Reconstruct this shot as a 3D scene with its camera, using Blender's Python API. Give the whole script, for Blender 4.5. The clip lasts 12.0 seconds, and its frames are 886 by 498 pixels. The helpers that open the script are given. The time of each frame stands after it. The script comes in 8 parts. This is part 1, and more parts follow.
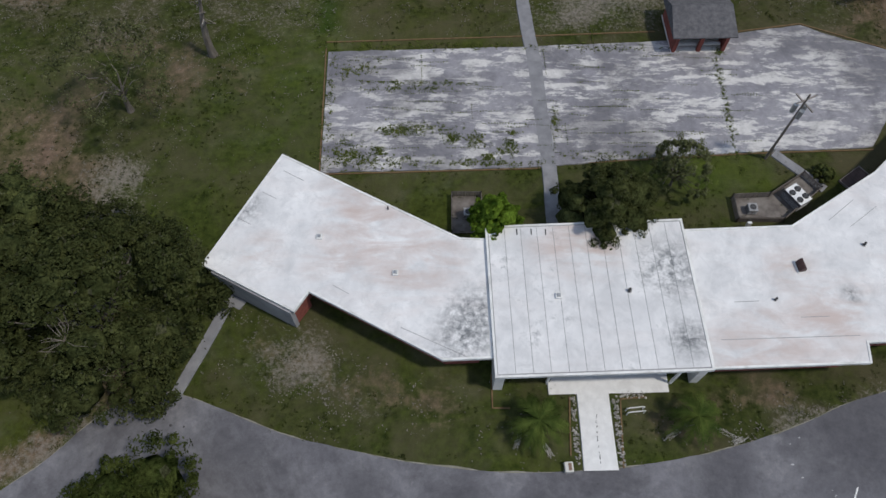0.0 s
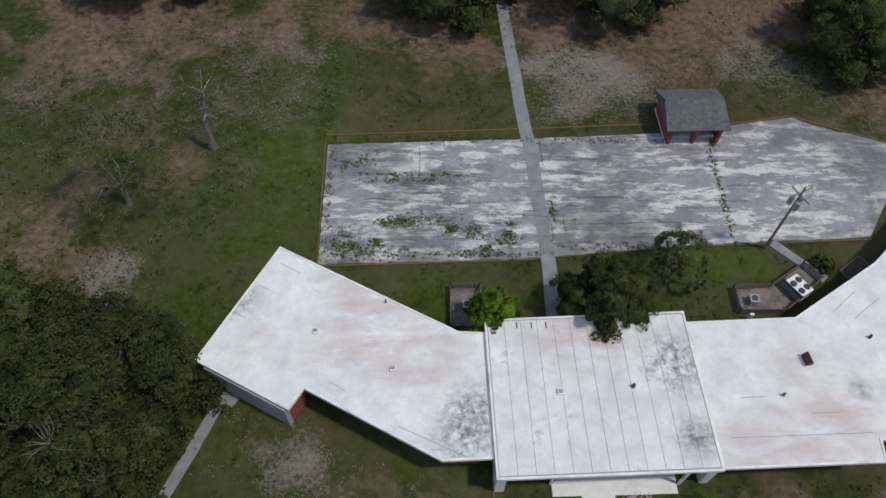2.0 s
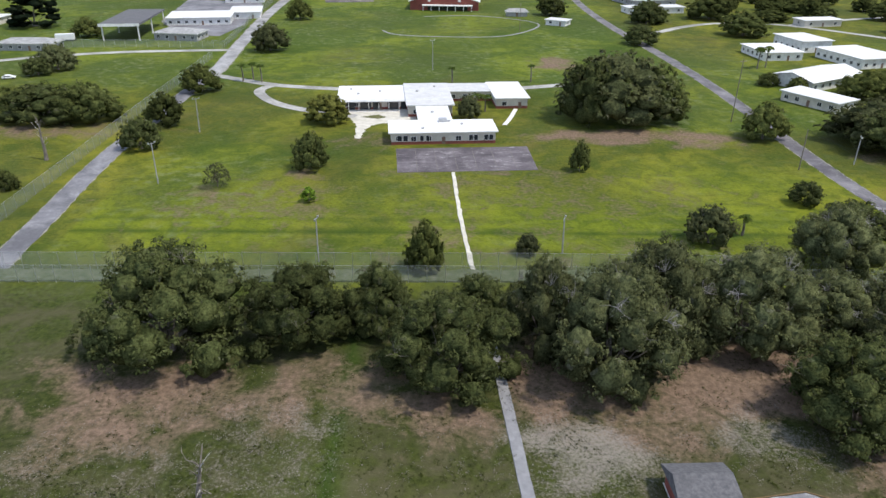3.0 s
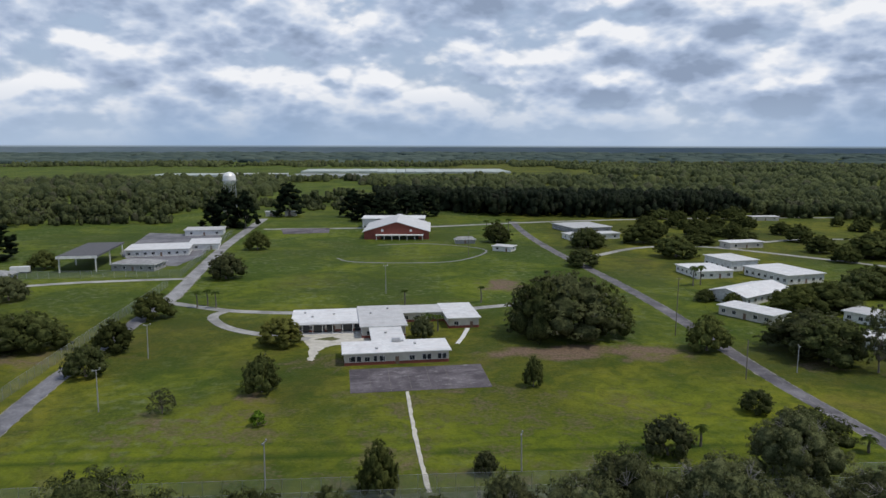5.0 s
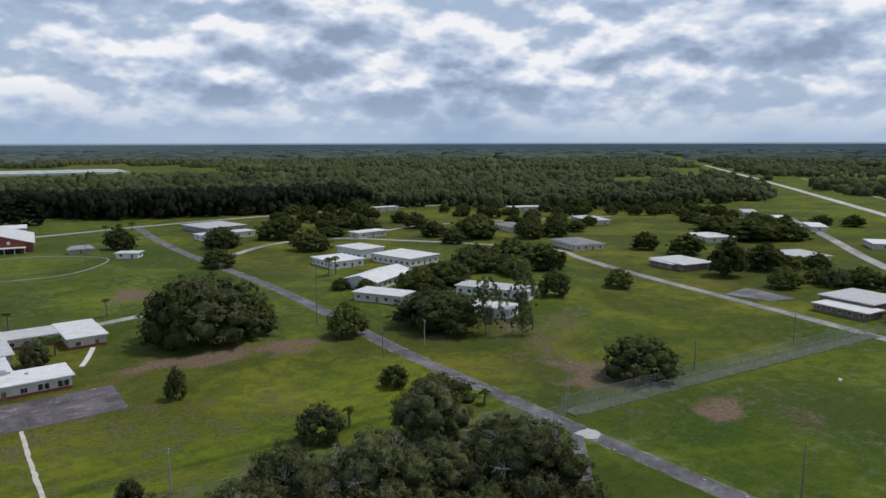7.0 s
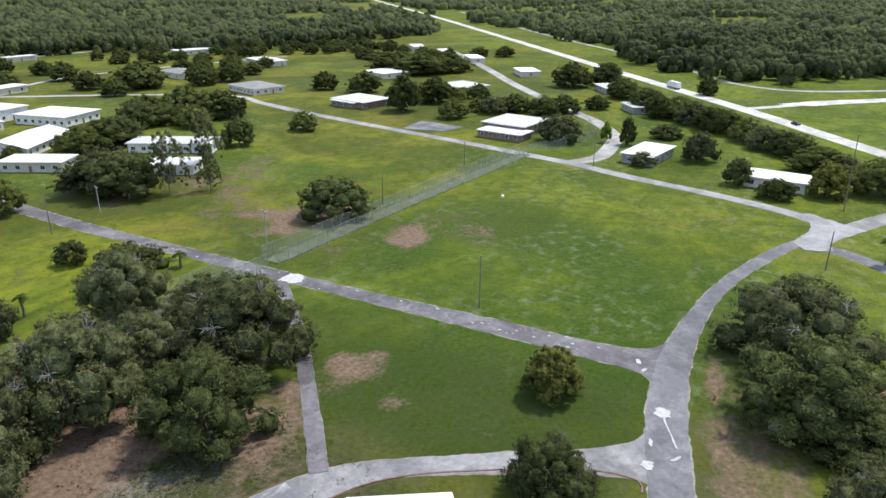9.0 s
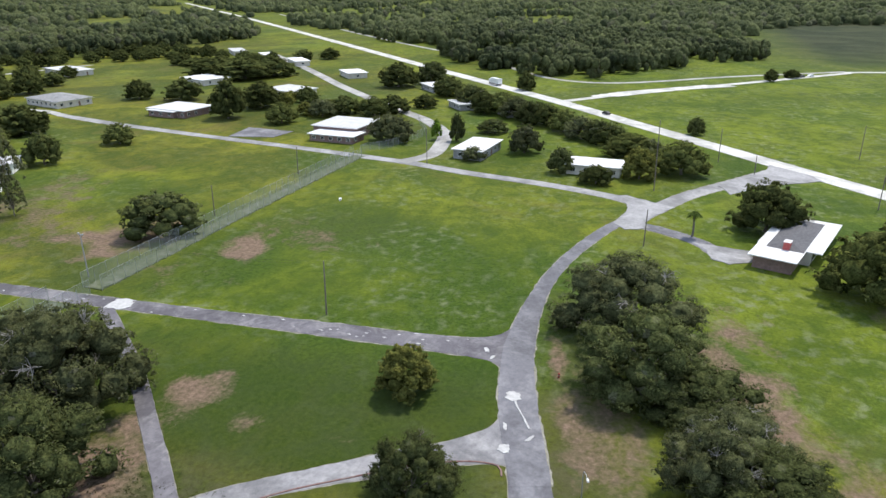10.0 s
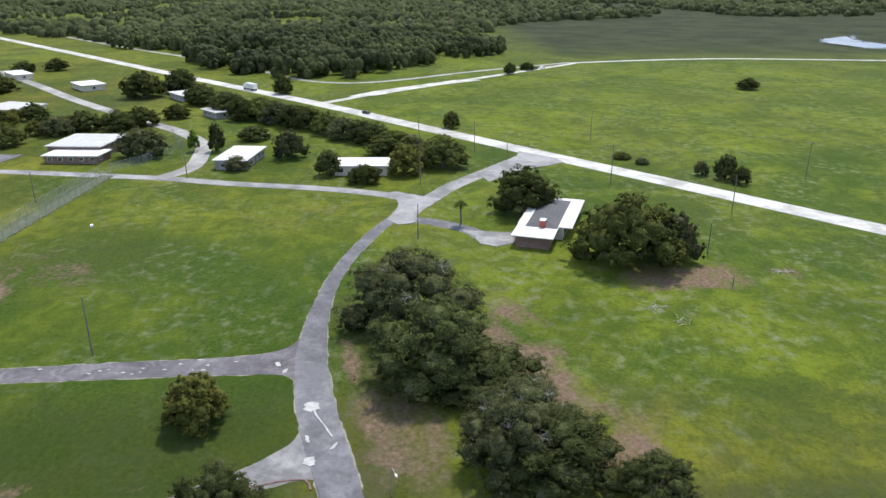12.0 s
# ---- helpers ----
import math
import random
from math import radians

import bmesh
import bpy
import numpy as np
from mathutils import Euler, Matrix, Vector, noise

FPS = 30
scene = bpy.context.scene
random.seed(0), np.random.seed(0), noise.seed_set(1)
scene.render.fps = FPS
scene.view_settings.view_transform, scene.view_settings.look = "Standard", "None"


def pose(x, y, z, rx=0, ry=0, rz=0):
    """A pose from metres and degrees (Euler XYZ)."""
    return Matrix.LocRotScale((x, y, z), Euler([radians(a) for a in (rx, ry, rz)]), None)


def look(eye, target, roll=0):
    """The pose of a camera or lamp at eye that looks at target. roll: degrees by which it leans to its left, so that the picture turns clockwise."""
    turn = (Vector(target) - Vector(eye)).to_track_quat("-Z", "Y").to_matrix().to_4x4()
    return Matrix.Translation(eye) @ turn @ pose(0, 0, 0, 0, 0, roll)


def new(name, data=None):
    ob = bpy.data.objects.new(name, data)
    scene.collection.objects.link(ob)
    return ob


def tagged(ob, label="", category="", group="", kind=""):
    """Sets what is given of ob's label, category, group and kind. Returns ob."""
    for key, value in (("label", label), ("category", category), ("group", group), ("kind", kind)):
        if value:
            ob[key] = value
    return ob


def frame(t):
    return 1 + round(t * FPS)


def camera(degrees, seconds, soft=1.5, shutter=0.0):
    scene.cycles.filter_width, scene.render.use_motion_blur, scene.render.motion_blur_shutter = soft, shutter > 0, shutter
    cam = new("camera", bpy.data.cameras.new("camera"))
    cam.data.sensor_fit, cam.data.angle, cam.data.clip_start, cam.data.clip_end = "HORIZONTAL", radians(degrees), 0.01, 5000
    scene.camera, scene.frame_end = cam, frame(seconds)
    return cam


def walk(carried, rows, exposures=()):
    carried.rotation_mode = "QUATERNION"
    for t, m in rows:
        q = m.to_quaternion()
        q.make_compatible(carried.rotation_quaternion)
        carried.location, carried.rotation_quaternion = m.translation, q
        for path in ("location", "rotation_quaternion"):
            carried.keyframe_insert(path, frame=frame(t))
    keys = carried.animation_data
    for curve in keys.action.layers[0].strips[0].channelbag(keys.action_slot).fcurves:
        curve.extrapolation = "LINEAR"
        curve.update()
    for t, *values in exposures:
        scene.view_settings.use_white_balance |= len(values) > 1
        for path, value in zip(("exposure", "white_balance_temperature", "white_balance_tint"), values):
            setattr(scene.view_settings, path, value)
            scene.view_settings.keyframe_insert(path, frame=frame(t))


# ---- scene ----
# Camera and its flight
cam = camera(64.0, 12.0)
PATH = [
    (0.0, pose(0.02, -0.70, 60.27, 27.77, -0.59, 0.00)),
    (0.5, pose(-0.13, -0.30, 60.16, 16.35, -0.79, -0.37)),
    (1.0, pose(-0.22, -0.11, 59.90, 15.15, -0.87, -0.44)),
    (1.5, pose(-0.31, 0.78, 60.05, 19.49, -0.93, -0.42)),
    (2.0, pose(-0.09, 0.76, 60.23, 34.19, -0.68, -0.27)),
    (2.5, pose(0.12, 0.66, 60.29, 48.97, -0.52, -0.08)),
    (3.0, pose(0.17, 0.55, 60.50, 63.65, -0.46, -0.02)),
    (3.2, pose(0.14, 0.37, 60.70, 69.52, -0.44, 0.03)),
    (3.6, pose(0.20, 0.25, 60.50, 77.90, -0.40, 0.00)),
    (4.2, pose(0.30, -0.10, 60.00, 81.30, -0.30, 0.00)),
    (4.8, pose(0.37, -0.29, 59.67, 81.50, -0.24, -1.23)),
    (5.0, pose(0.57, -0.47, 59.44, 81.62, -0.09, -3.89)),
    (5.5, pose(0.73, -0.10, 59.40, 81.66, -0.07, -13.46)),
    (6.0, pose(0.56, 0.43, 59.18, 81.69, 0.01, -21.71)),
    (6.5, pose(0.33, 0.55, 59.19, 81.71, 0.10, -28.33)),
    (7.0, pose(0.39, 0.62, 59.16, 81.39, 0.13, -33.09)),
    (7.2, pose(0.35, 0.62, 58.74, 79.07, 0.11, -35.02)),
    (7.6, pose(0.35, 0.85, 59.00, 73.40, 0.05, -38.90)),
    (8.2, pose(0.36, 1.30, 59.30, 69.30, -0.05, -45.20)),
    (8.8, pose(0.39, 1.70, 59.54, 68.82, -0.10, -54.53)),
    (9.0, pose(0.59, 1.80, 59.51, 68.81, -0.07, -58.55)),
    (9.5, pose(0.84, 2.00, 59.38, 68.88, -0.03, -66.38)),
    (10.0, pose(1.12, 2.17, 59.32, 68.94, 0.01, -72.21)),
    (10.5, pose(1.37, 2.33, 59.25, 68.99, 0.01, -77.93)),
    (11.0, pose(1.33, 2.43, 59.59, 68.94, 0.05, -83.37)),
    (11.5, pose(1.36, 2.61, 59.85, 68.94, 0.09, -88.46)),
    (12.0, pose(1.27, 2.75, 59.89, 68.97, 0.12, -91.44)),
]
walk(cam, PATH, exposures=[
    (0.0, -0.47), (0.5, -0.64), (1.2, -0.42), (1.5, -0.38), (2.0, -0.44), (2.5, -0.22), (3.0, 0.48), (3.2, 0.54), (4.8, -0.45),
    (7.2, -0.45), (8.8, 0.66), (12.0, 0.52)])

# ---------------------------------------------------------------- light
SUN_ELEV, SUN_AZ = radians(62), radians(-20)          # height, and angle from +x towards +y
world = bpy.data.worlds.new("sky")
scene.world = world
world.use_nodes = True
nt = world.node_tree
nt.nodes.clear()


def node(tree, kind, inp=None, operation=None, attribute_name=None, feature=None):
    n = tree.nodes.new(kind)
    if operation:
        n.operation = operation
    if attribute_name:
        n.attribute_name = attribute_name
    if feature:
        n.feature = feature
    for slot, v in (inp or {}).items():
        n.inputs[slot].default_value = v
    return n


def math_node(tree, op, a, b=None, clamp=False):
    n = tree.nodes.new("ShaderNodeMath")
    n.operation, n.use_clamp = op, clamp
    for i, v in enumerate((a, b)):
        if v is None:
            continue
        if isinstance(v, (int, float)):
            n.inputs[i].default_value = v
        else:
            tree.links.new(v, n.inputs[i])
    return n.outputs[0]


def mix_node(tree, fac, a, b, blend="MIX"):
    n = tree.nodes.new("ShaderNodeMix")
    n.data_type, n.blend_type = "RGBA", blend
    for slot, v in ((n.inputs[0], fac), (n.inputs[6], a), (n.inputs[7], b)):
        if isinstance(v, (int, float)):
            slot.default_value = v
        elif isinstance(v, tuple):
            slot.default_value = (*v, 1) if len(v) == 3 else v
        else:
            tree.links.new(v, slot)
    return n.outputs[2]


def ramp_node(tree, fac, stops):
    n = tree.nodes.new("ShaderNodeValToRGB")
    e = n.color_ramp.elements
    while len(e) < len(stops):
        e.new(0.5)
    for k, (pos, c) in enumerate(stops):
        e[k].position = pos
        e[k].color = (*c, 1) if isinstance(c, tuple) else (c, c, c, 1)
    tree.links.new(fac, n.inputs[0])
    return n.outputs[0]


def noise_node(tree, vec, scale, detail=4.0, rough=0.55, dist=0.0):
    n = tree.nodes.new("ShaderNodeTexNoise")
    n.inputs["Scale"].default_value = scale
    n.inputs["Detail"].default_value = detail
    n.inputs["Roughness"].default_value = rough
    n.inputs["Distortion"].default_value = dist
    if vec is not None:
        tree.links.new(vec, n.inputs["Vector"])
    return n.outputs["Fac"]


def build_sky():
    sky = node(nt, "ShaderNodeTexSky")
    sky.sky_type, sky.sun_disc, sky.sun_elevation, sky.sun_rotation = "NISHITA", False, SUN_ELEV, radians(90) - SUN_AZ
    sky.air_density, sky.dust_density = 1.2, 2.0
    clear = node(nt, "ShaderNodeVectorMath", operation="SCALE", inp={"Scale": 0.1})
    nt.links.new(sky.outputs[0], clear.inputs[0])
    co = node(nt, "ShaderNodeTexCoord").outputs["Generated"]
    sep = node(nt, "ShaderNodeSeparateXYZ")
    nt.links.new(co, sep.inputs[0])
    # fair-weather heaps on one level overhead, drawn together towards the horizon
    def heaps(rise, scale, seed):
        z = math_node(nt, "ADD", math_node(nt, "MAXIMUM", sep.outputs[2], 0.0), 0.22 + rise)
        flat = node(nt, "ShaderNodeCombineXYZ")
        nt.links.new(math_node(nt, "DIVIDE", sep.outputs[0], z), flat.inputs[0])
        nt.links.new(math_node(nt, "DIVIDE", sep.outputs[1], z), flat.inputs[1])
        flat.inputs[2].default_value = seed
        wide = noise_node(nt, flat.outputs[0], scale, 3.0, 0.5, 0.3)
        lift = node(nt, "ShaderNodeVectorMath", operation="MULTIPLY_ADD", inp={1: (7.5, 7.5, 15.0), 2: (seed, 0.0, rise * 15.0)})
        nt.links.new(co, lift.inputs[0])
        knob = noise_node(nt, lift.outputs[0], 1.0, 9.0, 0.58, 0.4)
        cell = node(nt, "ShaderNodeTexVoronoi", feature="SMOOTH_F1", inp={"Scale": 1.3, "Detail": 3.5, "Roughness": 0.55, "Smoothness": 0.35})
        nt.links.new(lift.outputs[0], cell.inputs["Vector"])
        puff = math_node(nt, "SUBTRACT", 1.0, cell.outputs["Distance"])
        return math_node(nt, "ADD", math_node(nt, "ADD", math_node(nt, "MULTIPLY", wide, 0.48), math_node(nt, "MULTIPLY", knob, 0.28)), math_node(nt, "MULTIPLY", puff, 0.24))

    density, above = heaps(0.0, 0.85, 3.4), heaps(0.019, 0.85, 3.4)
    cover = ramp_node(nt, density, [(0.24, 0.0), (0.34, 1.0)])
    crest = math_node(nt, "ADD", math_node(nt, "MULTIPLY", math_node(nt, "SUBTRACT", density, above), 5.2), math_node(nt, "SUBTRACT", 0.80, math_node(nt, "MULTIPLY", sep.outputs[2], 1.1)))
    thick = ramp_node(nt, density, [(0.33, 0.0), (0.50, 0.55)])
    light = math_node(nt, "SUBTRACT", crest, thick, True)
    tone = ramp_node(nt, light, [(0.0, (0.34, 0.43, 0.60)), (0.32, (0.48, 0.59, 0.80)), (0.60, (0.70, 0.80, 0.98)), (0.95, (1.10, 1.12, 1.17))])
    col = mix_node(nt, cover, mix_node(nt, 0.8, clear.outputs[0], (0.52, 0.66, 0.90)), tone)
    low = ramp_node(nt, sep.outputs[2], [(0.0, 1.0), (0.02, 0.75), (0.075, 0.0)])
    haze = mix_node(nt, ramp_node(nt, noise_node(nt, co, 2.2, 2.0), [(0.38, 0.0), (0.62, 1.0)]), (0.40, 0.55, 0.78), (0.64, 0.76, 0.93))
    col = mix_node(nt, low, col, haze)
    below = ramp_node(nt, math_node(nt, "ADD", sep.outputs[2], 0.0045), [(0.0, 1.0), (0.0006, 0.0)])
    col = mix_node(nt, below, col, (0.10, 0.13, 0.12))
    bg = node(nt, "ShaderNodeBackground", inp={"Strength": 1.08})
    nt.links.new(col, bg.inputs[0])
    out = node(nt, "ShaderNodeOutputWorld")
    nt.links.new(bg.outputs[0], out.inputs[0])


build_sky()
sun = new("sun", bpy.data.lights.new("sun", "SUN"))
sun.data.energy, sun.data.angle, sun.data.color = 3.0, radians(4.5), (1.0, 0.94, 0.84)
sun.matrix_world = look((math.cos(SUN_AZ) * math.cos(SUN_ELEV) * 300, math.sin(SUN_AZ) * math.cos(SUN_ELEV) * 300,
                         math.sin(SUN_ELEV) * 300), (0, 0, 0))

# ---------------------------------------------------------------- materials


def fresh(name):
    m = bpy.data.materials.new(name)
    m.use_nodes = True
    t = m.node_tree
    return m, t, t.nodes["Principled BSDF"]


def surface(name, c1, c2, scale=1.0, rough=0.85, c3=None, scale2=None, metal=0.0, bump=0.0, stretch=(1, 1, 1), amount3=0.5,
            per_object=0.0):
    """A mottled surface: c1 and c2 mixed by noise at one scale, c3 in blotches at another."""
    m, t, p = fresh(name)
    co = node(t, "ShaderNodeTexCoord").outputs["Object"]
    mp = node(t, "ShaderNodeMapping", inp={"Scale": stretch})
    t.links.new(co, mp.inputs[0])
    co = mp.outputs[0]
    n1 = noise_node(t, co, scale, 6.0, 0.6)
    col = mix_node(t, ramp_node(t, n1, [(0.35, 0.0), (0.65, 1.0)]), c1, c2)
    if c3:
        n2 = noise_node(t, co, scale2 or scale * 0.2, 5.0, 0.6, 0.4)
        col = mix_node(t, math_node(t, "MULTIPLY", ramp_node(t, n2, [(0.52, 0.0), (0.68, 1.0)]), amount3), col, c3)
    if per_object:
        r = node(t, "ShaderNodeObjectInfo").outputs["Random"]
        g = math_node(t, "ADD", math_node(t, "MULTIPLY", r, 2 * per_object), 1 - per_object)
        col = mix_node(t, 1.0, col, g, "MULTIPLY")
    t.links.new(col, p.inputs["Base Color"])
    p.inputs["Roughness"].default_value, p.inputs["Metallic"].default_value = rough, metal
    if bump:
        b = node(t, "ShaderNodeBump", inp={"Strength": 0.5, "Distance": bump})
        t.links.new(n1, b.inputs["Height"])
        t.links.new(b.outputs[0], p.inputs["Normal"])
    return m


def leaf_material(name, dark, light, old=None, bump=0.0, soft=False, patch=0.7):
    """Leaves: each small clump has its own tone between dark and light."""
    m, t, p = fresh(name)
    isl = node(t, "ShaderNodeNewGeometry").outputs["Random Per Island"]
    co = node(t, "ShaderNodeTexCoord").outputs["Object"]
    n1 = noise_node(t, co, patch, 3.0)
    f = math_node(t, "ADD", math_node(t, "MULTIPLY", isl, 0.2), math_node(t, "MULTIPLY", ramp_node(t, n1, [(0.36, 0.0), (0.64, 1.0)]), 0.8))
    col = mix_node(t, f, dark, light)
    if old:
        col = mix_node(t, ramp_node(t, isl, [(0.97, 0.0), (0.98, 0.6)]), col, old)
    r = node(t, "ShaderNodeObjectInfo").outputs["Random"]
    col = mix_node(t, 1.0, col, math_node(t, "ADD", math_node(t, "MULTIPLY", r, 0.5), 0.75), "MULTIPLY")
    if soft:                                           # noise paints leaflets and the shade between them into the colour
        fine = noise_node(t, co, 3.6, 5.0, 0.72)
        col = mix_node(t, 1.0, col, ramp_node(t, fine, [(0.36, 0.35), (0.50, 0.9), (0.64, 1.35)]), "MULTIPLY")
    t.nodes.remove(p)
    dif, trn, mx = node(t, "ShaderNodeBsdfDiffuse"), node(t, "ShaderNodeBsdfTranslucent"), node(t, "ShaderNodeMixShader", inp={0: 0.3})
    t.links.new(col, dif.inputs[0])
    t.links.new(col, trn.inputs[0])
    t.links.new(dif.outputs[0], mx.inputs[1])
    t.links.new(trn.outputs[0], mx.inputs[2])
    if bump:
        b = node(t, "ShaderNodeBump", inp={"Strength": 1.0, "Distance": bump})
        t.links.new(noise_node(t, co, 0.9, 5.0, 0.7), b.inputs["Height"])
        t.links.new(b.outputs[0], dif.inputs["Normal"])
    if soft:                                           # leaves turn with the bough that they cover
        tr = node(t, "ShaderNodeVectorTransform")
        tr.vector_type, tr.convert_from, tr.convert_to = "NORMAL", "OBJECT", "WORLD"
        t.links.new(node(t, "ShaderNodeAttribute", attribute_name="soft").outputs["Vector"], tr.inputs[0])
        t.links.new(tr.outputs[0], dif.inputs["Normal"])
    t.links.new(mx.outputs[0], t.nodes["Material Output"].inputs[0])
    return m


def canopy_material(name, dark, light, bare):
    """Massed crowns: each its own tone, drifting over stands of different trees, with leafy grain."""
    m, t, p = fresh(name)
    isl = node(t, "ShaderNodeNewGeometry").outputs["Random Per Island"]
    co = node(t, "ShaderNodeTexCoord").outputs["Object"]
    stand = ramp_node(t, noise_node(t, co, 0.010, 4.0, 0.6, 0.8), [(0.38, 0.0), (0.64, 1.0)])
    near = ramp_node(t, noise_node(t, co, 0.055, 3.0), [(0.35, 0.0), (0.65, 1.0)])
    f = math_node(t, "ADD", math_node(t, "MULTIPLY", isl, 0.34), math_node(t, "ADD", math_node(t, "MULTIPLY", stand, 0.40), math_node(t, "MULTIPLY", near, 0.26)))
    col = mix_node(t, f, dark, light)
    col = mix_node(t, ramp_node(t, isl, [(0.93, 0.0), (0.95, 0.6)]), col, bare)
    leaf = noise_node(t, co, 0.9, 6.0, 0.72)
    col = mix_node(t, 1.0, col, ramp_node(t, leaf, [(0.34, 0.55), (0.50, 0.95), (0.66, 1.35)]), "MULTIPLY")
    t.links.new(col, p.inputs["Base Color"])
    p.inputs["Roughness"].default_value, p.inputs["Specular IOR Level"].default_value = 0.9, 0.1
    b = node(t, "ShaderNodeBump", inp={"Strength": 1.0, "Distance": 4.0})
    t.links.new(noise_node(t, co, 0.28, 6.0, 0.7), b.inputs["Height"])
    t.links.new(b.outputs[0], p.inputs["Normal"])
    return m


def ground_material():
    """Grass, worn dirt, pale litter and marsh, blended by attributes of the sheet and by noise."""
    m, t, p = fresh("grass_ground")
    co = node(t, "ShaderNodeTexCoord").outputs["Object"]

    def attr(name):
        return node(t, "ShaderNodeAttribute", attribute_name=name).outputs["Fac"]

    fine = noise_node(t, co, 1.1, 9.0, 0.72)
    mid = noise_node(t, co, 0.16, 7.0, 0.66, 0.6)
    wide = noise_node(t, co, 0.020, 5.0, 0.6, 0.8)
    # brownish weeds, their colour also lowered to paint in the yard's cloud shade
    weed = mix_node(t, ramp_node(t, fine, [(0.36, 0.0), (0.64, 1.0)]), (0.016, 0.021, 0.006), (0.050, 0.058, 0.016))
    weed = mix_node(t, ramp_node(t, mid, [(0.40, 0.0), (0.60, 0.85)]), weed, (0.078, 0.066, 0.040))
    # dry olive sward, and a greener one on damper ground
    dry = mix_node(t, ramp_node(t, fine, [(0.34, 0.0), (0.66, 1.0)]), (0.054, 0.062, 0.009), (0.104, 0.112, 0.017))
    dry = mix_node(t, ramp_node(t, wide, [(0.44, 0.0), (0.60, 0.8)]), dry, (0.185, 0.180, 0.020))
    green = mix_node(t, ramp_node(t, fine, [(0.34, 0.0), (0.66, 1.0)]), (0.038, 0.066, 0.008), (0.088, 0.128, 0.016))
    green = mix_node(t, ramp_node(t, wide, [(0.46, 0.0), (0.60, 0.7)]), green, (0.150, 0.180, 0.016))
    lush = mix_node(t, attr("green"), dry, green)
    lush = mix_node(t, math_node(t, "MULTIPLY", attr("gold"), ramp_node(t, wide, [(0.36, 0.3), (0.56, 0.9)])), lush, (0.140, 0.168, 0.012))
    lush = mix_node(t, ramp_node(t, mid, [(0.42, 0.0), (0.60, 0.55)]), lush, (0.028, 0.058, 0.007))
    sere = noise_node(t, co, 0.031, 6.0, 0.6, 1.0)
    lush = mix_node(t, math_node(t, "MULTIPLY", ramp_node(t, sere, [(0.56, 0.0), (0.72, 0.5)]), math_node(t, "SUBTRACT", 1.0, math_node(t, "MULTIPLY", attr("green"), 0.7))), lush, (0.150, 0.110, 0.040))
    tuft = noise_node(t, co, 0.55, 8.0, 0.7, 0.3)
    lush = mix_node(t, ramp_node(t, tuft, [(0.34, 0.4), (0.48, 0.0)]), lush, (0.024, 0.044, 0.006))
    # seed heads: soft pale flecks gathered in wide drifts
    head = noise_node(t, co, 0.33, 5.0, 0.62)
    drift = noise_node(t, co, 0.045, 3.0, 0.5)
    pale = math_node(t, "MULTIPLY", ramp_node(t, head, [(0.50, 0.0), (0.70, 1.0)]), ramp_node(t, drift, [(0.40, 0.0), (0.58, 0.85)]))
    pale = math_node(t, "MULTIPLY", pale, math_node(t, "ADD", math_node(t, "MULTIPLY", attr("green"), 0.8), 0.2))
    lush = mix_node(t, pale, lush, (0.185, 0.205, 0.110))
    speckle = noise_node(t, co, 1.7, 6.0, 0.7)
    lush = mix_node(t, 1.0, lush, ramp_node(t, speckle, [(0.32, 0.80), (0.50, 1.0), (0.68, 1.22)]), "MULTIPLY")
    grass = mix_node(t, attr("lush"), weed, lush)
    # wet ditch strips, and cloud shade painted as deeper green
    grass = mix_node(t, math_node(t, "MULTIPLY", attr("damp_and_shade"), 0.8), grass, mix_node(t, fine, (0.012, 0.034, 0.004), (0.036, 0.066, 0.008)))
    marsh = mix_node(t, ramp_node(t, wide, [(0.4, 0.0), (0.6, 1.0)]), (0.024, 0.034, 0.015), (0.046, 0.052, 0.024))
    grass = mix_node(t, attr("marsh"), grass, marsh)
    dirt = mix_node(t, ramp_node(t, fine, [(0.3, 0.0), (0.7, 1.0)]), (0.085, 0.058, 0.042), (0.235, 0.165, 0.120))
    edge = math_node(t, "ADD", attr("dirt"), math_node(t, "ADD", math_node(t, "MULTIPLY", math_node(t, "SUBTRACT", fine, 0.5), 0.9), math_node(t, "MULTIPLY", math_node(t, "SUBTRACT", mid, 0.5), 1.6)))
    col = mix_node(t, ramp_node(t, edge, [(0.30, 0.0), (0.85, 0.95)]), grass, dirt)
    speck = noise_node(t, co, 2.3, 8.0, 0.8, 0.2)
    lit = math_node(t, "ADD", math_node(t, "ADD", math_node(t, "MULTIPLY", attr("litter"), 0.26), math_node(t, "MULTIPLY", mid, 0.30)), math_node(t, "MULTIPLY", speck, 0.62))
    col = mix_node(t, ramp_node(t, lit, [(0.62, 0.0), (0.74, 0.8)]), col, (0.24, 0.215, 0.19))
    t.links.new(col, p.inputs["Base Color"])
    p.inputs["Roughness"].default_value = 0.95
    p.inputs["Specular IOR Level"].default_value = 0.1
    b = node(t, "ShaderNodeBump", inp={"Strength": 0.7, "Distance": 0.25})
    t.links.new(fine, b.inputs["Height"])
    t.links.new(b.outputs[0], p.inputs["Normal"])
    return m


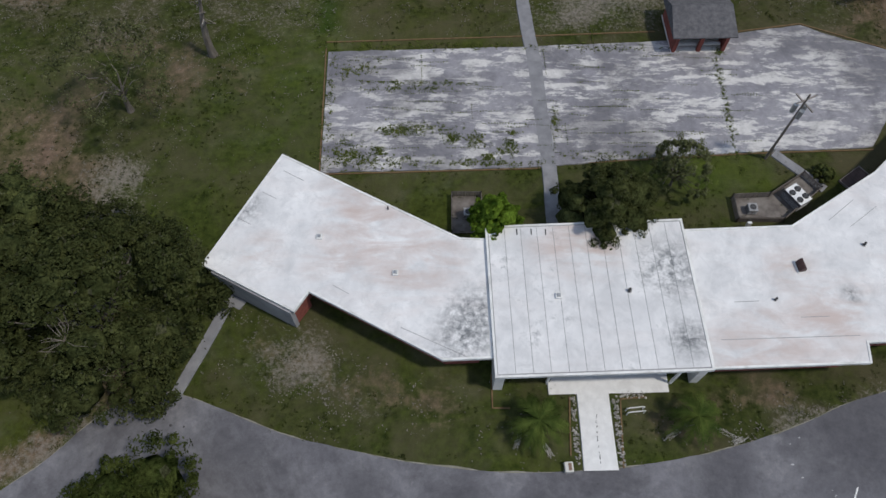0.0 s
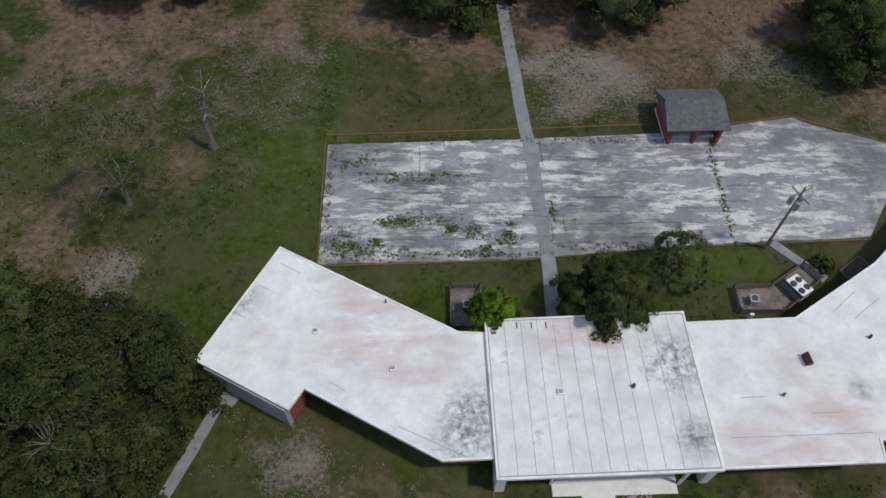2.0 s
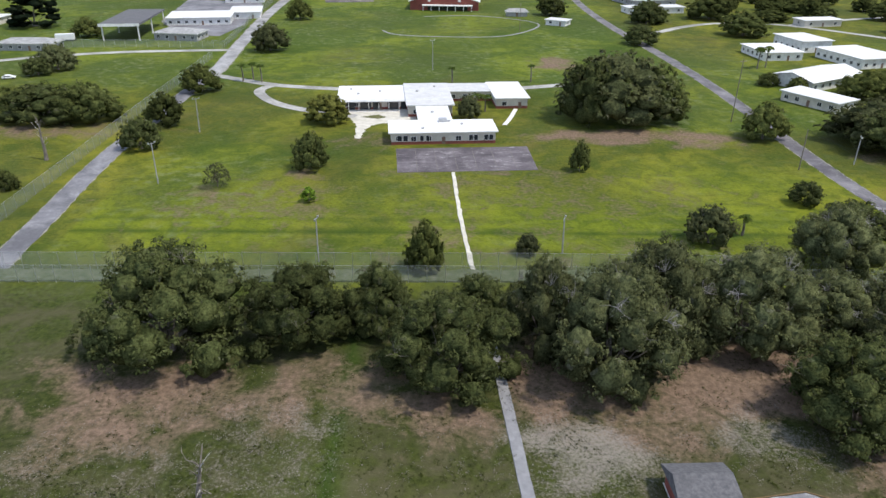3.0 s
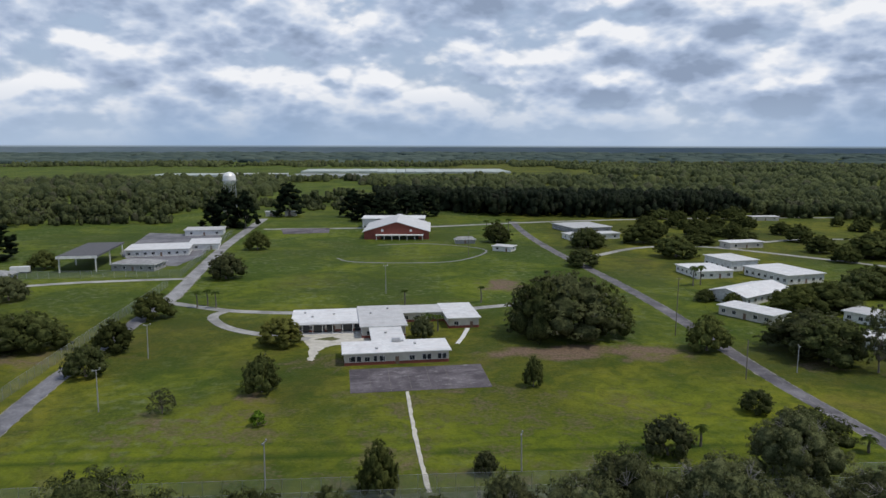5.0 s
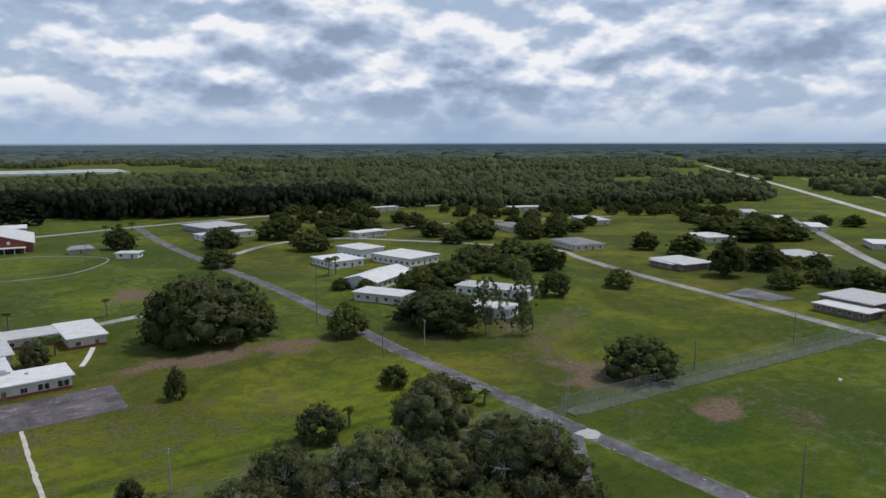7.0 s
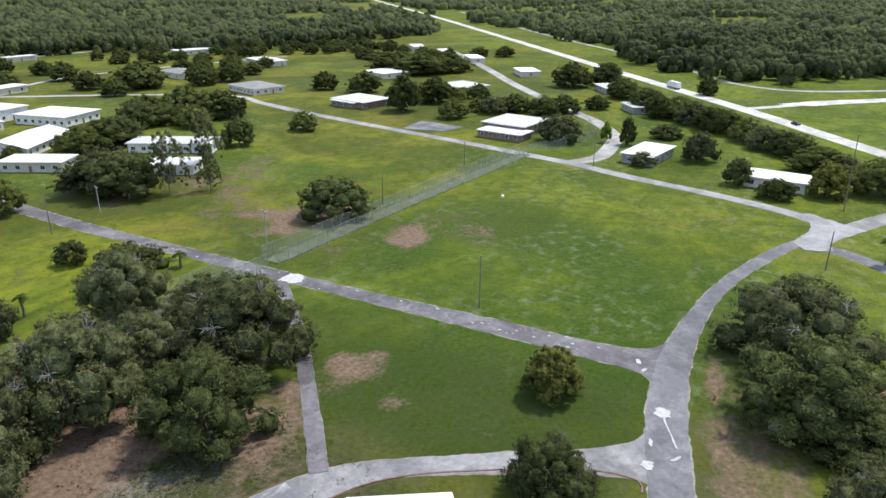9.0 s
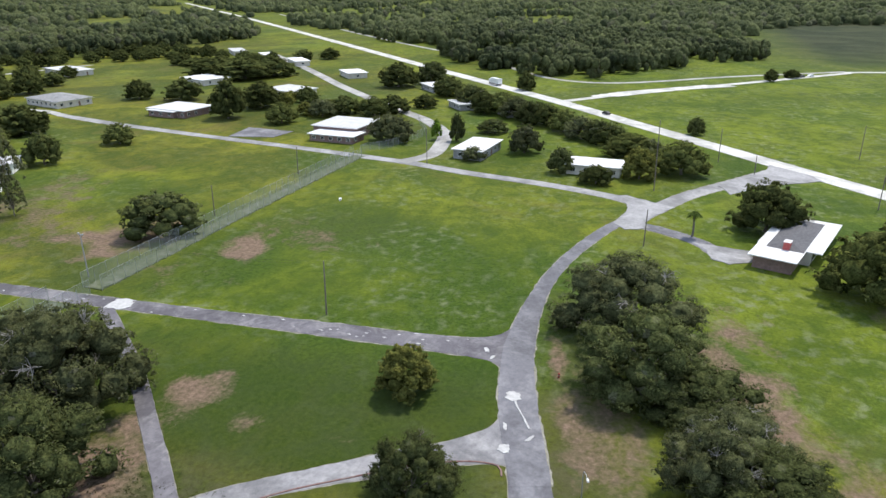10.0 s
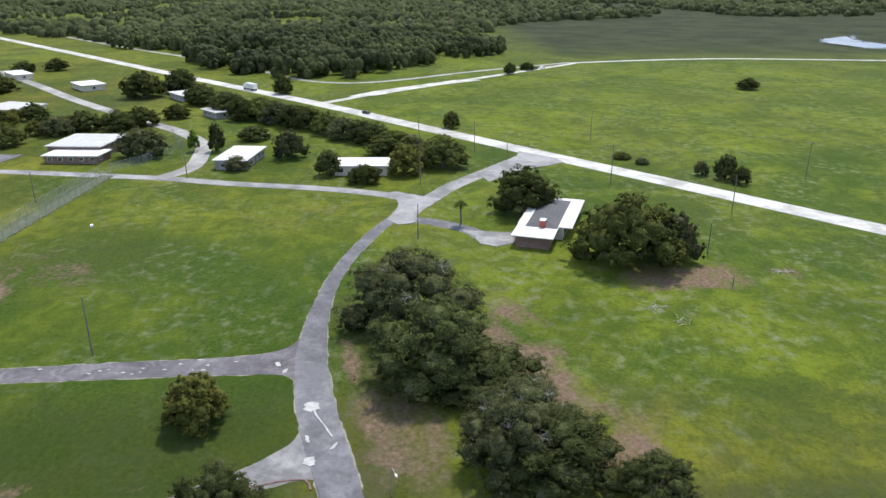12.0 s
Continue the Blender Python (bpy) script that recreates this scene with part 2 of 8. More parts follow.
def asphalt_material(name, dark, light, pale, streak=(1, 1, 1), pale_amount=0.5, lo=0.5, hi=0.62, spots=(), bleached=0.4):
    m, t, p = fresh(name)
    co = node(t, "ShaderNodeTexCoord").outputs["Object"]
    fine = noise_node(t, co, 3.0, 6.0, 0.7)
    wide = noise_node(t, co, 0.12, 5.0, 0.6, 0.5)
    col = mix_node(t, ramp_node(t, wide, [(0.38, 0.0), (0.62, 1.0)]), dark, light)
    col = mix_node(t, math_node(t, "MULTIPLY", fine, 0.35), col, tuple(c * 1.35 for c in light))
    mp = node(t, "ShaderNodeMapping", inp={"Scale": streak})
    t.links.new(co, mp.inputs[0])
    n = noise_node(t, mp.outputs[0], 0.6, 12.0, 0.78, 0.15)
    col = mix_node(t, math_node(t, "MULTIPLY", ramp_node(t, n, [(lo, 0.0), (hi, 1.0)]), pale_amount), col, pale)
    bleach = noise_node(t, co, 0.22, 8.0, 0.7, 0.8)
    col = mix_node(t, math_node(t, "MULTIPLY", ramp_node(t, bleach, [(0.50, 0.0), (0.66, 0.9)]), bleached), col, pale)
    stain = noise_node(t, co, 0.075, 9.0, 0.66, 0.4)
    col = mix_node(t, ramp_node(t, stain, [(0.46, 0.0), (0.58, 0.65)]), col, tuple(c * 0.62 for c in dark))
    for x, y, reach in spots:                          # sealed or oil-dark stretches
        d = node(t, "ShaderNodeVectorMath", operation="DISTANCE", inp={1: (x, y, 0.0)})
        t.links.new(co, d.inputs[0])
        edge = math_node(t, "ADD", math_node(t, "DIVIDE", d.outputs["Value"], reach), math_node(t, "MULTIPLY", stain, 1.6))
        col = mix_node(t, ramp_node(t, math_node(t, "SUBTRACT", edge, 0.8), [(0.25, 0.6), (0.95, 0.0)]), col, tuple(c * 0.62 for c in dark))
    grit = noise_node(t, co, 1.1, 10.0, 0.8)
    col = mix_node(t, 1.0, col, ramp_node(t, grit, [(0.34, 0.80), (0.50, 1.0), (0.66, 1.18)]), "MULTIPLY")
    t.links.new(col, p.inputs["Base Color"])
    p.inputs["Roughness"].default_value = 0.9
    p.inputs["Specular IOR Level"].default_value = 0.2
    b = node(t, "ShaderNodeBump", inp={"Strength": 0.4, "Distance": 0.02})
    t.links.new(fine, b.inputs["Height"])
    t.links.new(b.outputs[0], p.inputs["Normal"])
    return m


def roof_material(name, stains=(), mould=0.35, warm=0.5, vary=0.07):
    """White elastomeric coating with rusty wash, grey streaks and black mould of its own shape; stains: (x, y, reach, kind)."""
    m, t, p = fresh(name)
    co = node(t, "ShaderNodeTexCoord").outputs["Object"]
    n1 = noise_node(t, co, 0.28, 6.0, 0.62, 0.5)
    n2 = noise_node(t, co, 1.6, 7.0, 0.7, 0.3)
    col = mix_node(t, ramp_node(t, n1, [(0.35, 0.0), (0.65, 1.0)]), (0.62, 0.62, 0.63), (0.80, 0.795, 0.80))
    mp = node(t, "ShaderNodeMapping", inp={"Scale": (0.32, 0.9, 1)})
    t.links.new(co, mp.inputs[0])
    n3 = noise_node(t, mp.outputs[0], 0.6, 7.0, 0.62, 0.4)
    col = mix_node(t, math_node(t, "MULTIPLY", ramp_node(t, n3, [(0.48, 0.0), (0.72, 1.0)]), warm), col, (0.58, 0.51, 0.49))
    speck = ramp_node(t, n2, [(0.50, 0.0), (0.66, 1.0)])
    col = mix_node(t, math_node(t, "MULTIPLY", math_node(t, "MULTIPLY", speck, ramp_node(t, n1, [(0.5, 0.0), (0.62, 1.0)])), mould), col,
                   (0.20, 0.22, 0.23))
    grime = noise_node(t, co, 0.75, 10.0, 0.76, 0.5)
    col = mix_node(t, ramp_node(t, grime, [(0.47, 0.0), (0.70, 0.5)]), col, (0.44, 0.45, 0.46))
    r = node(t, "ShaderNodeObjectInfo").outputs["Random"]
    col = mix_node(t, 1.0, col, math_node(t, "ADD", math_node(t, "MULTIPLY", r, vary), 1 - vary), "MULTIPLY")
    for x, y, reach, kind in stains:
        d = node(t, "ShaderNodeVectorMath", operation="DISTANCE", inp={1: (x, y, 4.0)})
        t.links.new(co, d.inputs[0])
        near = ramp_node(t, math_node(t, "DIVIDE", d.outputs["Value"], reach), [(0.2, 1.0), (1.0, 0.0)])
        rough_edge = math_node(t, "MULTIPLY", near, ramp_node(t, n3 if kind == "rust" else n2, [(0.38, 0.0), (0.64, 1.0)]))
        tint = (0.52, 0.42, 0.385) if kind == "rust" else (0.10, 0.11, 0.12)
        col = mix_node(t, math_node(t, "MULTIPLY", rough_edge, 0.85 if kind == "rust" else 0.9), col, tint)
    t.links.new(col, p.inputs["Base Color"])
    p.inputs["Roughness"].default_value = 0.7
    b = node(t, "ShaderNodeBump", inp={"Strength": 0.3, "Distance": 0.03})
    t.links.new(n2, b.inputs["Height"])
    t.links.new(b.outputs[0], p.inputs["Normal"])
    return m


def chain_link_material():
    """Woven steel wire: mostly open, the wire itself dull grey."""
    m, t, p = fresh("chain_link")
    p.inputs["Base Color"].default_value = (0.36, 0.39, 0.40, 1)
    p.inputs["Metallic"].default_value, p.inputs["Roughness"].default_value = 0.3, 0.5
    p.inputs["Alpha"].default_value = 0.24
    return m


def water_material():
    m, t, p = fresh("still_water")
    p.inputs["Base Color"].default_value = (0.03, 0.04, 0.04, 1)
    p.inputs["Roughness"].default_value = 0.08
    return m


M_GROUND = ground_material()
M_ROAD = asphalt_material("worn_asphalt", (0.135, 0.133, 0.148), (0.200, 0.198, 0.216), (0.34, 0.335, 0.345), (0.5, 0.5, 1), 0.35, 0.54, 0.70)
M_DRIVE = asphalt_material("stained_drive_asphalt", (0.112, 0.110, 0.124), (0.190, 0.188, 0.206), (0.36, 0.355, 0.365), (0.5, 0.5, 1), 0.45, 0.53, 0.68,
                           ((34.0, 12.5, 8.0), (40.0, 15.0, 8.0), (24.0, 9.5, 4.5), (2.0, 7.8, 4.0), (9.0, 7.2, 3.5), (-6.0, 9.0, 3.0)), 0.2)
M_SIDE_ROAD = asphalt_material("pale_worn_asphalt", (0.185, 0.182, 0.192), (0.26, 0.255, 0.265), (0.42, 0.41, 0.41), (0.5, 0.5, 1), 0.5, 0.50, 0.66)
M_PALE_ROAD = asphalt_material("sun_bleached_asphalt", (0.22, 0.217, 0.222), (0.31, 0.305, 0.310), (0.44, 0.435, 0.43), (0.5, 0.5, 1), 0.4, 0.54, 0.70)
M_ROAD_DARK = asphalt_material("dark_asphalt", (0.100, 0.094, 0.106), (0.160, 0.152, 0.166), (0.38, 0.37, 0.365), (0.6, 0.6, 1), 0.6, 0.60, 0.70)
M_HIGHWAY = asphalt_material("pale_highway", (0.44, 0.43, 0.41), (0.54, 0.53, 0.50), (0.62, 0.61, 0.58), (1, 1, 1), 0.5)
M_PATCH = surface("bleached_patch", (0.36, 0.355, 0.355), (0.52, 0.515, 0.51), 1.2, 0.95, (0.26, 0.255, 0.26), 0.6)
M_GRAVEL = asphalt_material("pale_gravel", (0.27, 0.265, 0.255), (0.36, 0.35, 0.34), (0.48, 0.47, 0.45), (1, 1, 1), 0.5)
M_LOT = asphalt_material("bleached_asphalt", (0.175, 0.172, 0.194), (0.265, 0.260, 0.284), (0.60, 0.585, 0.57), (0.32, 1.0, 1), 0.85, 0.50, 0.55, bleached=0.15)
M_COURT = asphalt_material("court_slab", (0.085, 0.074, 0.084), (0.145, 0.128, 0.140), (0.42, 0.40, 0.41), (0.4, 0.9, 1), 0.6, 0.54, 0.64, bleached=0.1)
M_CONCRETE = surface("concrete", (0.58, 0.57, 0.56), (0.70, 0.69, 0.68), 1.2, 0.9, (0.44, 0.43, 0.42), 0.5, bump=0.01)
M_WALK = surface("white_concrete", (0.66, 0.655, 0.65), (0.76, 0.755, 0.75), 1.2, 0.9, (0.54, 0.53, 0.52), 0.6, bump=0.01)
M_PATH = surface("grey_path", (0.175, 0.175, 0.19), (0.235, 0.235, 0.25), 1.0, 0.9, (0.30, 0.30, 0.31), 0.4, bump=0.01)
M_PAINT = surface("road_paint", (0.66, 0.66, 0.65), (0.80, 0.80, 0.79), 3.0, 0.8, (0.35, 0.35, 0.35), 2.0)
M_SCUFF = surface("paint_scuff", (0.30, 0.30, 0.31), (0.46, 0.46, 0.465), 2.0, 0.85, (0.22, 0.22, 0.23), 1.0)
M_RIM = surface("road_verge", (0.150, 0.140, 0.100), (0.300, 0.285, 0.245), 0.9, 0.95, (0.060, 0.075, 0.022), 0.35, amount3=0.8)
M_TRACK = surface("grey_track", (0.048, 0.068, 0.020), (0.105, 0.118, 0.066), 0.8, 0.95, (0.160, 0.164, 0.130), 0.3, amount3=0.7)
M_CRACK = surface("weedy_crack", (0.030, 0.034, 0.022), (0.075, 0.075, 0.055), 1.5, 0.95)
M_PALE_SAND = surface("pale_sand", (0.44, 0.41, 0.36), (0.60, 0.57, 0.51), 0.5, 0.95, (0.25, 0.24, 0.16), 0.25)
M_RED_CURB = surface("red_curb_paint", (0.28, 0.045, 0.035), (0.36, 0.075, 0.055), 2.0, 0.8, (0.25, 0.2, 0.18), 1.1)
M_CURB_OLD = surface("faded_red_curb", (0.13, 0.055, 0.048), (0.22, 0.14, 0.125), 1.2, 0.85, (0.20, 0.19, 0.18), 0.5)
M_EDGE = surface("rusty_edging", (0.115, 0.070, 0.034), (0.165, 0.112, 0.052), 2.0, 0.9)
M_ROOF_WEST = roof_material("roof_west", ((-7.8, 33.6, 4.5, "rust"), (-4.8, 31.2, 5.0, "rust"), (0.2, 28.4, 4.0, "rust"), (-3.0, 26.4, 4.5, "rust"), (-8.5, 28.0, 4.5, "rust"), (-15.5, 28.5, 3.0, "rust"),
                                          (3.6, 22.8, 3.6, "mould"), (2.2, 20.6, 3.6, "mould"), (-18.0, 33.5, 2.6, "mould")), 0.2, 0.3)
M_ROOF_MID = roof_material("roof_middle", ((11.8, 29.6, 4.5, "rust"), (14.6, 28.4, 3.0, "rust"), (21.0, 27.0, 4.0, "mould"), (21.4, 20.5, 2.6, "mould")), 0.7, 0.2)
M_ROOF_EAST = roof_material("roof_east", ((32.6, 21.6, 5.0, "rust"), (28.4, 20.4, 4.0, "rust"), (25.5, 19.2, 4.0, "rust"), (35.6, 23.8, 4.0, "rust"), (36.5, 24.8, 1.2, "mould"), (31.8, 27.4, 3.0, "rust")), 0.15, 0.35)
M_ROOF_WHITE = roof_material("roof_white", (), 0.5, 0.45, 0.35)
M_ROOF_GREY = surface("grey_shingle", (0.070, 0.070, 0.078), (0.125, 0.122, 0.130), 2.2, 0.9, (0.055, 0.055, 0.06), 0.4, bump=0.02)
M_SHADE_CLOTH = surface("shade_cloth", (0.36, 0.40, 0.39), (0.46, 0.50, 0.48), 0.02, 0.9, per_object=0.12)
M_SHADE_DARK = surface("grey_shade_cloth", (0.20, 0.22, 0.23), (0.28, 0.30, 0.30), 0.02, 0.9, per_object=0.12)
M_ROOF_OLD = surface("weathered_shingle", (0.20, 0.20, 0.205), (0.31, 0.31, 0.31), 0.8, 0.9, (0.14, 0.135, 0.13), 0.3, bump=0.02, per_object=0.15)
M_FASCIA = surface("white_trim", (0.62, 0.62, 0.61), (0.78, 0.78, 0.77), 0.8, 0.7, (0.4, 0.39, 0.37), 0.5)
M_WALL = surface("cream_block_wall", (0.50, 0.47, 0.42), (0.62, 0.59, 0.53), 0.5, 0.9, (0.38, 0.35, 0.31), 0.25)
M_WALL_GREY = surface("grey_block_wall", (0.26, 0.26, 0.27), (0.36, 0.36, 0.37), 0.5, 0.9, (0.2, 0.2, 0.2), 0.3)
M_BRICK = surface("red_brick", (0.17, 0.045, 0.035), (0.26, 0.075, 0.055), 2.0, 0.9, (0.11, 0.04, 0.035), 0.5, bump=0.01)
M_BROWN_BRICK = surface("brown_brick", (0.17, 0.11, 0.10), (0.25, 0.17, 0.15), 2.0, 0.9, (0.12, 0.09, 0.08), 0.5)
M_GLASS = surface("dark_glass", (0.02, 0.025, 0.03), (0.035, 0.04, 0.048), 0.4, 0.08)
M_DOOR = surface("brown_door", (0.16, 0.10, 0.07), (0.22, 0.14, 0.10), 2.0, 0.7)
M_DARK = surface("black_metal", (0.02, 0.02, 0.022), (0.04, 0.04, 0.042), 2.0, 0.6)
M_STEEL = surface("galvanised_steel", (0.34, 0.35, 0.36), (0.46, 0.47, 0.48), 1.5, 0.45, metal=0.7)
M_HOOD = surface("rusted_hood", (0.030, 0.012, 0.012), (0.075, 0.030, 0.026), 3.0, 0.7)
M_CABINET = surface("dark_cabinet", (0.060, 0.062, 0.068), (0.10, 0.10, 0.11), 1.2, 0.6)
M_HATCH = surface("dark_stained_planks", (0.045, 0.030, 0.026), (0.085, 0.058, 0.050), 1.5, 0.8)
M_BEIGE_METAL = surface("beige_metal", (0.50, 0.49, 0.46), (0.62, 0.61, 0.58), 1.0, 0.5, (0.36, 0.34, 0.31), 0.8)
M_POLE = surface("weathered_pole", (0.12, 0.10, 0.085), (0.20, 0.175, 0.15), 1.5, 0.9, stretch=(4, 4, 0.4))
M_CONC_POLE = surface("concrete_pole", (0.26, 0.26, 0.26), (0.36, 0.36, 0.36), 1.5, 0.9)
M_WOOD = surface("weathered_boards", (0.16, 0.14, 0.125), (0.25, 0.22, 0.20), 1.5, 0.9, stretch=(1, 1, 4), per_object=0.2)
M_BARK = surface("grey_bark", (0.11, 0.095, 0.08), (0.20, 0.175, 0.15), 2.5, 0.95, (0.07, 0.06, 0.05), 0.8, stretch=(1, 1, 0.4))
M_DEADWOOD = surface("pale_dead_wood", (0.30, 0.28, 0.26), (0.46, 0.44, 0.41), 2.5, 0.9, stretch=(1, 1, 0.4))
M_TWIG = surface("grey_twigs", (0.17, 0.16, 0.145), (0.27, 0.255, 0.235), 2.5, 0.95)
M_PAD = surface("stained_pad", (0.10, 0.085, 0.078), (0.22, 0.20, 0.185), 0.7, 0.95, (0.07, 0.06, 0.055), 0.5)
M_ROCK = surface("rubble_stone", (0.16, 0.15, 0.14), (0.42, 0.40, 0.37), 3.0, 0.95, per_object=0.3)
M_CHAIN = chain_link_material()
M_WATER = water_material()
M_WHITE_CAR = surface("white_vehicle_paint", (0.72, 0.72, 0.72), (0.80, 0.80, 0.80), 0.5, 0.3)
M_RED_PAINT = surface("red_chimney", (0.34, 0.07, 0.06), (0.44, 0.10, 0.085), 3.0, 0.85)
M_WORN_GRASS = surface("worn_grass", (0.050, 0.062, 0.014), (0.110, 0.110, 0.030), 1.2, 0.95, (0.20, 0.16, 0.09), 0.4)
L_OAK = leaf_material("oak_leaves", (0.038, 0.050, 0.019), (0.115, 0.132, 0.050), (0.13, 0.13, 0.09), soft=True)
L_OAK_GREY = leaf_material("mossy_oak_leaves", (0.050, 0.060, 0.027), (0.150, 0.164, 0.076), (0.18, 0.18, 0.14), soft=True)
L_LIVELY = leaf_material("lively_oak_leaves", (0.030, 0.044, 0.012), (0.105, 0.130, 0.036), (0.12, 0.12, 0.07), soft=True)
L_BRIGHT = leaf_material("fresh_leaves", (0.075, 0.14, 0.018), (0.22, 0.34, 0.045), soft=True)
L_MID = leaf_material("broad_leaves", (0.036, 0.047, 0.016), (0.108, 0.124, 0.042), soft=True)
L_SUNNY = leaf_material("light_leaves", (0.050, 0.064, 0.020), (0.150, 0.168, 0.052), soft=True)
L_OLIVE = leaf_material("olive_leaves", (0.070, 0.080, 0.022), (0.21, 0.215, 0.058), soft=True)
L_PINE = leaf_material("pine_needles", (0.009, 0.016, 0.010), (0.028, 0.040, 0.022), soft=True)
L_PALM = leaf_material("palm_fronds", (0.028, 0.050, 0.012), (0.100, 0.132, 0.032), (0.2, 0.17, 0.08))
L_WOODS = canopy_material("wood_canopy", (0.024, 0.036, 0.018), (0.150, 0.170, 0.066), (0.085, 0.082, 0.060))
L_STAND = canopy_material("pine_canopy", (0.012, 0.020, 0.012), (0.034, 0.044, 0.022), (0.030, 0.030, 0.022))
# distance haze is mixed into the next two colours, paler and bluer
L_WOODS_HAZED = leaf_material("hazy_far_canopy", (0.062, 0.090, 0.088), (0.120, 0.152, 0.128), None, patch=0.003)
L_HORIZON_HAZE = surface("hazy_horizon_woods", (0.20, 0.26, 0.32), (0.25, 0.31, 0.37), 0.004, 0.95, stretch=(1, 1, 12))
L_CURB = leaf_material("dull_weeds", (0.028, 0.034, 0.018), (0.075, 0.080, 0.040), (0.10, 0.09, 0.06))
M_LITTER = leaf_material("dry_leaf_litter", (0.10, 0.088, 0.075), (0.28, 0.26, 0.235))
L_TUFT = leaf_material("rough_grass", (0.022, 0.034, 0.007), (0.062, 0.074, 0.018), patch=0.2)
L_WEED = leaf_material("weed_tufts", (0.075, 0.105, 0.026), (0.155, 0.185, 0.050), (0.18, 0.15, 0.08))

# ---------------------------------------------------------------- mesh helpers


def mesh_object(name, verts, faces, material, parent=None, smooth=False):
    me = bpy.data.meshes.new(name)
    me.from_pydata(verts, [], faces)
    me.materials.append(material)
    if smooth:
        me.shade_smooth()
    me.update()
    ob = new(name, me)
    if parent:
        ob.parent = parent
    return ob


def part(name, bm, material, parent=None, label="", bevel=0.0):
    if bevel:
        bmesh.ops.bevel(bm, geom=bm.edges[:], offset=bevel, segments=1, affect="EDGES", clamp_overlap=True)
    bmesh.ops.recalc_face_normals(bm, faces=bm.faces)
    me = bpy.data.meshes.new(name)
    bm.to_mesh(me)
    bm.free()
    me.materials.append(material)
    ob = new(name, me)
    if parent:
        ob.parent = parent
    if label:
        ob["label"] = label
    return ob


def base(name, m, label, category, group="", kind=""):
    ob = new(name)
    ob.empty_display_size = 0.3
    ob.matrix_world = m
    return tagged(ob, label, category, group, kind)


def box(bm, x0, x1, y0, y1, z0, z1):
    v = [bm.verts.new((x, y, z)) for z in (z0, z1) for x, y in ((x0, y0), (x1, y0), (x1, y1), (x0, y1))]
    for f in ((3, 2, 1, 0), (4, 5, 6, 7), (0, 1, 5, 4), (1, 2, 6, 5), (2, 3, 7, 6), (3, 0, 4, 7)):
        bm.faces.new([v[i] for i in f])


def a_box(x0, x1, y0, y1, z0, z1):
    bm = bmesh.new()
    box(bm, x0, x1, y0, y1, z0, z1)
    return bm


def prism(outline, z0, z1):
    bm = bmesh.new()
    lo = [bm.verts.new((x, y, z0)) for x, y in outline]
    hi = [bm.verts.new((x, y, z1)) for x, y in outline]
    bm.faces.new(lo[::-1])
    bm.faces.new(hi)
    n = len(outline)
    for i in range(n):
        bm.faces.new((lo[i], lo[(i + 1) % n], hi[(i + 1) % n], hi[i]))
    return bm


def tube(verts, faces, points, radii, sides=6):
    """Adds a tapered tube along points to the lists."""
    first = len(verts)
    for k, p in enumerate(points):
        a = Vector(points[max(k - 1, 0)])
        b = Vector(points[min(k + 1, len(points) - 1)])
        d = (b - a).normalized() if (b - a).length > 1e-6 else Vector((0, 0, 1))
        u = d.orthogonal().normalized()
        w = d.cross(u)
        for s in range(sides):
            ang = 2 * math.pi * s / sides
            verts.append(tuple(Vector(p) + radii[k] * (math.cos(ang) * u + math.sin(ang) * w)))
    for k in range(len(points) - 1):
        for s in range(sides):
            i, j = first + k * sides + s, first + k * sides + (s + 1) % sides
            faces.append((i, j, j + sides, i + sides))
    faces.append(tuple(range(first + sides - 1, first - 1, -1)))
    top = first + (len(points) - 1) * sides
    faces.append(tuple(range(top, top + sides)))


def cyl(bm, x, y, z0, z1, r0, r1=None, sides=10):
    r1 = r0 if r1 is None else r1
    lo = [bm.verts.new((x + r0 * math.cos(2 * math.pi * s / sides), y + r0 * math.sin(2 * math.pi * s / sides), z0)) for s in range(sides)]
    hi = [bm.verts.new((x + r1 * math.cos(2 * math.pi * s / sides), y + r1 * math.sin(2 * math.pi * s / sides), z1)) for s in range(sides)]
    bm.faces.new(lo[::-1])
    bm.faces.new(hi)
    for s in range(sides):
        bm.faces.new((lo[s], lo[(s + 1) % sides], hi[(s + 1) % sides], hi[s]))


def a_cyl(x, y, z0, z1, r0, r1=None, sides=10):
    bm = bmesh.new()
    cyl(bm, x, y, z0, z1, r0, r1, sides)
    return bm

# ---------------------------------------------------------------- ground and roads


def value_noise(x, y, size, seed):
    """Smooth value noise between 0 and 1 on arrays."""
    rs = np.random.RandomState(seed)
    table = rs.rand(64, 64)
    gx, gy = x / size, y / size
    ix, iy = np.floor(gx).astype(int), np.floor(gy).astype(int)
    fx, fy = gx - ix, gy - iy
    fx, fy = fx * fx * (3 - 2 * fx), fy * fy * (3 - 2 * fy)
    a, b = table[ix % 64, iy % 64], table[(ix + 1) % 64, iy % 64]
    c, d = table[ix % 64, (iy + 1) % 64], table[(ix + 1) % 64, (iy + 1) % 64]
    return (a * (1 - fx) + b * fx) * (1 - fy) + (c * (1 - fx) + d * fx) * fy


def spread(lo, hi, step, end):
    """Even steps from lo to hi, then growing ones out to +-end."""
    inner = list(np.arange(lo, hi + step, step))
    out, s, left, right = inner, step, [], []
    a, b = lo, inner[-1]
    while a > -end or b < end:
        s *= 1.3
        a, b = max(a - s, -end), min(b + s, end)
        if not left or left[-1] > -end:
            left.append(a)
        if not right or right[-1] < end:
            right.append(b)
    return np.array(left[::-1] + out + right)


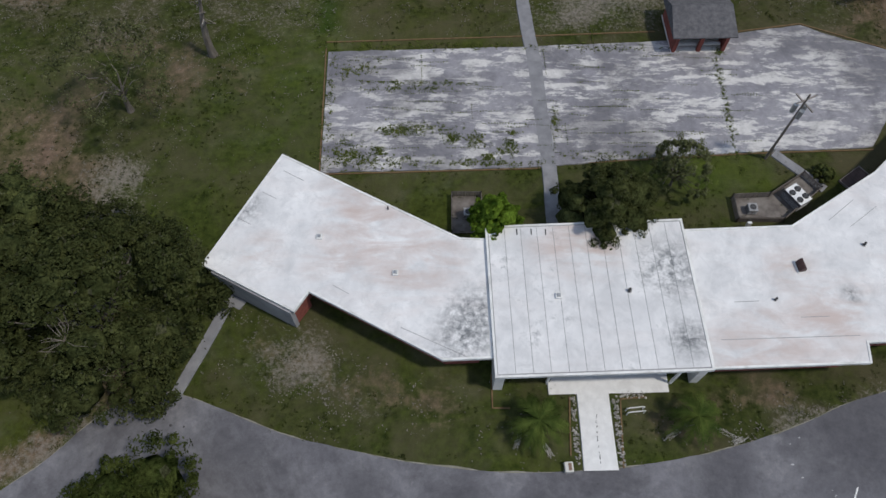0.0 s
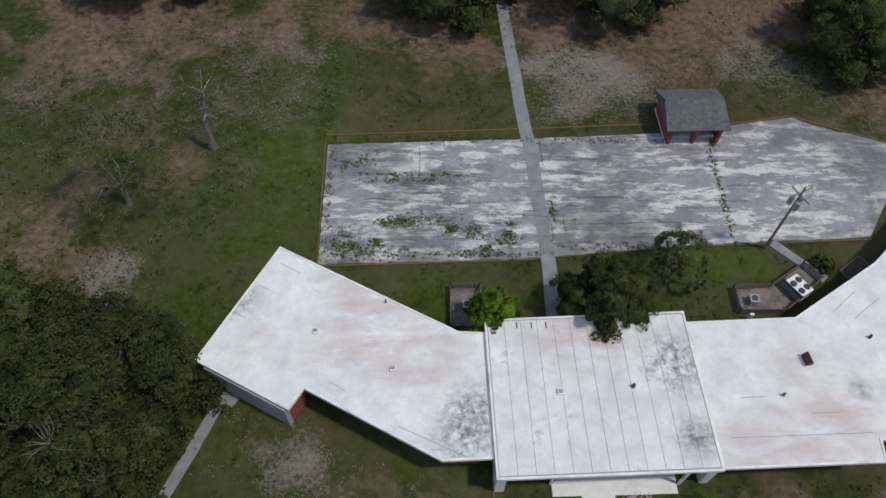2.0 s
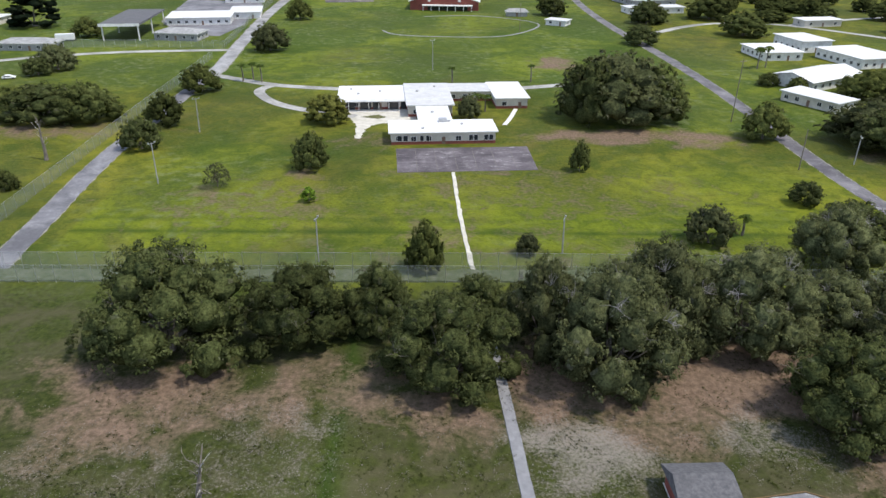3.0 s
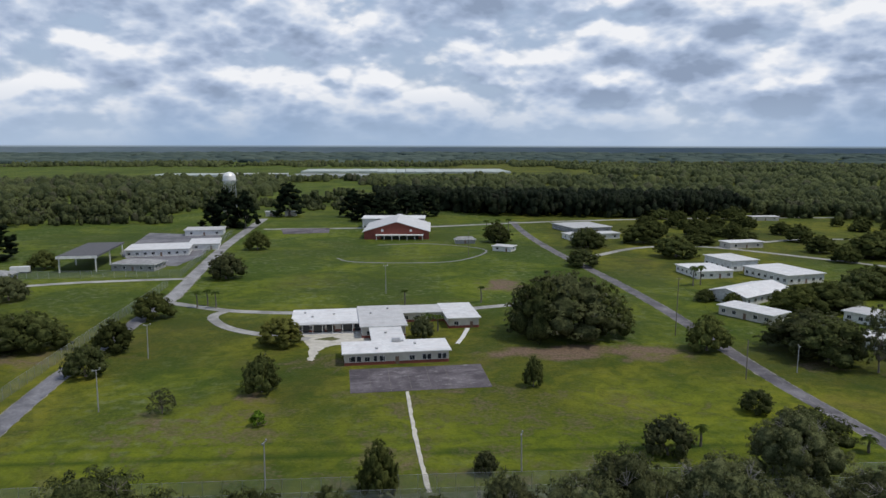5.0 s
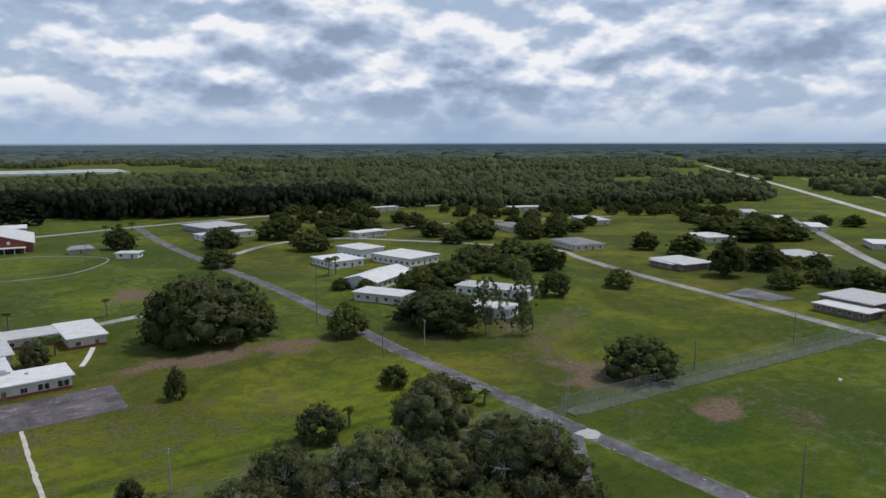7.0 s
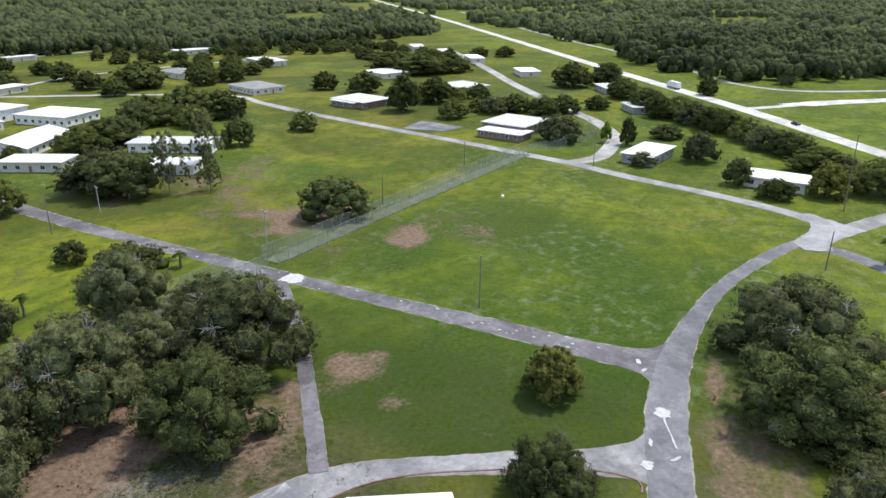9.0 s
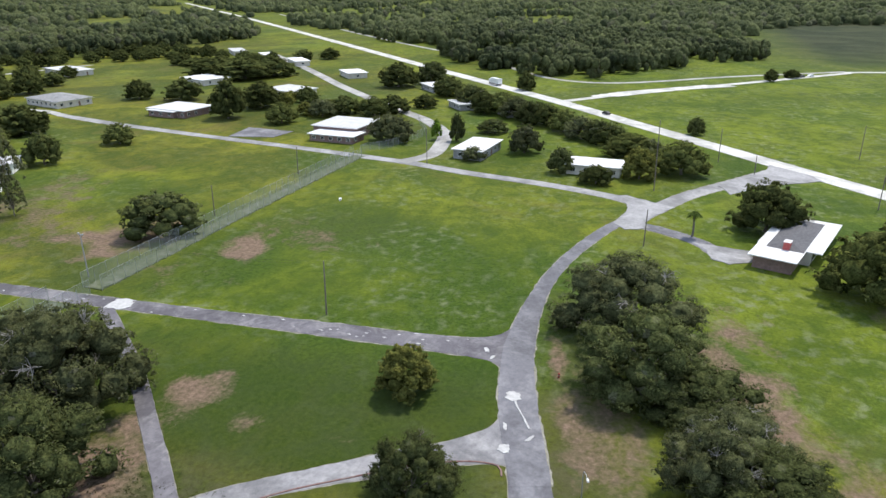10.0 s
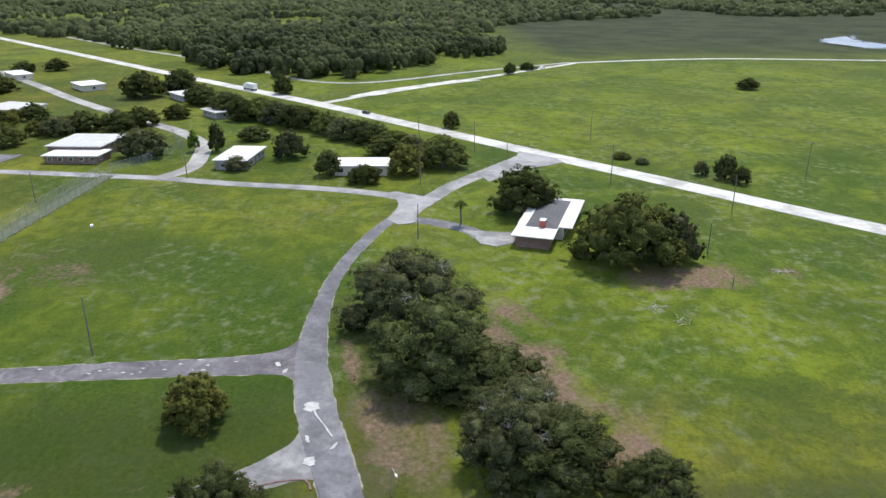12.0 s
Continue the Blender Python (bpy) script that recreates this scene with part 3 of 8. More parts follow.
# worn earth: centre, half-lengths along and across, turn in degrees, strength
DIRT = [
    (150, 165, 28, 12, 30, 0.46), (133, 148, 22, 8, 20, 0.42), (118, 100, 10, 18, 0, 0.3),
    (25, 150, 48, 22, 0, 0.36), (-40, 145, 28, 18, 0, 0.40), (20, 121, 50, 6, 0, 0.38), (-20, 190, 14, 8, 0, 0.4),
    (-3, 16.5, 8, 2.2, -20, 0.5), (27, 16.2, 8, 1.6, 8, 0.55), (-33, 12.5, 6, 1.8, 35, 0.8), (21, 14.5, 4, 2, 0, 0.35),
    (-38, 78, 22, 9, 0, 0.75), (-16, 80, 12, 7, 0, 0.6), (2, 73, 11, 7, 0, 0.7), (14, 82, 6, 11, 0, 0.9), (28, 73, 14, 7, 0, 0.75),
    (46, 82, 15, 9, 0, 1.15), (62, 68, 13, 8, 40, 0.7), (56, 66, 9, 6, 45, 0.9), (-30, 54, 10, 7, 0, 0.35), (-44, 40, 10, 8, 0, 0.6),
    (52, 196, 26, 8, 0, 0.85), (74, 190, 12, 5, 0, 0.7), (132, 126, 12, 13, 20, 1.0), (137, 94, 8, 5, 20, 1.1), (146, 84, 22, 9, 60, 0.35),
    (79, 67, 5, 6, 0, 0.75), (74, 55, 3, 4, 0, 0.75), (139, -50, 7, 12, 20, 0.8), (108, -12, 12, 6, 25, 0.75), (92, -18, 6, 6, 0, 0.7),
    (120, -15, 8, 5, 0, 0.5), (88, 4, 14, 4, 10, 0.55), (46, 293, 9, 10, 0, 1.0), (140, 176, 12, 6, 30, 0.6), (118, 178, 8, 5, 0, 0.55),
    (126, -13, 8, 6, 10, 0.75), (106, -14, 9, 5, 0, 0.9), (95, -17, 7, 5, 0, 0.9), (82, -25, 9, 4, -30, 0.8), (139, -57, 7, 9, 20, 0.85), (141, -75, 4, 5, 0, 0.5), (104, 15.5, 10, 1.6, 10, 0.7), (90, 11, 10, 3, 10, 0.6), (86, 6, 14, 6, 10, 0.6), (50, 85, 12, 7, 0, 1.2), (-47, 73, 14, 8, 0, 0.7), (-33, 162, 6, 5, 0, 0.6), (-52, 150, 6, 4, 0, 0.5), (0, 128, 12, 8, 0, 0.45), (-10, 120, 14, 6, 0, 0.3), (20, 118, 10, 6, 0, 0.4),
    (-110, 196, 26, 8, 0, 0.6), (30, 1, 20, 3.0, 0, 0.3), (-28, 18, 5, 8, 30, 0.45), (-15, 20.5, 6, 2, -25, 0.4),
]
LITTER = [(0, 15.5, 10, 3, -15, 0.4), (28, 15.5, 8, 2.5, 10, 0.5), (-14, 21, 6, 3, -25, 0.6), (-32, 12, 6, 2.5, 30, 0.8), (-33, 33, 5, 9, 0, 1.0), (18, 66, 12, 8, 0, 1.0), (-20, 66, 16, 12, 0, 0.6), (40, 70, 10, 6, 0, 0.8), (6, -2, 30, 5, 0, 0.7), (34, 15, 8, 2, 15, 0.8), (-12, 19, 7, 4, -25, 0.8),
          (50, 66, 9, 6, 0, 0.6), (-40, 60, 20, 14, 0, 0.55)]


def ellipse_field(x, y, table, seed):
    out = np.zeros_like(x)
    wob = value_noise(x, y, 5.0, seed) - 0.5
    for cx, cy, a, b, turn, power in table:
        c, s = math.cos(radians(turn)), math.sin(radians(turn))
        u, v = (x - cx) * c + (y - cy) * s, -(x - cx) * s + (y - cy) * c
        d = np.sqrt((u / a) ** 2 + (v / b) ** 2) + wob * 0.9
        out = np.maximum(out, power * np.clip(1.45 - d, 0, 1))
    return out


def build_ground():
    xs, ys = spread(-120, 260, 1.6, 4900), spread(-70, 250, 1.6, 4900)
    gx, gy = np.meshgrid(xs, ys)
    x, y = gx.ravel(), gy.ravel()
    z = np.zeros_like(x)
    nx, ny = len(xs), len(ys)
    i = (np.arange(ny - 1)[:, None] * nx + np.arange(nx - 1)[None, :]).ravel()
    quads = np.stack([i, i + 1, i + 1 + nx, i + nx], 1)
    me = bpy.data.meshes.new("ground")
    me.from_pydata(np.stack([x, y, z], 1).tolist(), [], quads.tolist())
    big = value_noise(x, y, 38.0, 3)
    soft = value_noise(x, y, 12.0, 4)
    yard = np.clip((112 - y) / 10, 0, 1) * np.clip((64 - x) / 8, 0, 1)      # weedy grounds round the long building, dimmed in colour for cloud shade
    yard *= 1 - np.clip((x - 56) / 8, 0, 1) * np.clip((6 - y) / 6, 0, 1)
    lush = (1 - yard) * (0.72 + 0.55 * big) + yard * (0.22 * (big > 0.45) * soft + 0.10)
    lush += 0.30 * np.exp(-((x + 14) / 6.0) ** 2 - ((y - 52) / 16.0) ** 2)     # greener strip by the lot
    lush += 0.35 * np.exp(-((x - 28) / 7.0) ** 2 - ((y - 40) / 3.0) ** 2)
    lush *= 1 - 0.35 * np.clip((100 - x) / 14, 0, 1) * np.clip((75 - y) / 15, 0, 1) * (x > 60)
    south = np.clip((6 - y) / 8, 0, 1) * np.clip((x - 66) / 10, 0, 1)
    verge = np.exp(-((y - (0.14 * x - 2.0)) / 6.0) ** 2) * (x > 66) * (x < 132) * (y < 0.12 * x + 9)
    lush *= 1 - 0.55 * verge
    lush = np.where(south > 0, np.maximum(lush, 0.85 * south), lush)
    green = np.clip((x - 70) / 30, 0, 1) * np.clip((150 - y) / 70, 0, 1)
    green *= 1 - 0.45 * np.clip((x - 150) / 30, 0, 1) * np.clip((255 - x) / 20, 0, 1) * np.clip((y + 10) / 20, 0, 1)
    green = np.maximum(green, np.clip((y - 235) / 30, 0, 1) * np.clip((110 - x) / 30, 0, 1) * 0.8)
    green = np.maximum(np.maximum(green, yard), np.clip((value_noise(x, y, 55.0, 21) - 0.55) * 3, 0, 0.7))
    gold = np.exp(-((y - 134) / 20) ** 2) * (x > -74) * (x < 96) * np.clip((y - 110) / 8, 0, 1)
    gold = np.maximum(gold, 0.8 * np.exp(-((y - 158) / 14) ** 2 - ((x - 70) / 30) ** 2))
    gold = np.maximum(gold, 0.5 * np.exp(-((x - 190) / 12) ** 2) * np.clip(y / 20, 0, 1) * np.clip((110 - y) / 10, 0, 1))
    gold = np.maximum(gold, 0.8 * np.exp(-((y - 150) / 16) ** 2 - ((x - 175) / 28) ** 2))
    gold = np.maximum(gold, 0.9 * np.clip((x - 240) / 30, 0, 1) * (y < x - 285) * (0.55 + 0.45 * value_noise(x, y, 60.0, 23)))
    marsh = np.clip((x - 560) / 60, 0, 1) * np.clip((-40 - y) / 80, 0, 1)
    dip = lambda d, w: np.exp(-(d / w) ** 2)
    damp_and_shade = np.maximum(dip(x + 12.6, 1.3) * (y > 58) * (y < 104), dip(y - 129 - 3 * value_noise(x, y, 60, 2), 1.1) * (x > -75) * (x < 94))
    damp_and_shade = np.maximum(damp_and_shade, 0.5 * dip(y - 136, 0.8) * (x > -75) * (x < 94)) * (0.5 + value_noise(x, y, 6.0, 5))
    damp_and_shade = np.maximum(damp_and_shade, 0.55 * np.clip(value_noise(x, y, 24.0, 15) * 2.2 - 1.2, 0, 1) * (1 - yard))
    # cloud shade put into the grass colour: road island, then east field
    damp_and_shade = np.maximum(damp_and_shade, 0.8 * np.clip((x - 62) / 6, 0, 1) * np.clip((104 - x) / 4, 0, 1) * np.clip((y - 18) / 4, 0, 1) * np.clip((104 - y) / 20, 0, 1) * (0.6 + 0.6 * soft))
    damp_and_shade = np.maximum(damp_and_shade, 0.42 * np.clip((x - 98) / 10, 0, 1) * np.clip((185 - x) / 30, 0, 1) * np.clip((y - 18) / 8, 0, 1) * np.clip((150 - y) / 30, 0, 1) * (0.5 + 0.8 * big))
    for name, values in (("damp_and_shade", np.clip(damp_and_shade, 0, 1)), ("green", np.clip(green, 0, 1)), ("gold", np.clip(gold, 0, 1)), ("lush", np.clip(lush, 0, 1)), ("marsh", marsh), ("dirt", ellipse_field(x, y, DIRT, 8)),
                         ("litter", np.maximum(ellipse_field(x, y, LITTER, 9), 0.35 * yard * soft))):
        a = me.attributes.new(name, "FLOAT", "POINT")
        a.data.foreach_set("value", values.astype(np.float32))
    me.materials.append(M_GROUND)
    tagged(new("ground", me), "mown and weedy grass with bare earth patches", "ground", kind="structure")


build_ground()
road_level = [0.02]


def smooth_line(pts, step):
    """A curve through the points, sampled evenly."""
    p = [Vector((*q, 0)) for q in pts]
    p = [2 * p[0] - p[1]] + p + [2 * p[-1] - p[-2]]
    out = []
    for k in range(1, len(p) - 2):
        n = max(1, int((p[k + 1] - p[k]).length / step))
        for j in range(n):
            t = j / n
            a, b, c, d = p[k - 1:k + 3]
            q = 0.5 * ((2 * b) + (c - a) * t + (2 * a - 5 * b + 4 * c - d) * t * t + (3 * b - a - 3 * c + d) * t ** 3)
            out.append((q.x, q.y))
    return out + [(p[-2].x, p[-2].y)]


rim_level = [0.006]


def rim(left, right, reach):
    """Bleached sand and worn grass along both edges of a road."""
    z = rim_level[0]
    rim_level[0] += 0.0003
    verts, faces = [], []
    for k, (a, b) in enumerate(zip(left, right)):
        for (x, y), (ox, oy), sg in ((a, b, 1), (b, a, 2)):
            d = Vector((x - ox, y - oy)).normalized()
            j = reach * (0.5 + 0.9 * noise.noise(Vector((x * 0.35, y * 0.35, sg * 5.0))) + 0.7 * noise.noise(Vector((x * 1.4, y * 1.4, sg * 9.0))))
            verts.append((x + d.x * j, y + d.y * j, z))
    faces = [(2 * k, 2 * k + 1, 2 * k + 3, 2 * k + 2) for k in range(len(left) - 1)]
    return tagged(mesh_object("road_verge", verts, faces, M_RIM), "bleached sandy edge along the road", "verge", kind="structure")


def sheet(name, left, right, material, label, category, rough=0.12, kind="structure", edge=0.0):
    """A road surface between two edges, with worn edges and a small drop to the grass."""
    z = road_level[0]
    road_level[0] += 0.004
    verts, faces = [], []
    n = len(left)
    for k in range(n):
        for (x, y), sgn in ((left[k], 1), (right[k], 2)):
            j = rough * (noise.noise(Vector((x * 0.9, y * 0.9, sgn * 7.3))) + 0.6 * noise.noise(Vector((x * 2.9, y * 2.9, sgn * 3.1))))
            ox, oy = (right[k] if sgn == 1 else left[k])
            d = Vector((x - ox, y - oy)).normalized()
            verts.append((x + d.x * j, y + d.y * j, z))
            verts.append((x + d.x * (j + 0.05), y + d.y * (j + 0.05), -0.02))
    for k in range(n - 1):
        a, b = 4 * k, 4 * k + 4
        faces += [(a, a + 2, b + 2, b), (a + 1, a, b, b + 1), (a + 2, a + 3, b + 3, b + 2)]
    ob = mesh_object(name, verts, faces, material)
    bm = bmesh.new()
    bm.from_mesh(ob.data)
    bmesh.ops.recalc_face_normals(bm, faces=bm.faces)
    bm.to_mesh(ob.data)
    bm.free()
    if edge:
        rim(left, right, edge)
    return tagged(ob, label, category, kind=kind)


def road(name, pts, width, material, label, category="road", step=2.0, rough=0.12, edge=0.0):
    line = smooth_line(pts, step)
    left, right = [], []
    for k, (x, y) in enumerate(line):
        a, b = line[max(k - 1, 0)], line[min(k + 1, len(line) - 1)]
        d = Vector((b[0] - a[0], b[1] - a[1])).normalized()
        left.append((x - d.y * width / 2, y + d.x * width / 2))
        right.append((x + d.y * width / 2, y - d.x * width / 2))
    return sheet(name, left, right, material, label, category, rough, edge=edge)


# front drive with its parking bays
drive_n = smooth_line([(-62, -6), (-45, 2), (-36.2, 8), (-32, 11.3), (-29, 14.5), (-26.4, 16.3), (-23, 16.9), (-19, 15.7), (-13, 13.4), (-8.2, 12.2),
                       (-3.2, 11.2), (1.6, 10.6), (6.5, 10.2), (11.3, 10.3), (16.2, 10.7), (21, 11.4), (26, 12.6), (31.4, 14.3), (36.7, 16.4),
                       (44, 18.0), (56, 17.6), (66, 15.4), (75, 17.2)], 1.2)
drive_s = smooth_line([(-60, -14), (-48, -8), (-38, -3), (-30.5, 1.6), (-28.0, 5.0), (-25.6, 7.9), (-22, 8.6), (-17, 6.2), (-10.6, 3.3), (-7.8, 2.6),
                       (-3.1, 1.8), (1.4, 0.85), (6.1, 0.35), (10.8, 0.4), (15.5, 0.7), (20.2, 1.1), (25, 2.0), (29.9, 3.1), (36.2, 4.6),
                       (44, 6.6), (56, 8.2), (66, 9.2), (75, 11.8)], 1.2)


def even(line, n):
    d = [0.0]
    for a, b in zip(line, line[1:]):
        d.append(d[-1] + math.dist(a, b))
    s = np.linspace(0, d[-1], n)
    return list(zip(np.interp(s, d, [p[0] for p in line]), np.interp(s, d, [p[1] for p in line])))


sheet("front_drive", even(drive_n, 110), even(drive_s, 110), M_DRIVE, "worn grey asphalt drive with parking bays", "road", edge=0.14)
road("south_drive", [(-36, 4), (-32.6, 0.6), (-27.5, -3.0), (-21, -10), (-16.5, -20), (-14, -34)], 6.0, M_ROAD, "worn grey asphalt drive", "road")
road("fork_road", [(181, 10.0), (189.1, 5.8), (210.3, -5.1), (226.7, -16.9), (250.0, -34)], 5.4, M_PALE_ROAD, "pale asphalt road joining the highway", "road", 1.2, 0.18, 0.6)
sheet("side_loop", even(smooth_line([(90, 21.4), (86, 20.9), (82.4, 22.2), (77.5, 27.4), (75.0, 31.4), (67.2, 41.8), (61.4, 49.3), (56.8, 53.7), (53.4, 55.8), (48, 58.0), (43, 58.2)], 0.9), 70),
      even(smooth_line([(78, 15.6), (76.0, 17.0), (75.3, 20.4), (72.6, 25.9), (68.8, 32.2), (64.7, 38.8), (60.1, 45.1), (56.7, 47.9), (50.5, 50.6), (46, 52.2), (43, 52.6)], 0.9), 70), M_SIDE_ROAD,
      "worn asphalt side road with pale edges", "road", 0.15, edge=0.3)
sheet("camp_road", even(smooth_line([(97.5, 22.6), (100.6, 25.0), (101.5, 29.0), (101.3, 40), (100.7, 55.4), (99.5, 80), (98.2, 104.7), (96.8, 134), (95.2, 163), (95.0, 193)], 1.2), 130),
      even(smooth_line([(118, 24.4), (111.5, 26.2), (108.4, 30.0), (107.0, 38), (105.6, 57.5), (103.6, 82), (102.2, 107.8), (100.9, 134), (99.6, 163), (99.6, 193)], 1.2), 130), M_ROAD_DARK,
      "straight dark asphalt camp road", "road", 0.2, edge=0.5)
road("camp_road", [(97.3, 192), (98.2, 225), (98.4, 251.9), (96.4, 302.1), (90.5, 381), (88.4, 446), (89.5, 504), (92, 545)],
     4.6, M_ROAD_DARK, "straight dark asphalt camp road", "road", 1.8, 0.28, 0.5)
sheet("entrance_road", even(smooth_line([(72, 16.2), (76, 17.6), (84, 20.4), (92.5, 22.6), (102, 24.4), (111, 25.3), (129, 25.0), (149, 22.6), (171, 16.9), (186, 10.6)], 0.9), 130),
      even(smooth_line([(73.5, 11.2), (77, 12.2), (82, 13.7), (92, 16.6), (105, 19.5), (120, 21.2), (136, 21.3), (154, 18.4), (175, 12.0), (189, 5.2)], 0.9), 130), M_ROAD,
      "long curving grey asphalt road", "road", 0.16, edge=0.45)
road("west_road", [(-79, 92), (-80.2, 112), (-81.6, 129.3), (-86.0, 176.4), (-86.8, 230), (-87, 262)], 5.0,
     M_ROAD, "grey asphalt road along a fence", "road", 2.0, 0.2, 0.5)
road("west_road", [(-87, 258), (-87, 281.7), (-92.3, 339.0), (-99.9, 434.7), (-104.6, 578)], 5.8,
     M_PALE_ROAD, "pale dusty road along a fence", "road", 2.0, 0.3, 0.8)
road("cross_road", [(-92, 505), (15, 512), (100, 538), (190, 556), (272.7, 562.8), (420, 560)], 6, M_GRAVEL, "pale cross road", "road", 6)
road("middle_lane", [(92, 365), (108.6, 372), (130, 392), (153.7, 404.2), (185.4, 400), (225, 355), (255.9, 310), (262.6, 285.7), (255, 262), (248, 235)], 4.5, M_GRAVEL,
     "narrow pale lane between houses", "road", 4)
road("north_lane", [(190, 400), (260, 430), (340, 420), (420, 400)], 4.0, M_GRAVEL, "narrow pale gravel lane", "road", 5)
road("house_road", [(182, 9.6), (190, 6.2), (196.5, 8.0), (201, 13), (205, 22), (210.0, 38.3), (216, 65.4), (222, 84.7), (225.7, 103.6), (230.5, 130), (238, 177), (246, 222), (255, 262)], 4.6, M_PALE_ROAD,
     "pale asphalt road past the houses", "road", 2, 0.15, 0.5)
road("estate_road", [(222, 88), (234, 82), (250, 83), (273.0, 89.1), (296.2, 105.0), (314.4, 122.8), (374.8, 181.0), (442.4, 239.1), (526.3, 315.5)], 6.0, M_GRAVEL,
     "pale estate road", "road", 4)
road("highway", [(1500, 1120), (963, 610), (610.1, 284), (479.8, 165), (365.9, 59.5), (315.2, 16.0), (278.8, -15.5), (252.3, -38), (211.2, -74), (180, -101), (150, -128), (60, -210)], 8.6,
     M_HIGHWAY, "straight pale concrete highway", "road", 8, 0.05)
road("levee_road", [(1100, 640), (722.0, 315.4), (547.0, 150.5), (462, 88), (440, 60), (440, 36), (458, 8), (490, -30), (540, -105)], 4.5, M_GRAVEL, "pale gravel road on a levee", "road", 6)
road("farm_road", [(362, 57), (407.2, 19.4), (457.6, -32.2), (525.4, -98.6), (541, -118.7), (560, -220), (545, -330), (520, -480)], 5.2, M_HIGHWAY, "pale farm road", "road", 6)
PAD = [(386, 44), (404, 31), (424, 10), (446, -14), (452, -26), (446, -32), (428, -8), (404, 16), (388, 30)]
road("house_drive", [(180, 9), (176, 0), (170, -8), (163, -12.5), (163.5, -19)], 4.2, M_ROAD, "asphalt house driveway", "road", 1.2, 0.15, 0.6)
road("centre_lane", [(-84, 268), (-72.5, 261), (-58.0, 253.5), (-36.6, 249), (-8, 247), (20, 250), (43, 257), (70, 266)], 4.0, M_GRAVEL, "pale lane behind the centre", "road", 3)
road("lane_loop", [(-60, 254), (-63, 246), (-59, 236), (-52, 227.3), (-41, 220), (-26, 214)], 3.6, M_GRAVEL, "pale curving lane", "road", 2)
road("west_lane", [(-90, 318), (-120, 314), (-143.8, 308.9), (-173.4, 295.4), (-190, 280)], 4.2, M_GRAVEL, "narrow pale gravel lane", "road", 3)
road("woods_drive", [(55.6, 54.0), (58.5, 56.9), (61.4, 59.7), (69.8, 68.4), (78.2, 77.0), (88, 88.5), (98.5, 101.5)], 2.5, M_ROAD_DARK, "narrow dark asphalt drive", "road", 1.2, 0.06, 0.18)
# surfaced yards
sheet("old_lot", even([(-12.2, 55.9), (9.5, 56.9), (25, 57.8), (34.4, 59.2), (42.0, 60.5)], 46), even([(-11.8, 39.7), (10.8, 40.6), (20, 41.6), (32.4, 42.6), (42.5, 43.1)], 46), M_LOT,
      "bleached weedy asphalt lot with pale streaks", "parking lot")
sheet("lot_apron", even([(42.0, 60.5), (46, 58.6), (52, 56.5)], 14), even([(42.5, 43.1), (45.5, 43.2), (50, 49.5)], 14), M_LOT, "bleached asphalt apron", "parking lot")
# walks
road("lot_walk", [(11.6, 30), (11.6, 35), (11.5, 41), (11.1, 48), (10.8, 55), (10.3, 60), (9.8, 67.5), (9.2, 76), (8.7, 83), (7.6, 95)], 1.5, M_PATH, "grey asphalt footpath", "path", 1.5, 0.06)
road("field_walk", [(6.2, 112), (5.6, 121), (4.3, 140), (3.2, 165)], 0.85, M_PALE_SAND, "broken white concrete footpath", "path", 1.5, 0.25)
road("west_walk", [(-18.8, 26.2), (-20.5, 21.5), (-22.4, 16.8)], 0.95, M_PATH, "grey concrete footpath", "path", 1.2, 0.04)
road("south_walk", [(14.7, 0.3), (14.7, -5), (15, -14)], 0.9, M_PATH, "grey concrete footpath", "path", 1.5, 0.05)
road("east_walk", [(35, 42.5), (37.2, 40.2), (39.2, 38.0)], 1.0, M_PATH, "grey concrete footpath", "path", 1.2, 0.04)
road("annex_walk", [(19, 206), (21.5, 214), (24, 224)], 1.3, M_CONCRETE, "concrete footpath", "path", 2, 0.05)
road("ball_track", [(-30, 372), (-22, 360), (0, 355), (30, 358), (50, 385), (48, 405), (20, 424), (-10, 420)], 1.0, M_PATH, "worn running track", "path", 3, 0.3)
court = base("court", pose(0, 0, 0), "cracked purple-grey court of cast slabs", "court", kind="structure")
ca, cb, cc, cd = (Vector(q) for q in ((-11.9, 183.2), (23.6, 185.9), (24.4, 167.3), (-10.5, 164.7)))
part("bed", prism([tuple(ca), tuple(cd), tuple(cc), tuple(cb)], -0.02, 0.03), M_PAD, court)
for i in range(7):
    for j in range(3):
        ring = []
        for u, v in ((i, j), (i, j + 1), (i + 1, j + 1), (i + 1, j)):
            u = (u + (0.012 if u == i else -0.012)) / 7
            v = (v + (0.010 if v == j else -0.010)) / 3
            q = ca.lerp(cb, u).lerp(cd.lerp(cc, u), v)
            ring.append((q.x, q.y))
        part("slab", prism(ring, 0.0, 0.06 + 0.006 * ((i * 5 + j * 3) % 4)), M_COURT, court)
sheet("far_court", even([(-80, 505), (-46, 509)], 8), even([(-74, 476), (-44, 482)], 8), M_COURT, "pale court slab", "court", 0.05)
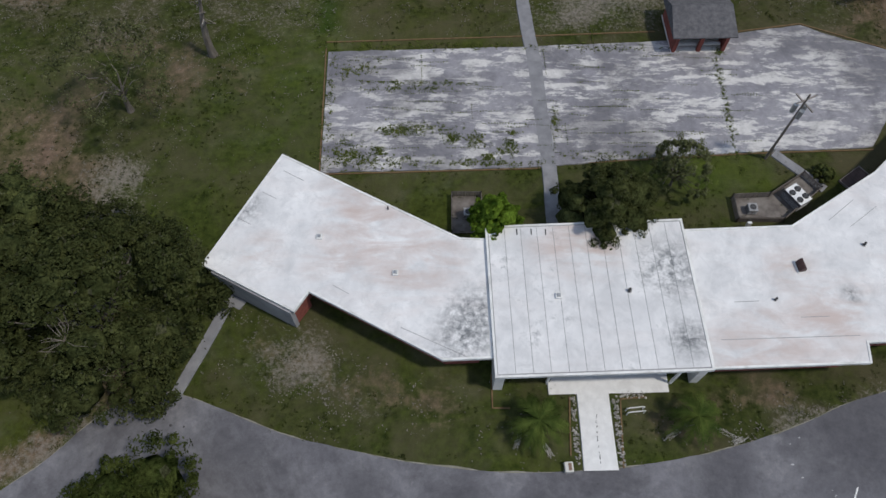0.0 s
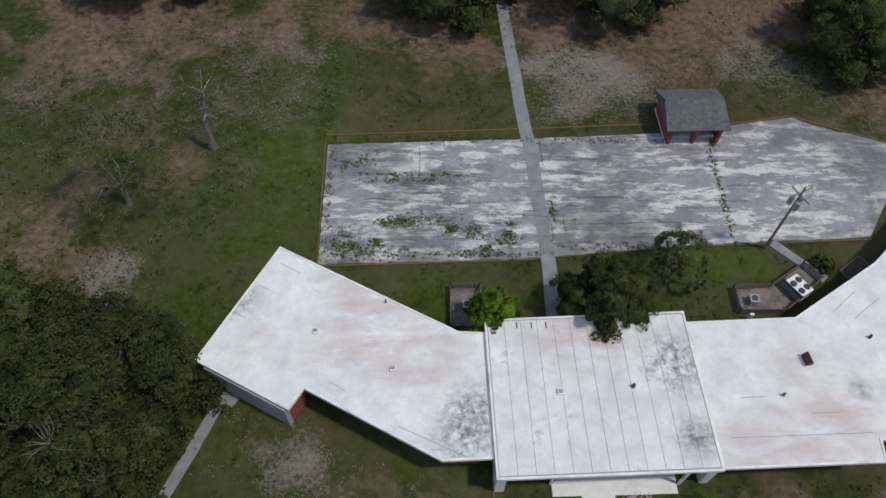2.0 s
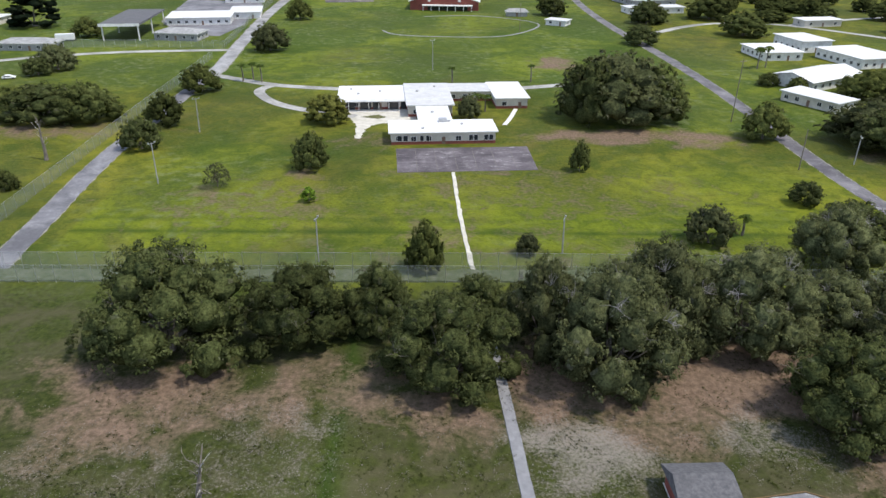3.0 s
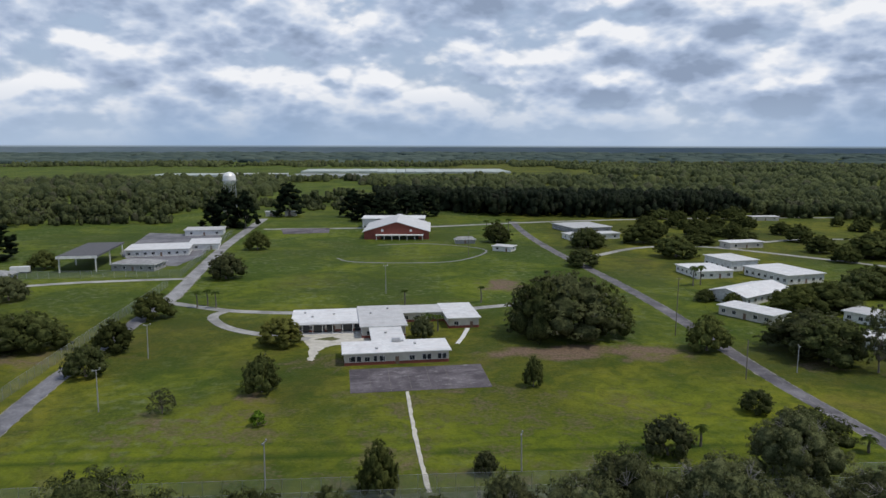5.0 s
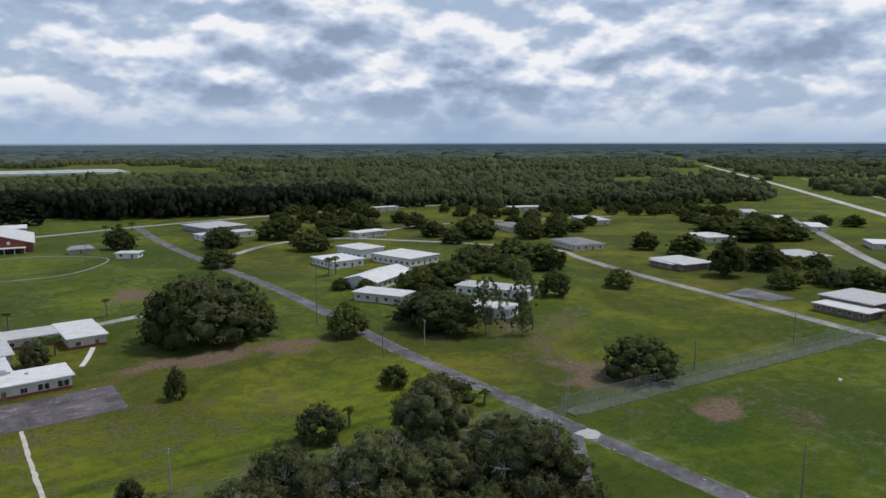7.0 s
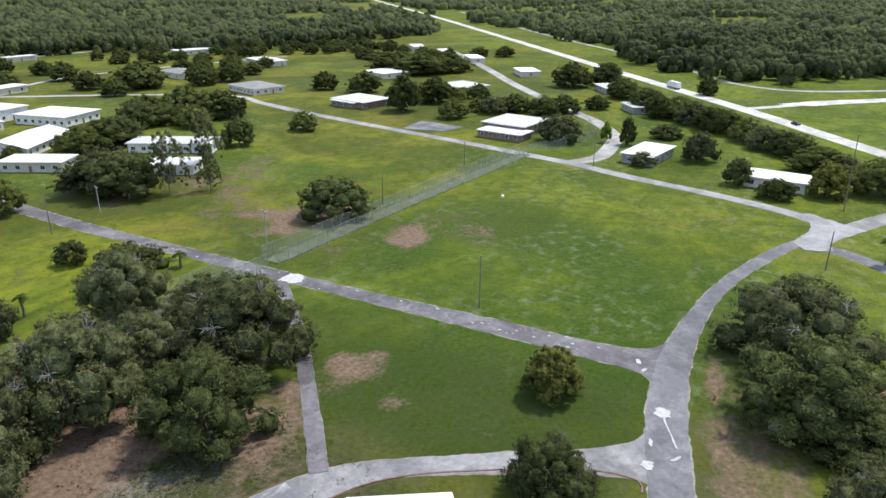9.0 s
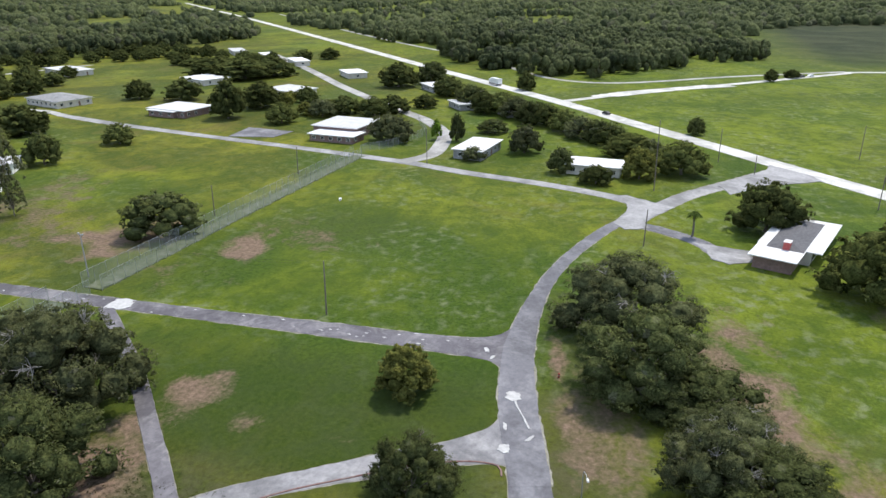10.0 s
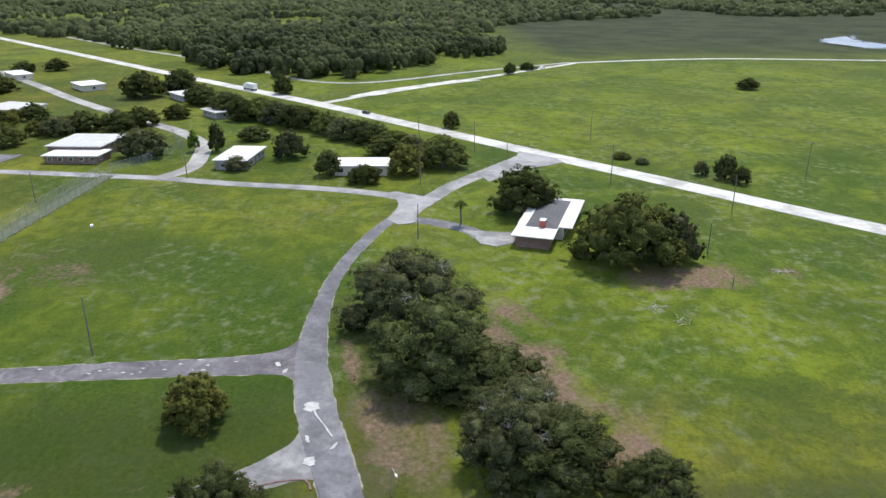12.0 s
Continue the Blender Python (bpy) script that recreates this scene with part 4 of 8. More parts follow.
def patch_of(name, outline, z, material, label, category, wob=0.8):
    """A loose-edged patch of surface inside the outline."""
    ring = []
    line = outline + outline[:1]
    for (ax, ay), (bx, by) in zip(line, line[1:]):
        n = max(2, int(math.dist((ax, ay), (bx, by)) / 0.8))
        for k in range(n):
            x, y = ax + (bx - ax) * k / n, ay + (by - ay) * k / n
            ring.append((x + wob * (noise.noise(Vector((x * 0.4, y * 0.4, 3.0))) + 0.6 * noise.noise(Vector((x * 1.3, y * 1.3, 4.0)))),
                         y + wob * (noise.noise(Vector((x * 0.4, y * 0.4, 8.0))) + 0.6 * noise.noise(Vector((x * 1.3, y * 1.3, 9.0))))))
    return tagged(part(name, prism(ring, -0.02, z), material), label, category, kind="structure")


patch_of("centre_yard", [(-32, 219.5), (-27.5, 212), (-25, 204), (-23.6, 192), (-22.4, 192), (-22.0, 200.6), (-19.5, 206), (-14, 208.5), (-7.0, 210.0), (-8.2, 221.0), (-20, 221.5)], 0.03, M_PALE_SAND, "bare pale sandy yard", "yard")
patch_of("yard_grass", [(-24.5, 213.5), (-19, 211.5), (-16.5, 213.5), (-19.5, 216.5)], 0.045, M_WORN_GRASS, "small worn grass island in the sand", "yard", 0.5)
patch_of("compound_yard", [(-165, 488), (-113, 472), (-103.5, 384), (-107, 352), (-128, 356), (-150, 395)], 0.024, M_ROAD, "grey paved yard inside the fence", "yard", 0.6)
patch_of("marsh_pond", [(640, -385), (690, -376), (740, -400), (775, -452), (720, -424), (672, -432), (630, -408)], 0.05, M_WATER, "pale shallow marsh pond", "pond", 6.0)
patch_of("junction_flare", [(224, -14), (238, -24), (250, -30), (256, -31), (246, -42), (239, -45), (235, -39), (228, -28), (215, -17)], 0.13, M_PALE_ROAD, "pale flared road mouth at the highway", "road", 0.5)
patch_of("junction_flare", [(179, 13.2), (190, 10.6), (197, 11.2), (203, 16), (205, 12), (200, 4), (197, -1.5), (188, 3.0), (181, 5.6), (177.5, 4.0), (174.5, 10)], 0.13, M_PALE_ROAD, "pale worn fork between three roads", "road", 0.4)
patch_of("drive_apron", [(170, -6), (166, -9), (160, -10), (158, -14), (160.5, -18.5), (168, -18.5), (169, -12)], 0.12, M_PALE_ROAD, "pale worn apron before the bungalow", "driveway", 0.5)
patch_of("farm_apron", PAD, 0.16, M_HIGHWAY, "wide pale apron beside the farm road", "road", 0.8)
sheet("house_yard", even([(258, 170), (256, 148)], 10), even([(240, 168), (244, 150)], 10), M_ROAD, "grey asphalt yard", "yard", 0.3)
sheet("front_walk", [(12.25, 17.1), (12.3, 14), (12.3, 10.35)], [(15.0, 17.1), (15.05, 14), (15.15, 10.4)], M_WALK, "white concrete front walk", "path", 0.02)
sheet("porch_slab", [(9.8, 20.5), (9.8, 16.75)], [(20.3, 20.9), (20.3, 17.0)], M_WALK, "white concrete porch slab", "path", 0.0)
# pale patches of newer surface
for px, py, pw, pd, turn in ((100.4, 99.6, 4.4, 5.2, 0), (91.9, 20.2, 2.5, 2.3, 20), (79.1, 18.6, 1.7, 1.5, 10), (82.3, 15.7, 0.5, 1.6, 60), (104.6, 27.6, 1.6, 0.7, 30), (102.4, 26.0, 1.4, 0.6, -10), (84.0, 19.6, 1.6, 0.5, 15)):
    ring = []
    for k in range(26):
        a = 2 * math.pi * k / 26
        q = 0.5 + 0.22 * noise.noise(Vector((px + 2 * math.cos(a), py + 2 * math.sin(a), 2.0))) + 0.10 * noise.noise(Vector((px + 7 * math.cos(a), py + 7 * math.sin(a), 5.0)))
        u, v = pw * q * math.copysign(abs(math.cos(a)) ** 0.75, math.cos(a)), pd * q * math.copysign(abs(math.sin(a)) ** 0.75, math.sin(a))
        c, s = math.cos(radians(turn)), math.sin(radians(turn))
        ring.append((px + u * c - v * s, py + u * s + v * c))
    tagged(part("road_patch", prism(ring, 0.02, 0.125), M_PATCH), "pale concrete repair patch in the road", "road patch", "road patches", "structure")
# chips of pale surfacing scattered along the camp road
rng = random.Random(63)
verts, faces = [], []
for _ in range(60):
    y = 30 + 130 * rng.random() ** 1.2
    x = 105.0 - (y - 30) * 0.062 + rng.choice((-1.9, 1.9, 0.0)) + rng.gauss(0, 0.8)
    if abs(x - 105.0 + (y - 30) * 0.062) > 2.2:
        continue
    s0, first = rng.uniform(0.06, 0.22), len(verts)
    for k in range(7):
        q = s0 * rng.uniform(0.5, 1.2)
        verts.append((x + q * math.cos(0.9 * k), y + 2.2 * q * math.sin(0.9 * k), 0.128 + 0.0001 * (first % 30)))
    faces.append(tuple(range(first, first + 7)))
tagged(mesh_object("surface_chips", verts, faces, M_PATCH), "pale chips of worn surfacing on the road", "road chips", kind="stuff")
road("sealed_crack", [(91.0, 19.8), (89.0, 18.8), (86.8, 17.5), (84.4, 16.2)], 0.26, M_PATCH, "pale sealed crack along the road", "road patch", 0.4, 0.08)
# painted bay lines
for k in range(14):
    x1 = -10.9 + 3.56 * k                                   # foot at the curb
    y1 = float(np.interp(x1, [p[0] for p in drive_s], [p[1] for p in drive_s])) + 0.45
    lean, deep = max(2.8, 3.4 - 0.1 * k), 3.9 + 0.1 * k
    q = [(x1, y1), (x1 + 0.14, y1), (x1 + lean + 0.14, y1 + deep), (x1 + lean, y1 + deep)]
    tagged(part("bay_line", prism(q, 0.02, 0.03), M_PAINT), "white painted parking bay line on asphalt", "bay line", "bay lines", "structure")
for px, py, length in ((31.0, 55.0, 4.0), (40.5, 44.5, 3.6), (38.5, 44.0, 2.6), (16.5, 41.8, 1.8), (34.6, 45.4, 1.6), (36.0, 45.4, 1.6)):
    tagged(part("bay_line", a_box(px, px + 0.13, py, py + length, 0.09, 0.107), M_SCUFF), "faded white line on the old lot", "bay line", "lot lines", "structure")


def curb(name, line, width, height, material, label):
    verts, faces = [], []
    for k, (x, y) in enumerate(line):
        a, b = line[max(k - 1, 0)], line[min(k + 1, len(line) - 1)]
        d = Vector((b[0] - a[0], b[1] - a[1])).normalized()
        wob = 0.03 * noise.noise(Vector((x, y, 1.0)))
        for s, z in ((-0.5, -0.02), (-0.42, height), (0.42, height), (0.5, -0.02)):
            verts.append((x - d.y * (width * s + wob), y + d.x * (width * s + wob), z))
    for k in range(len(line) - 1):
        a, b = 4 * k, 4 * k + 4
        faces += [(a + i, a + i + 1, b + i + 1, b + i) for i in range(3)]
    faces += [(0, 1, 2, 3), tuple(len(verts) - 4 + i for i in (3, 2, 1, 0))]
    return tagged(mesh_object(name, verts, faces, material), label, "curb", kind="structure")


curb("red_curb", smooth_line([(-10.6, 3.25), (-7.8, 2.6), (-3.1, 1.75), (1.4, 0.8), (6.1, 0.3), (10.8, 0.35), (15.5, 0.65), (20.2, 1.05), (25, 1.95), (29.9, 3.05), (36.2, 4.55)], 1.0),
     0.30, 0.16, M_RED_CURB, "red-painted concrete curb along the bays")
curb("loop_curb", smooth_line([(50, 50.6), (55.8, 48.3), (60.1, 45.0), (64.4, 40.0), (72.3, 28.5), (75.0, 22.6), (75.4, 18.6), (73.5, 17.6)], 1.0), 0.26, 0.12, M_CURB_OLD,
     "faded red curb round the grass island")
for line, nm in (([(-12.5, 56.4), (-11.9, 39.5), (10.6, 40.4)], "lot_edging"), ([(12.4, 40.9), (32.4, 42.4), (45.6, 43.0)], "lot_edging"), ([(34.6, 59.5), (42.0, 60.8), (52.2, 56.6)], "lot_edging"),
                 ([(-12.6, 57.4), (9.4, 58.5), (25, 59.4)], "lot_edging"), ([(15.6, 10.6), (16.0, 16.4), (18.2, 16.6)], "bed_edging"), ([(11.3, 11.6), (11.6, 16.6)], "bed_edging"), ([(4.9, 18.6), (4.9, 15.6), (6.4, 15.6)], "bed_edging")):
    dense = []
    for a, b in zip(line, line[1:]):
        n = max(2, int(math.dist(a, b) / 0.8))
        dense += [(a[0] + (b[0] - a[0]) * k / n, a[1] + (b[1] - a[1]) * k / n) for k in range(n)]
    curb(nm, dense + [line[-1]], 0.16, 0.10, M_EDGE, "rusty brown edging strip in the grass")

# ---------------------------------------------------------------- trees


def leaf_quads(rng, centres, radii, per, size, up=0.5, squash=0.8):
    """Small ragged leaf sprays on the shells of clumps, as quads (arrays)."""
    n = len(centres) * per
    c = np.repeat(np.asarray(centres), per, 0)
    r = np.repeat(np.asarray(radii), per)
    d = rng.normal(size=(n, 3))
    d[:, 2] = np.abs(d[:, 2]) * 0.9 - 0.35 * np.linalg.norm(d, axis=1) * rng.rand(n)
    d /= np.linalg.norm(d, axis=1)[:, None]
    p = c + d * (r * (0.45 + 0.75 * rng.rand(n)))[:, None] * np.array([1, 1, squash])
    nrm = d + rng.normal(size=(n, 3)) * 0.32 + np.array([0, 0, up])
    nrm /= np.linalg.norm(nrm, axis=1)[:, None]
    u = np.cross(nrm, rng.normal(size=(n, 3)))
    u /= np.linalg.norm(u, axis=1)[:, None]
    v = np.cross(nrm, u)
    s = size * (0.6 + 0.8 * rng.rand(n))[:, None]
    k = 0.7 + 0.6 * rng.rand(4, n, 1)
    bend = nrm * s * 0.25
    quad = np.stack([p - u * s * k[0] - bend, p - v * s * 0.46 * k[1] + bend * 0.5, p + u * s * k[2] - bend, p + v * s * 0.46 * k[3] + bend * 0.5], 1)
    soft = d + np.array([0, 0, 0.62]) + rng.normal(size=(n, 3)) * 0.30
    soft /= np.linalg.norm(soft, axis=1)[:, None]
    return quad.reshape(-1, 3), np.repeat(soft, 4, 0)


def quad_mesh(name, pts, material, soft=None):
    n = len(pts) // 4
    me = bpy.data.meshes.new(name)
    me.vertices.add(len(pts))
    me.vertices.foreach_set("co", pts.astype(np.float32).ravel())
    me.loops.add(len(pts))
    me.loops.foreach_set("vertex_index", np.arange(len(pts), dtype=np.int32))
    me.polygons.add(n)
    me.polygons.foreach_set("loop_start", np.arange(0, 4 * n, 4, dtype=np.int32))
    if soft is not None:
        me.attributes.new("soft", "FLOAT_VECTOR", "POINT").data.foreach_set("vector", soft.astype(np.float32).ravel())
    me.materials.append(material)
    me.update(calc_edges=True)
    return me


def crown_clumps(rng, r, z0, z1, count, fill=0.55, lobes=0.28, low=-0.35, full=1.0, dome=False, gap=0.62):
    """Centres and sizes of leaf clumps: they cover a handful of uneven limbs' worth of foliage, with gaps between."""
    masses = []
    number = rng.randint(20, 25)
    skirt = 7 if low < -0.5 else 4
    for k in range(number):
        size = r * (0.27 + 0.15 * rng.rand()) * full
        if dome:                                       # a close, rounded head
            s = (k + 0.2 + 0.6 * rng.rand()) / number
            a = 2.4 * k + 0.6 * rng.rand()
            size *= 0.85
            reach = max(0.0, r * (1 + lobes * (rng.rand() - 0.6)) * math.sqrt(1 - s ** 2.6) - size * 0.8)
            z = z0 + size * 0.25 + (z1 - z0 - size * 1.2) * s
        elif k < skirt:                                # low outer boughs
            a = 2 * math.pi * (k + 0.6 * rng.rand()) / skirt
            reach, z = r * (1 + lobes * 0.6 * (rng.rand() - 0.6)) - size * 0.85, z0 + size * (0.55 + 0.5 * rng.rand())
        else:
            a = 2 * math.pi * rng.rand()
            s = 0.10 + 0.90 * (k - skirt + rng.rand()) / (number - skirt)
            q = math.sqrt(max(0.0, 1 - min(1, s) ** 2))
            reach = max(0.0, r * (1 + lobes * (rng.rand() - 0.6)) - size * 0.8) * q * (fill + (1 - fill) * rng.rand()) ** 0.4
            z = z0 + (z1 - z0 - size * 0.9) * (0.25 + 0.75 * s)
        masses.append((reach * math.cos(a), reach * math.sin(a), z, size))
    M = np.array(masses)
    out, rad = np.zeros((0, 3)), []
    for _ in range(count * 14):
        if len(rad) >= count:
            break
        x, y, z, size = M[rng.randint(number)]
        d = rng.normal(size=3)
        d[2] = abs(d[2]) - 0.5 * rng.rand() if rng.rand() < 0.8 else d[2]
        d /= np.linalg.norm(d)
        c = np.array((x, y, z)) + d * size * (0.86 + 0.22 * rng.rand()) * np.array((1, 1, 0.9))
        cr = r * (0.050 + 0.080 * rng.rand() ** 1.4) * full
        c[2] = max(c[2], z0 * 0.5 + cr * 0.3)
        if np.any(np.linalg.norm(M[:, :3] - c, axis=1) < M[:, 3] * 0.80):
            continue
        if len(rad) and np.any(np.linalg.norm(out - c, axis=1) < (np.array(rad) + cr) * gap):
            continue
        out = np.vstack([out, c])
        rad.append(cr)
    return out, np.array(rad), masses


def lump_template(n=4):
    """Quads of a rounded cube, for the dense inside of a bough."""
    quads = []
    step = np.linspace(-1, 1, n + 1)
    for axis in range(3):
        for sg in (-1, 1):
            for i in range(n):
                for j in range(n):
                    for u, v in ((step[i], step[j]), (step[i + 1], step[j]), (step[i + 1], step[j + 1]), (step[i], step[j + 1])):
                        p = [u, v]
                        p.insert(axis, sg)
                        quads.append(p)
    q = np.array(quads, float)
    return q / np.linalg.norm(q, axis=1)[:, None]


LUMPS = {n: lump_template(n) for n in (2, 3, 4)}


def wood_mesh(name, rng, h, r, z0, centres, trunk_r, limbs, material, twigs=0):
    verts, faces = [], []
    fork = z0 * 0.8 + 0.4
    tube(verts, faces, [(0, 0, -0.2), (0.05, 0, 0.3), (0.08 * r * 0.2, 0.03, fork * 0.6), (0.03 * r, 0.02 * r, fork)],
         [trunk_r * 1.7, trunk_r * 1.15, trunk_r, trunk_r * 0.85], 8)
    picks = rng.choice(len(centres), min(limbs, len(centres)), replace=False)
    for k in picks:
        c = Vector(centres[k])
        s = Vector((0.03 * r, 0.02 * r, fork * (0.75 + 0.3 * rng.rand())))
        m1 = s.lerp(c, 0.35) + Vector(rng.normal(size=3) * 0.05 * r) + Vector((0, 0, 0.05 * h))
        c = s.lerp(c, 0.82)
        m2 = s.lerp(c, 0.7) + Vector(rng.normal(size=3) * 0.05 * r)
        tube(verts, faces, [s, m1, m2, c], [trunk_r * 0.5, trunk_r * 0.32, trunk_r * 0.18, trunk_r * 0.06], 5)
    for k in range(twigs):
        c = Vector(centres[picks[rng.randint(len(picks))]])
        for j in range(5):
            d = Vector(rng.normal(size=3)).normalized() * r * 0.22
            d.z = abs(d.z) * 0.9
            mid = c + d * 0.5 + Vector(rng.normal(size=3) * 0.02 * r)
            tube(verts, faces, [c, mid, c + d], [0.035, 0.022, 0.008], 3)
    me = bpy.data.meshes.new(name)
    me.from_pydata(verts, [], faces)
    me.materials.append(material)
    me.update()
    return me


TREE_KINDS = {}


def tree_kind(key, seed, r, h, z0, clumps, per, leaf, leaves, trunk_r=0.35, limbs=12, twigs=0, bark=None, fill=0.55, low=-0.35, lobes=0.28, squash=0.8, full=1.0, dome=False, core=0.84, gap=0.62, fine=4):
    rng = np.random.RandomState(seed)
    centres, radii, masses = crown_clumps(rng, r, z0, h, clumps, fill, lobes, low, full, dome, gap)
    quads, soft = leaf_quads(rng, centres, radii, per, leaf, 0.5, squash)
    if core:                                           # the dense inside of each bough
        inner, turned = [], []
        LUMP = LUMPS[fine]
        for k, (x, y, z, size) in enumerate(masses):
            bumps = np.array([0.80 + 0.34 * noise.noise(Vector(p * 2.3 + k * 7.1)) + 0.16 * noise.noise(Vector(p * 5.5 + k * 3.7)) for p in LUMP])
            lump = LUMP * (bumps * size * core)[:, None] * np.array((1, 1, 0.9)) + np.array((x, y, max(z, r * 0.14)))
            lump[:, 2] = np.maximum(lump[:, 2], z0 * 0.6)
            inner.append(lump)
            turned.append(LUMP)
        quads, soft = np.concatenate([quads] + inner), np.concatenate([soft] + turned)
    out = quads - np.array([0, 0, z0 + 0.25 * (h - z0)])
    out /= np.linalg.norm(out, axis=1)[:, None]
    soft = soft * 0.95 + out * 0.25
    fit = np.array([r / np.percentile(np.hypot(quads[:, 0], quads[:, 1]), 97), 0, h / np.percentile(quads[:, 2], 99.7)])
    fit[1] = fit[0]
    quads, centres = quads * fit, centres * fit
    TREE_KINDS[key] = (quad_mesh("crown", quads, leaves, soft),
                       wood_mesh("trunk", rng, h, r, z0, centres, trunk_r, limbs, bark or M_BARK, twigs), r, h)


# near trees have finer leaves than distant ones
for k, (lv, sd) in enumerate(((L_OAK, 11), (L_OAK_GREY, 12), (L_OAK, 13))):
    tree_kind("near%d" % k, sd, 9.0, 13.0, 0.5, 260, 46, 0.19, lv, 0.5, 14, 4, None, 0.6, -0.75, 0.40, 0.85, 1.05, True)
tree_kind("close0", 11, 9.0, 13.0, 0.5, 520, 84, 0.150, L_OAK, 0.5, 20, 4, None, 0.6, -0.75, 0.40, 0.8, 0.85, True, core=0.74, gap=0.42)
tree_kind("close1", 14, 9.0, 13.0, 0.5, 480, 84, 0.150, L_LIVELY, 0.5, 20, 4, None, 0.6, -0.75, 1.15, 0.8, 0.84, core=0.72, gap=0.42)
for k, lv in enumerate((L_MID, L_OAK, L_OAK_GREY, L_SUNNY)):
    tree_kind("mid%d" % k, 21 + k, 7.0, 10.0, 1.0, 130, 22, 0.30, lv, 0.3, 6, 1, None, 0.6, -0.8, 0.26, 0.95, 1.1, True, fine=3)
tree_kind("far", 37, 6.0, 9.0, 0.9, 80, 14, 0.50, L_MID, 0.3, 3, 0, None, 0.6, -0.7, 0.22, 0.95, 1.15, True, fine=2)
tree_kind("bright", 31, 3.0, 6.5, 0.8, 90, 50, 0.20, L_BRIGHT, 0.10, 6, 0, None, 0.6, -0.4, 0.3, 0.8, 1.1)
tree_kind("olive", 32, 4.5, 8.0, 0.6, 150, 44, 0.20, L_OLIVE, 0.16, 8, 0, None, 0.7, -0.6, 0.15, 0.95, 1.1, True)
tree_kind("oval", 38, 4.5, 8.0, 1.0, 150, 110, 0.10, L_OAK, 0.2, 10, 2, None, 0.6, -0.5, 0.2, 0.8, 1.1, True, core=0.86, gap=0.5)
tree_kind("pine", 33, 6.0, 18.0, 0.3, 130, 44, 0.42, L_PINE, 0.4, 6, 0, None, 0.4, -0.9, 0.4, 1.0, 1.1, True)
tree_kind("sparse", 34, 5.5, 12.0, 3.5, 170, 26, 0.13, L_OAK_GREY, 0.26, 9, 0, None, 0.3, -0.3, 0.4, 1.0, 1.2, core=0, gap=0.5)
tree_kind("hazy", 35, 5.0, 9.5, 1.6, 170, 46, 0.17, L_OAK_GREY, 0.2, 24, 4, None, 0.4, -0.5, 0.3, 1.0, 1.15, core=0, gap=0.55)
tree_kind("shrub", 36, 2.6, 3.4, 0.2, 30, 40, 0.26, L_MID, 0.08, 5, 0, None, 0.5, -0.7)


def dead_twigs(seed, r, h, sprays):
    """Bleached bare boughs that stand out of a crown, one mesh each."""
    rng = np.random.RandomState(seed)
    made = []
    for k in range(sprays):
        verts, faces = [], []
        a, e = 2.4 * k + rng.rand(), 0.25 + 1.1 * rng.rand()
        foot = Vector((math.cos(a) * math.cos(e) * r * 0.8, math.sin(a) * math.cos(e) * r * 0.8, h * (0.3 + 0.55 * math.sin(e))))
        out = Vector((math.cos(a) * math.cos(e), math.sin(a) * math.cos(e), 0.5 * math.sin(e) + 0.2))
        for j in range(11):
            d = (out + Vector(rng.normal(size=3) * 0.55)).normalized() * r * (0.13 + 0.12 * rng.rand())
            bend = foot + d * 0.55 + Vector(rng.normal(size=3) * 0.03 * r)
            tube(verts, faces, [foot, bend, foot + d], [0.045, 0.03, 0.012], 3)
            tip = bend + Vector(rng.normal(size=3)).normalized() * r * 0.09
            tube(verts, faces, [bend, tip], [0.026, 0.010], 3)
        me = bpy.data.meshes.new("dead_branch")
        me.from_pydata(verts, [], faces)
        me.materials.append(M_TWIG)
        made.append(me)
    return made


DEAD = {"near1": dead_twigs(71, 9.0, 13.0, 4), "close1": dead_twigs(74, 9.0, 13.0, 6)}


def plant(key, x, y, h, r, label, category="tree", group="", turn=None, name="tree"):
    crown, wood, r0, h0 = TREE_KINDS[key]
    ob = base(name, pose(x, y, 0, 0, 0, (x * 37 + y * 17) % 360 if turn is None else turn) @ Matrix.Diagonal((1.06 * r / r0, 1.06 * r / r0, h / h0, 1)), label, category, group)
    for nm, me in (("trunk", wood), ("crown", crown)):
        o = new(nm, me)
        o.parent = ob
    for me in DEAD.get(key, ()):
        o = tagged(new("dead_branch", me), "bleached bare branch")
        o.parent = ob
    return ob


for k, (x, y, h, r) in enumerate([(-40.0, 88.5, 17.6, 12.0), (-21.0, 91.5, 12.5, 8.6), (-9.0, 95.0, 11.0, 6.2), (15.8, 90.5, 15.0, 6.4), (24.5, 82.0, 17.6, 10.0), (33.5, 93.0, 16.8, 9.2), (46.5, 92.0, 16.0, 10.0), (6.7, 97.7, 7.8, 5.2)]):
    plant('near%d' % (2, 0, 2, 1, 1, 1, 1, 0)[k], x, y, h, r, "large dark live oak with drooping moss", group="near trees")
plant('near0', 1.3, 81.7, 13.4, 9.4, "mossy grey-green live oak")
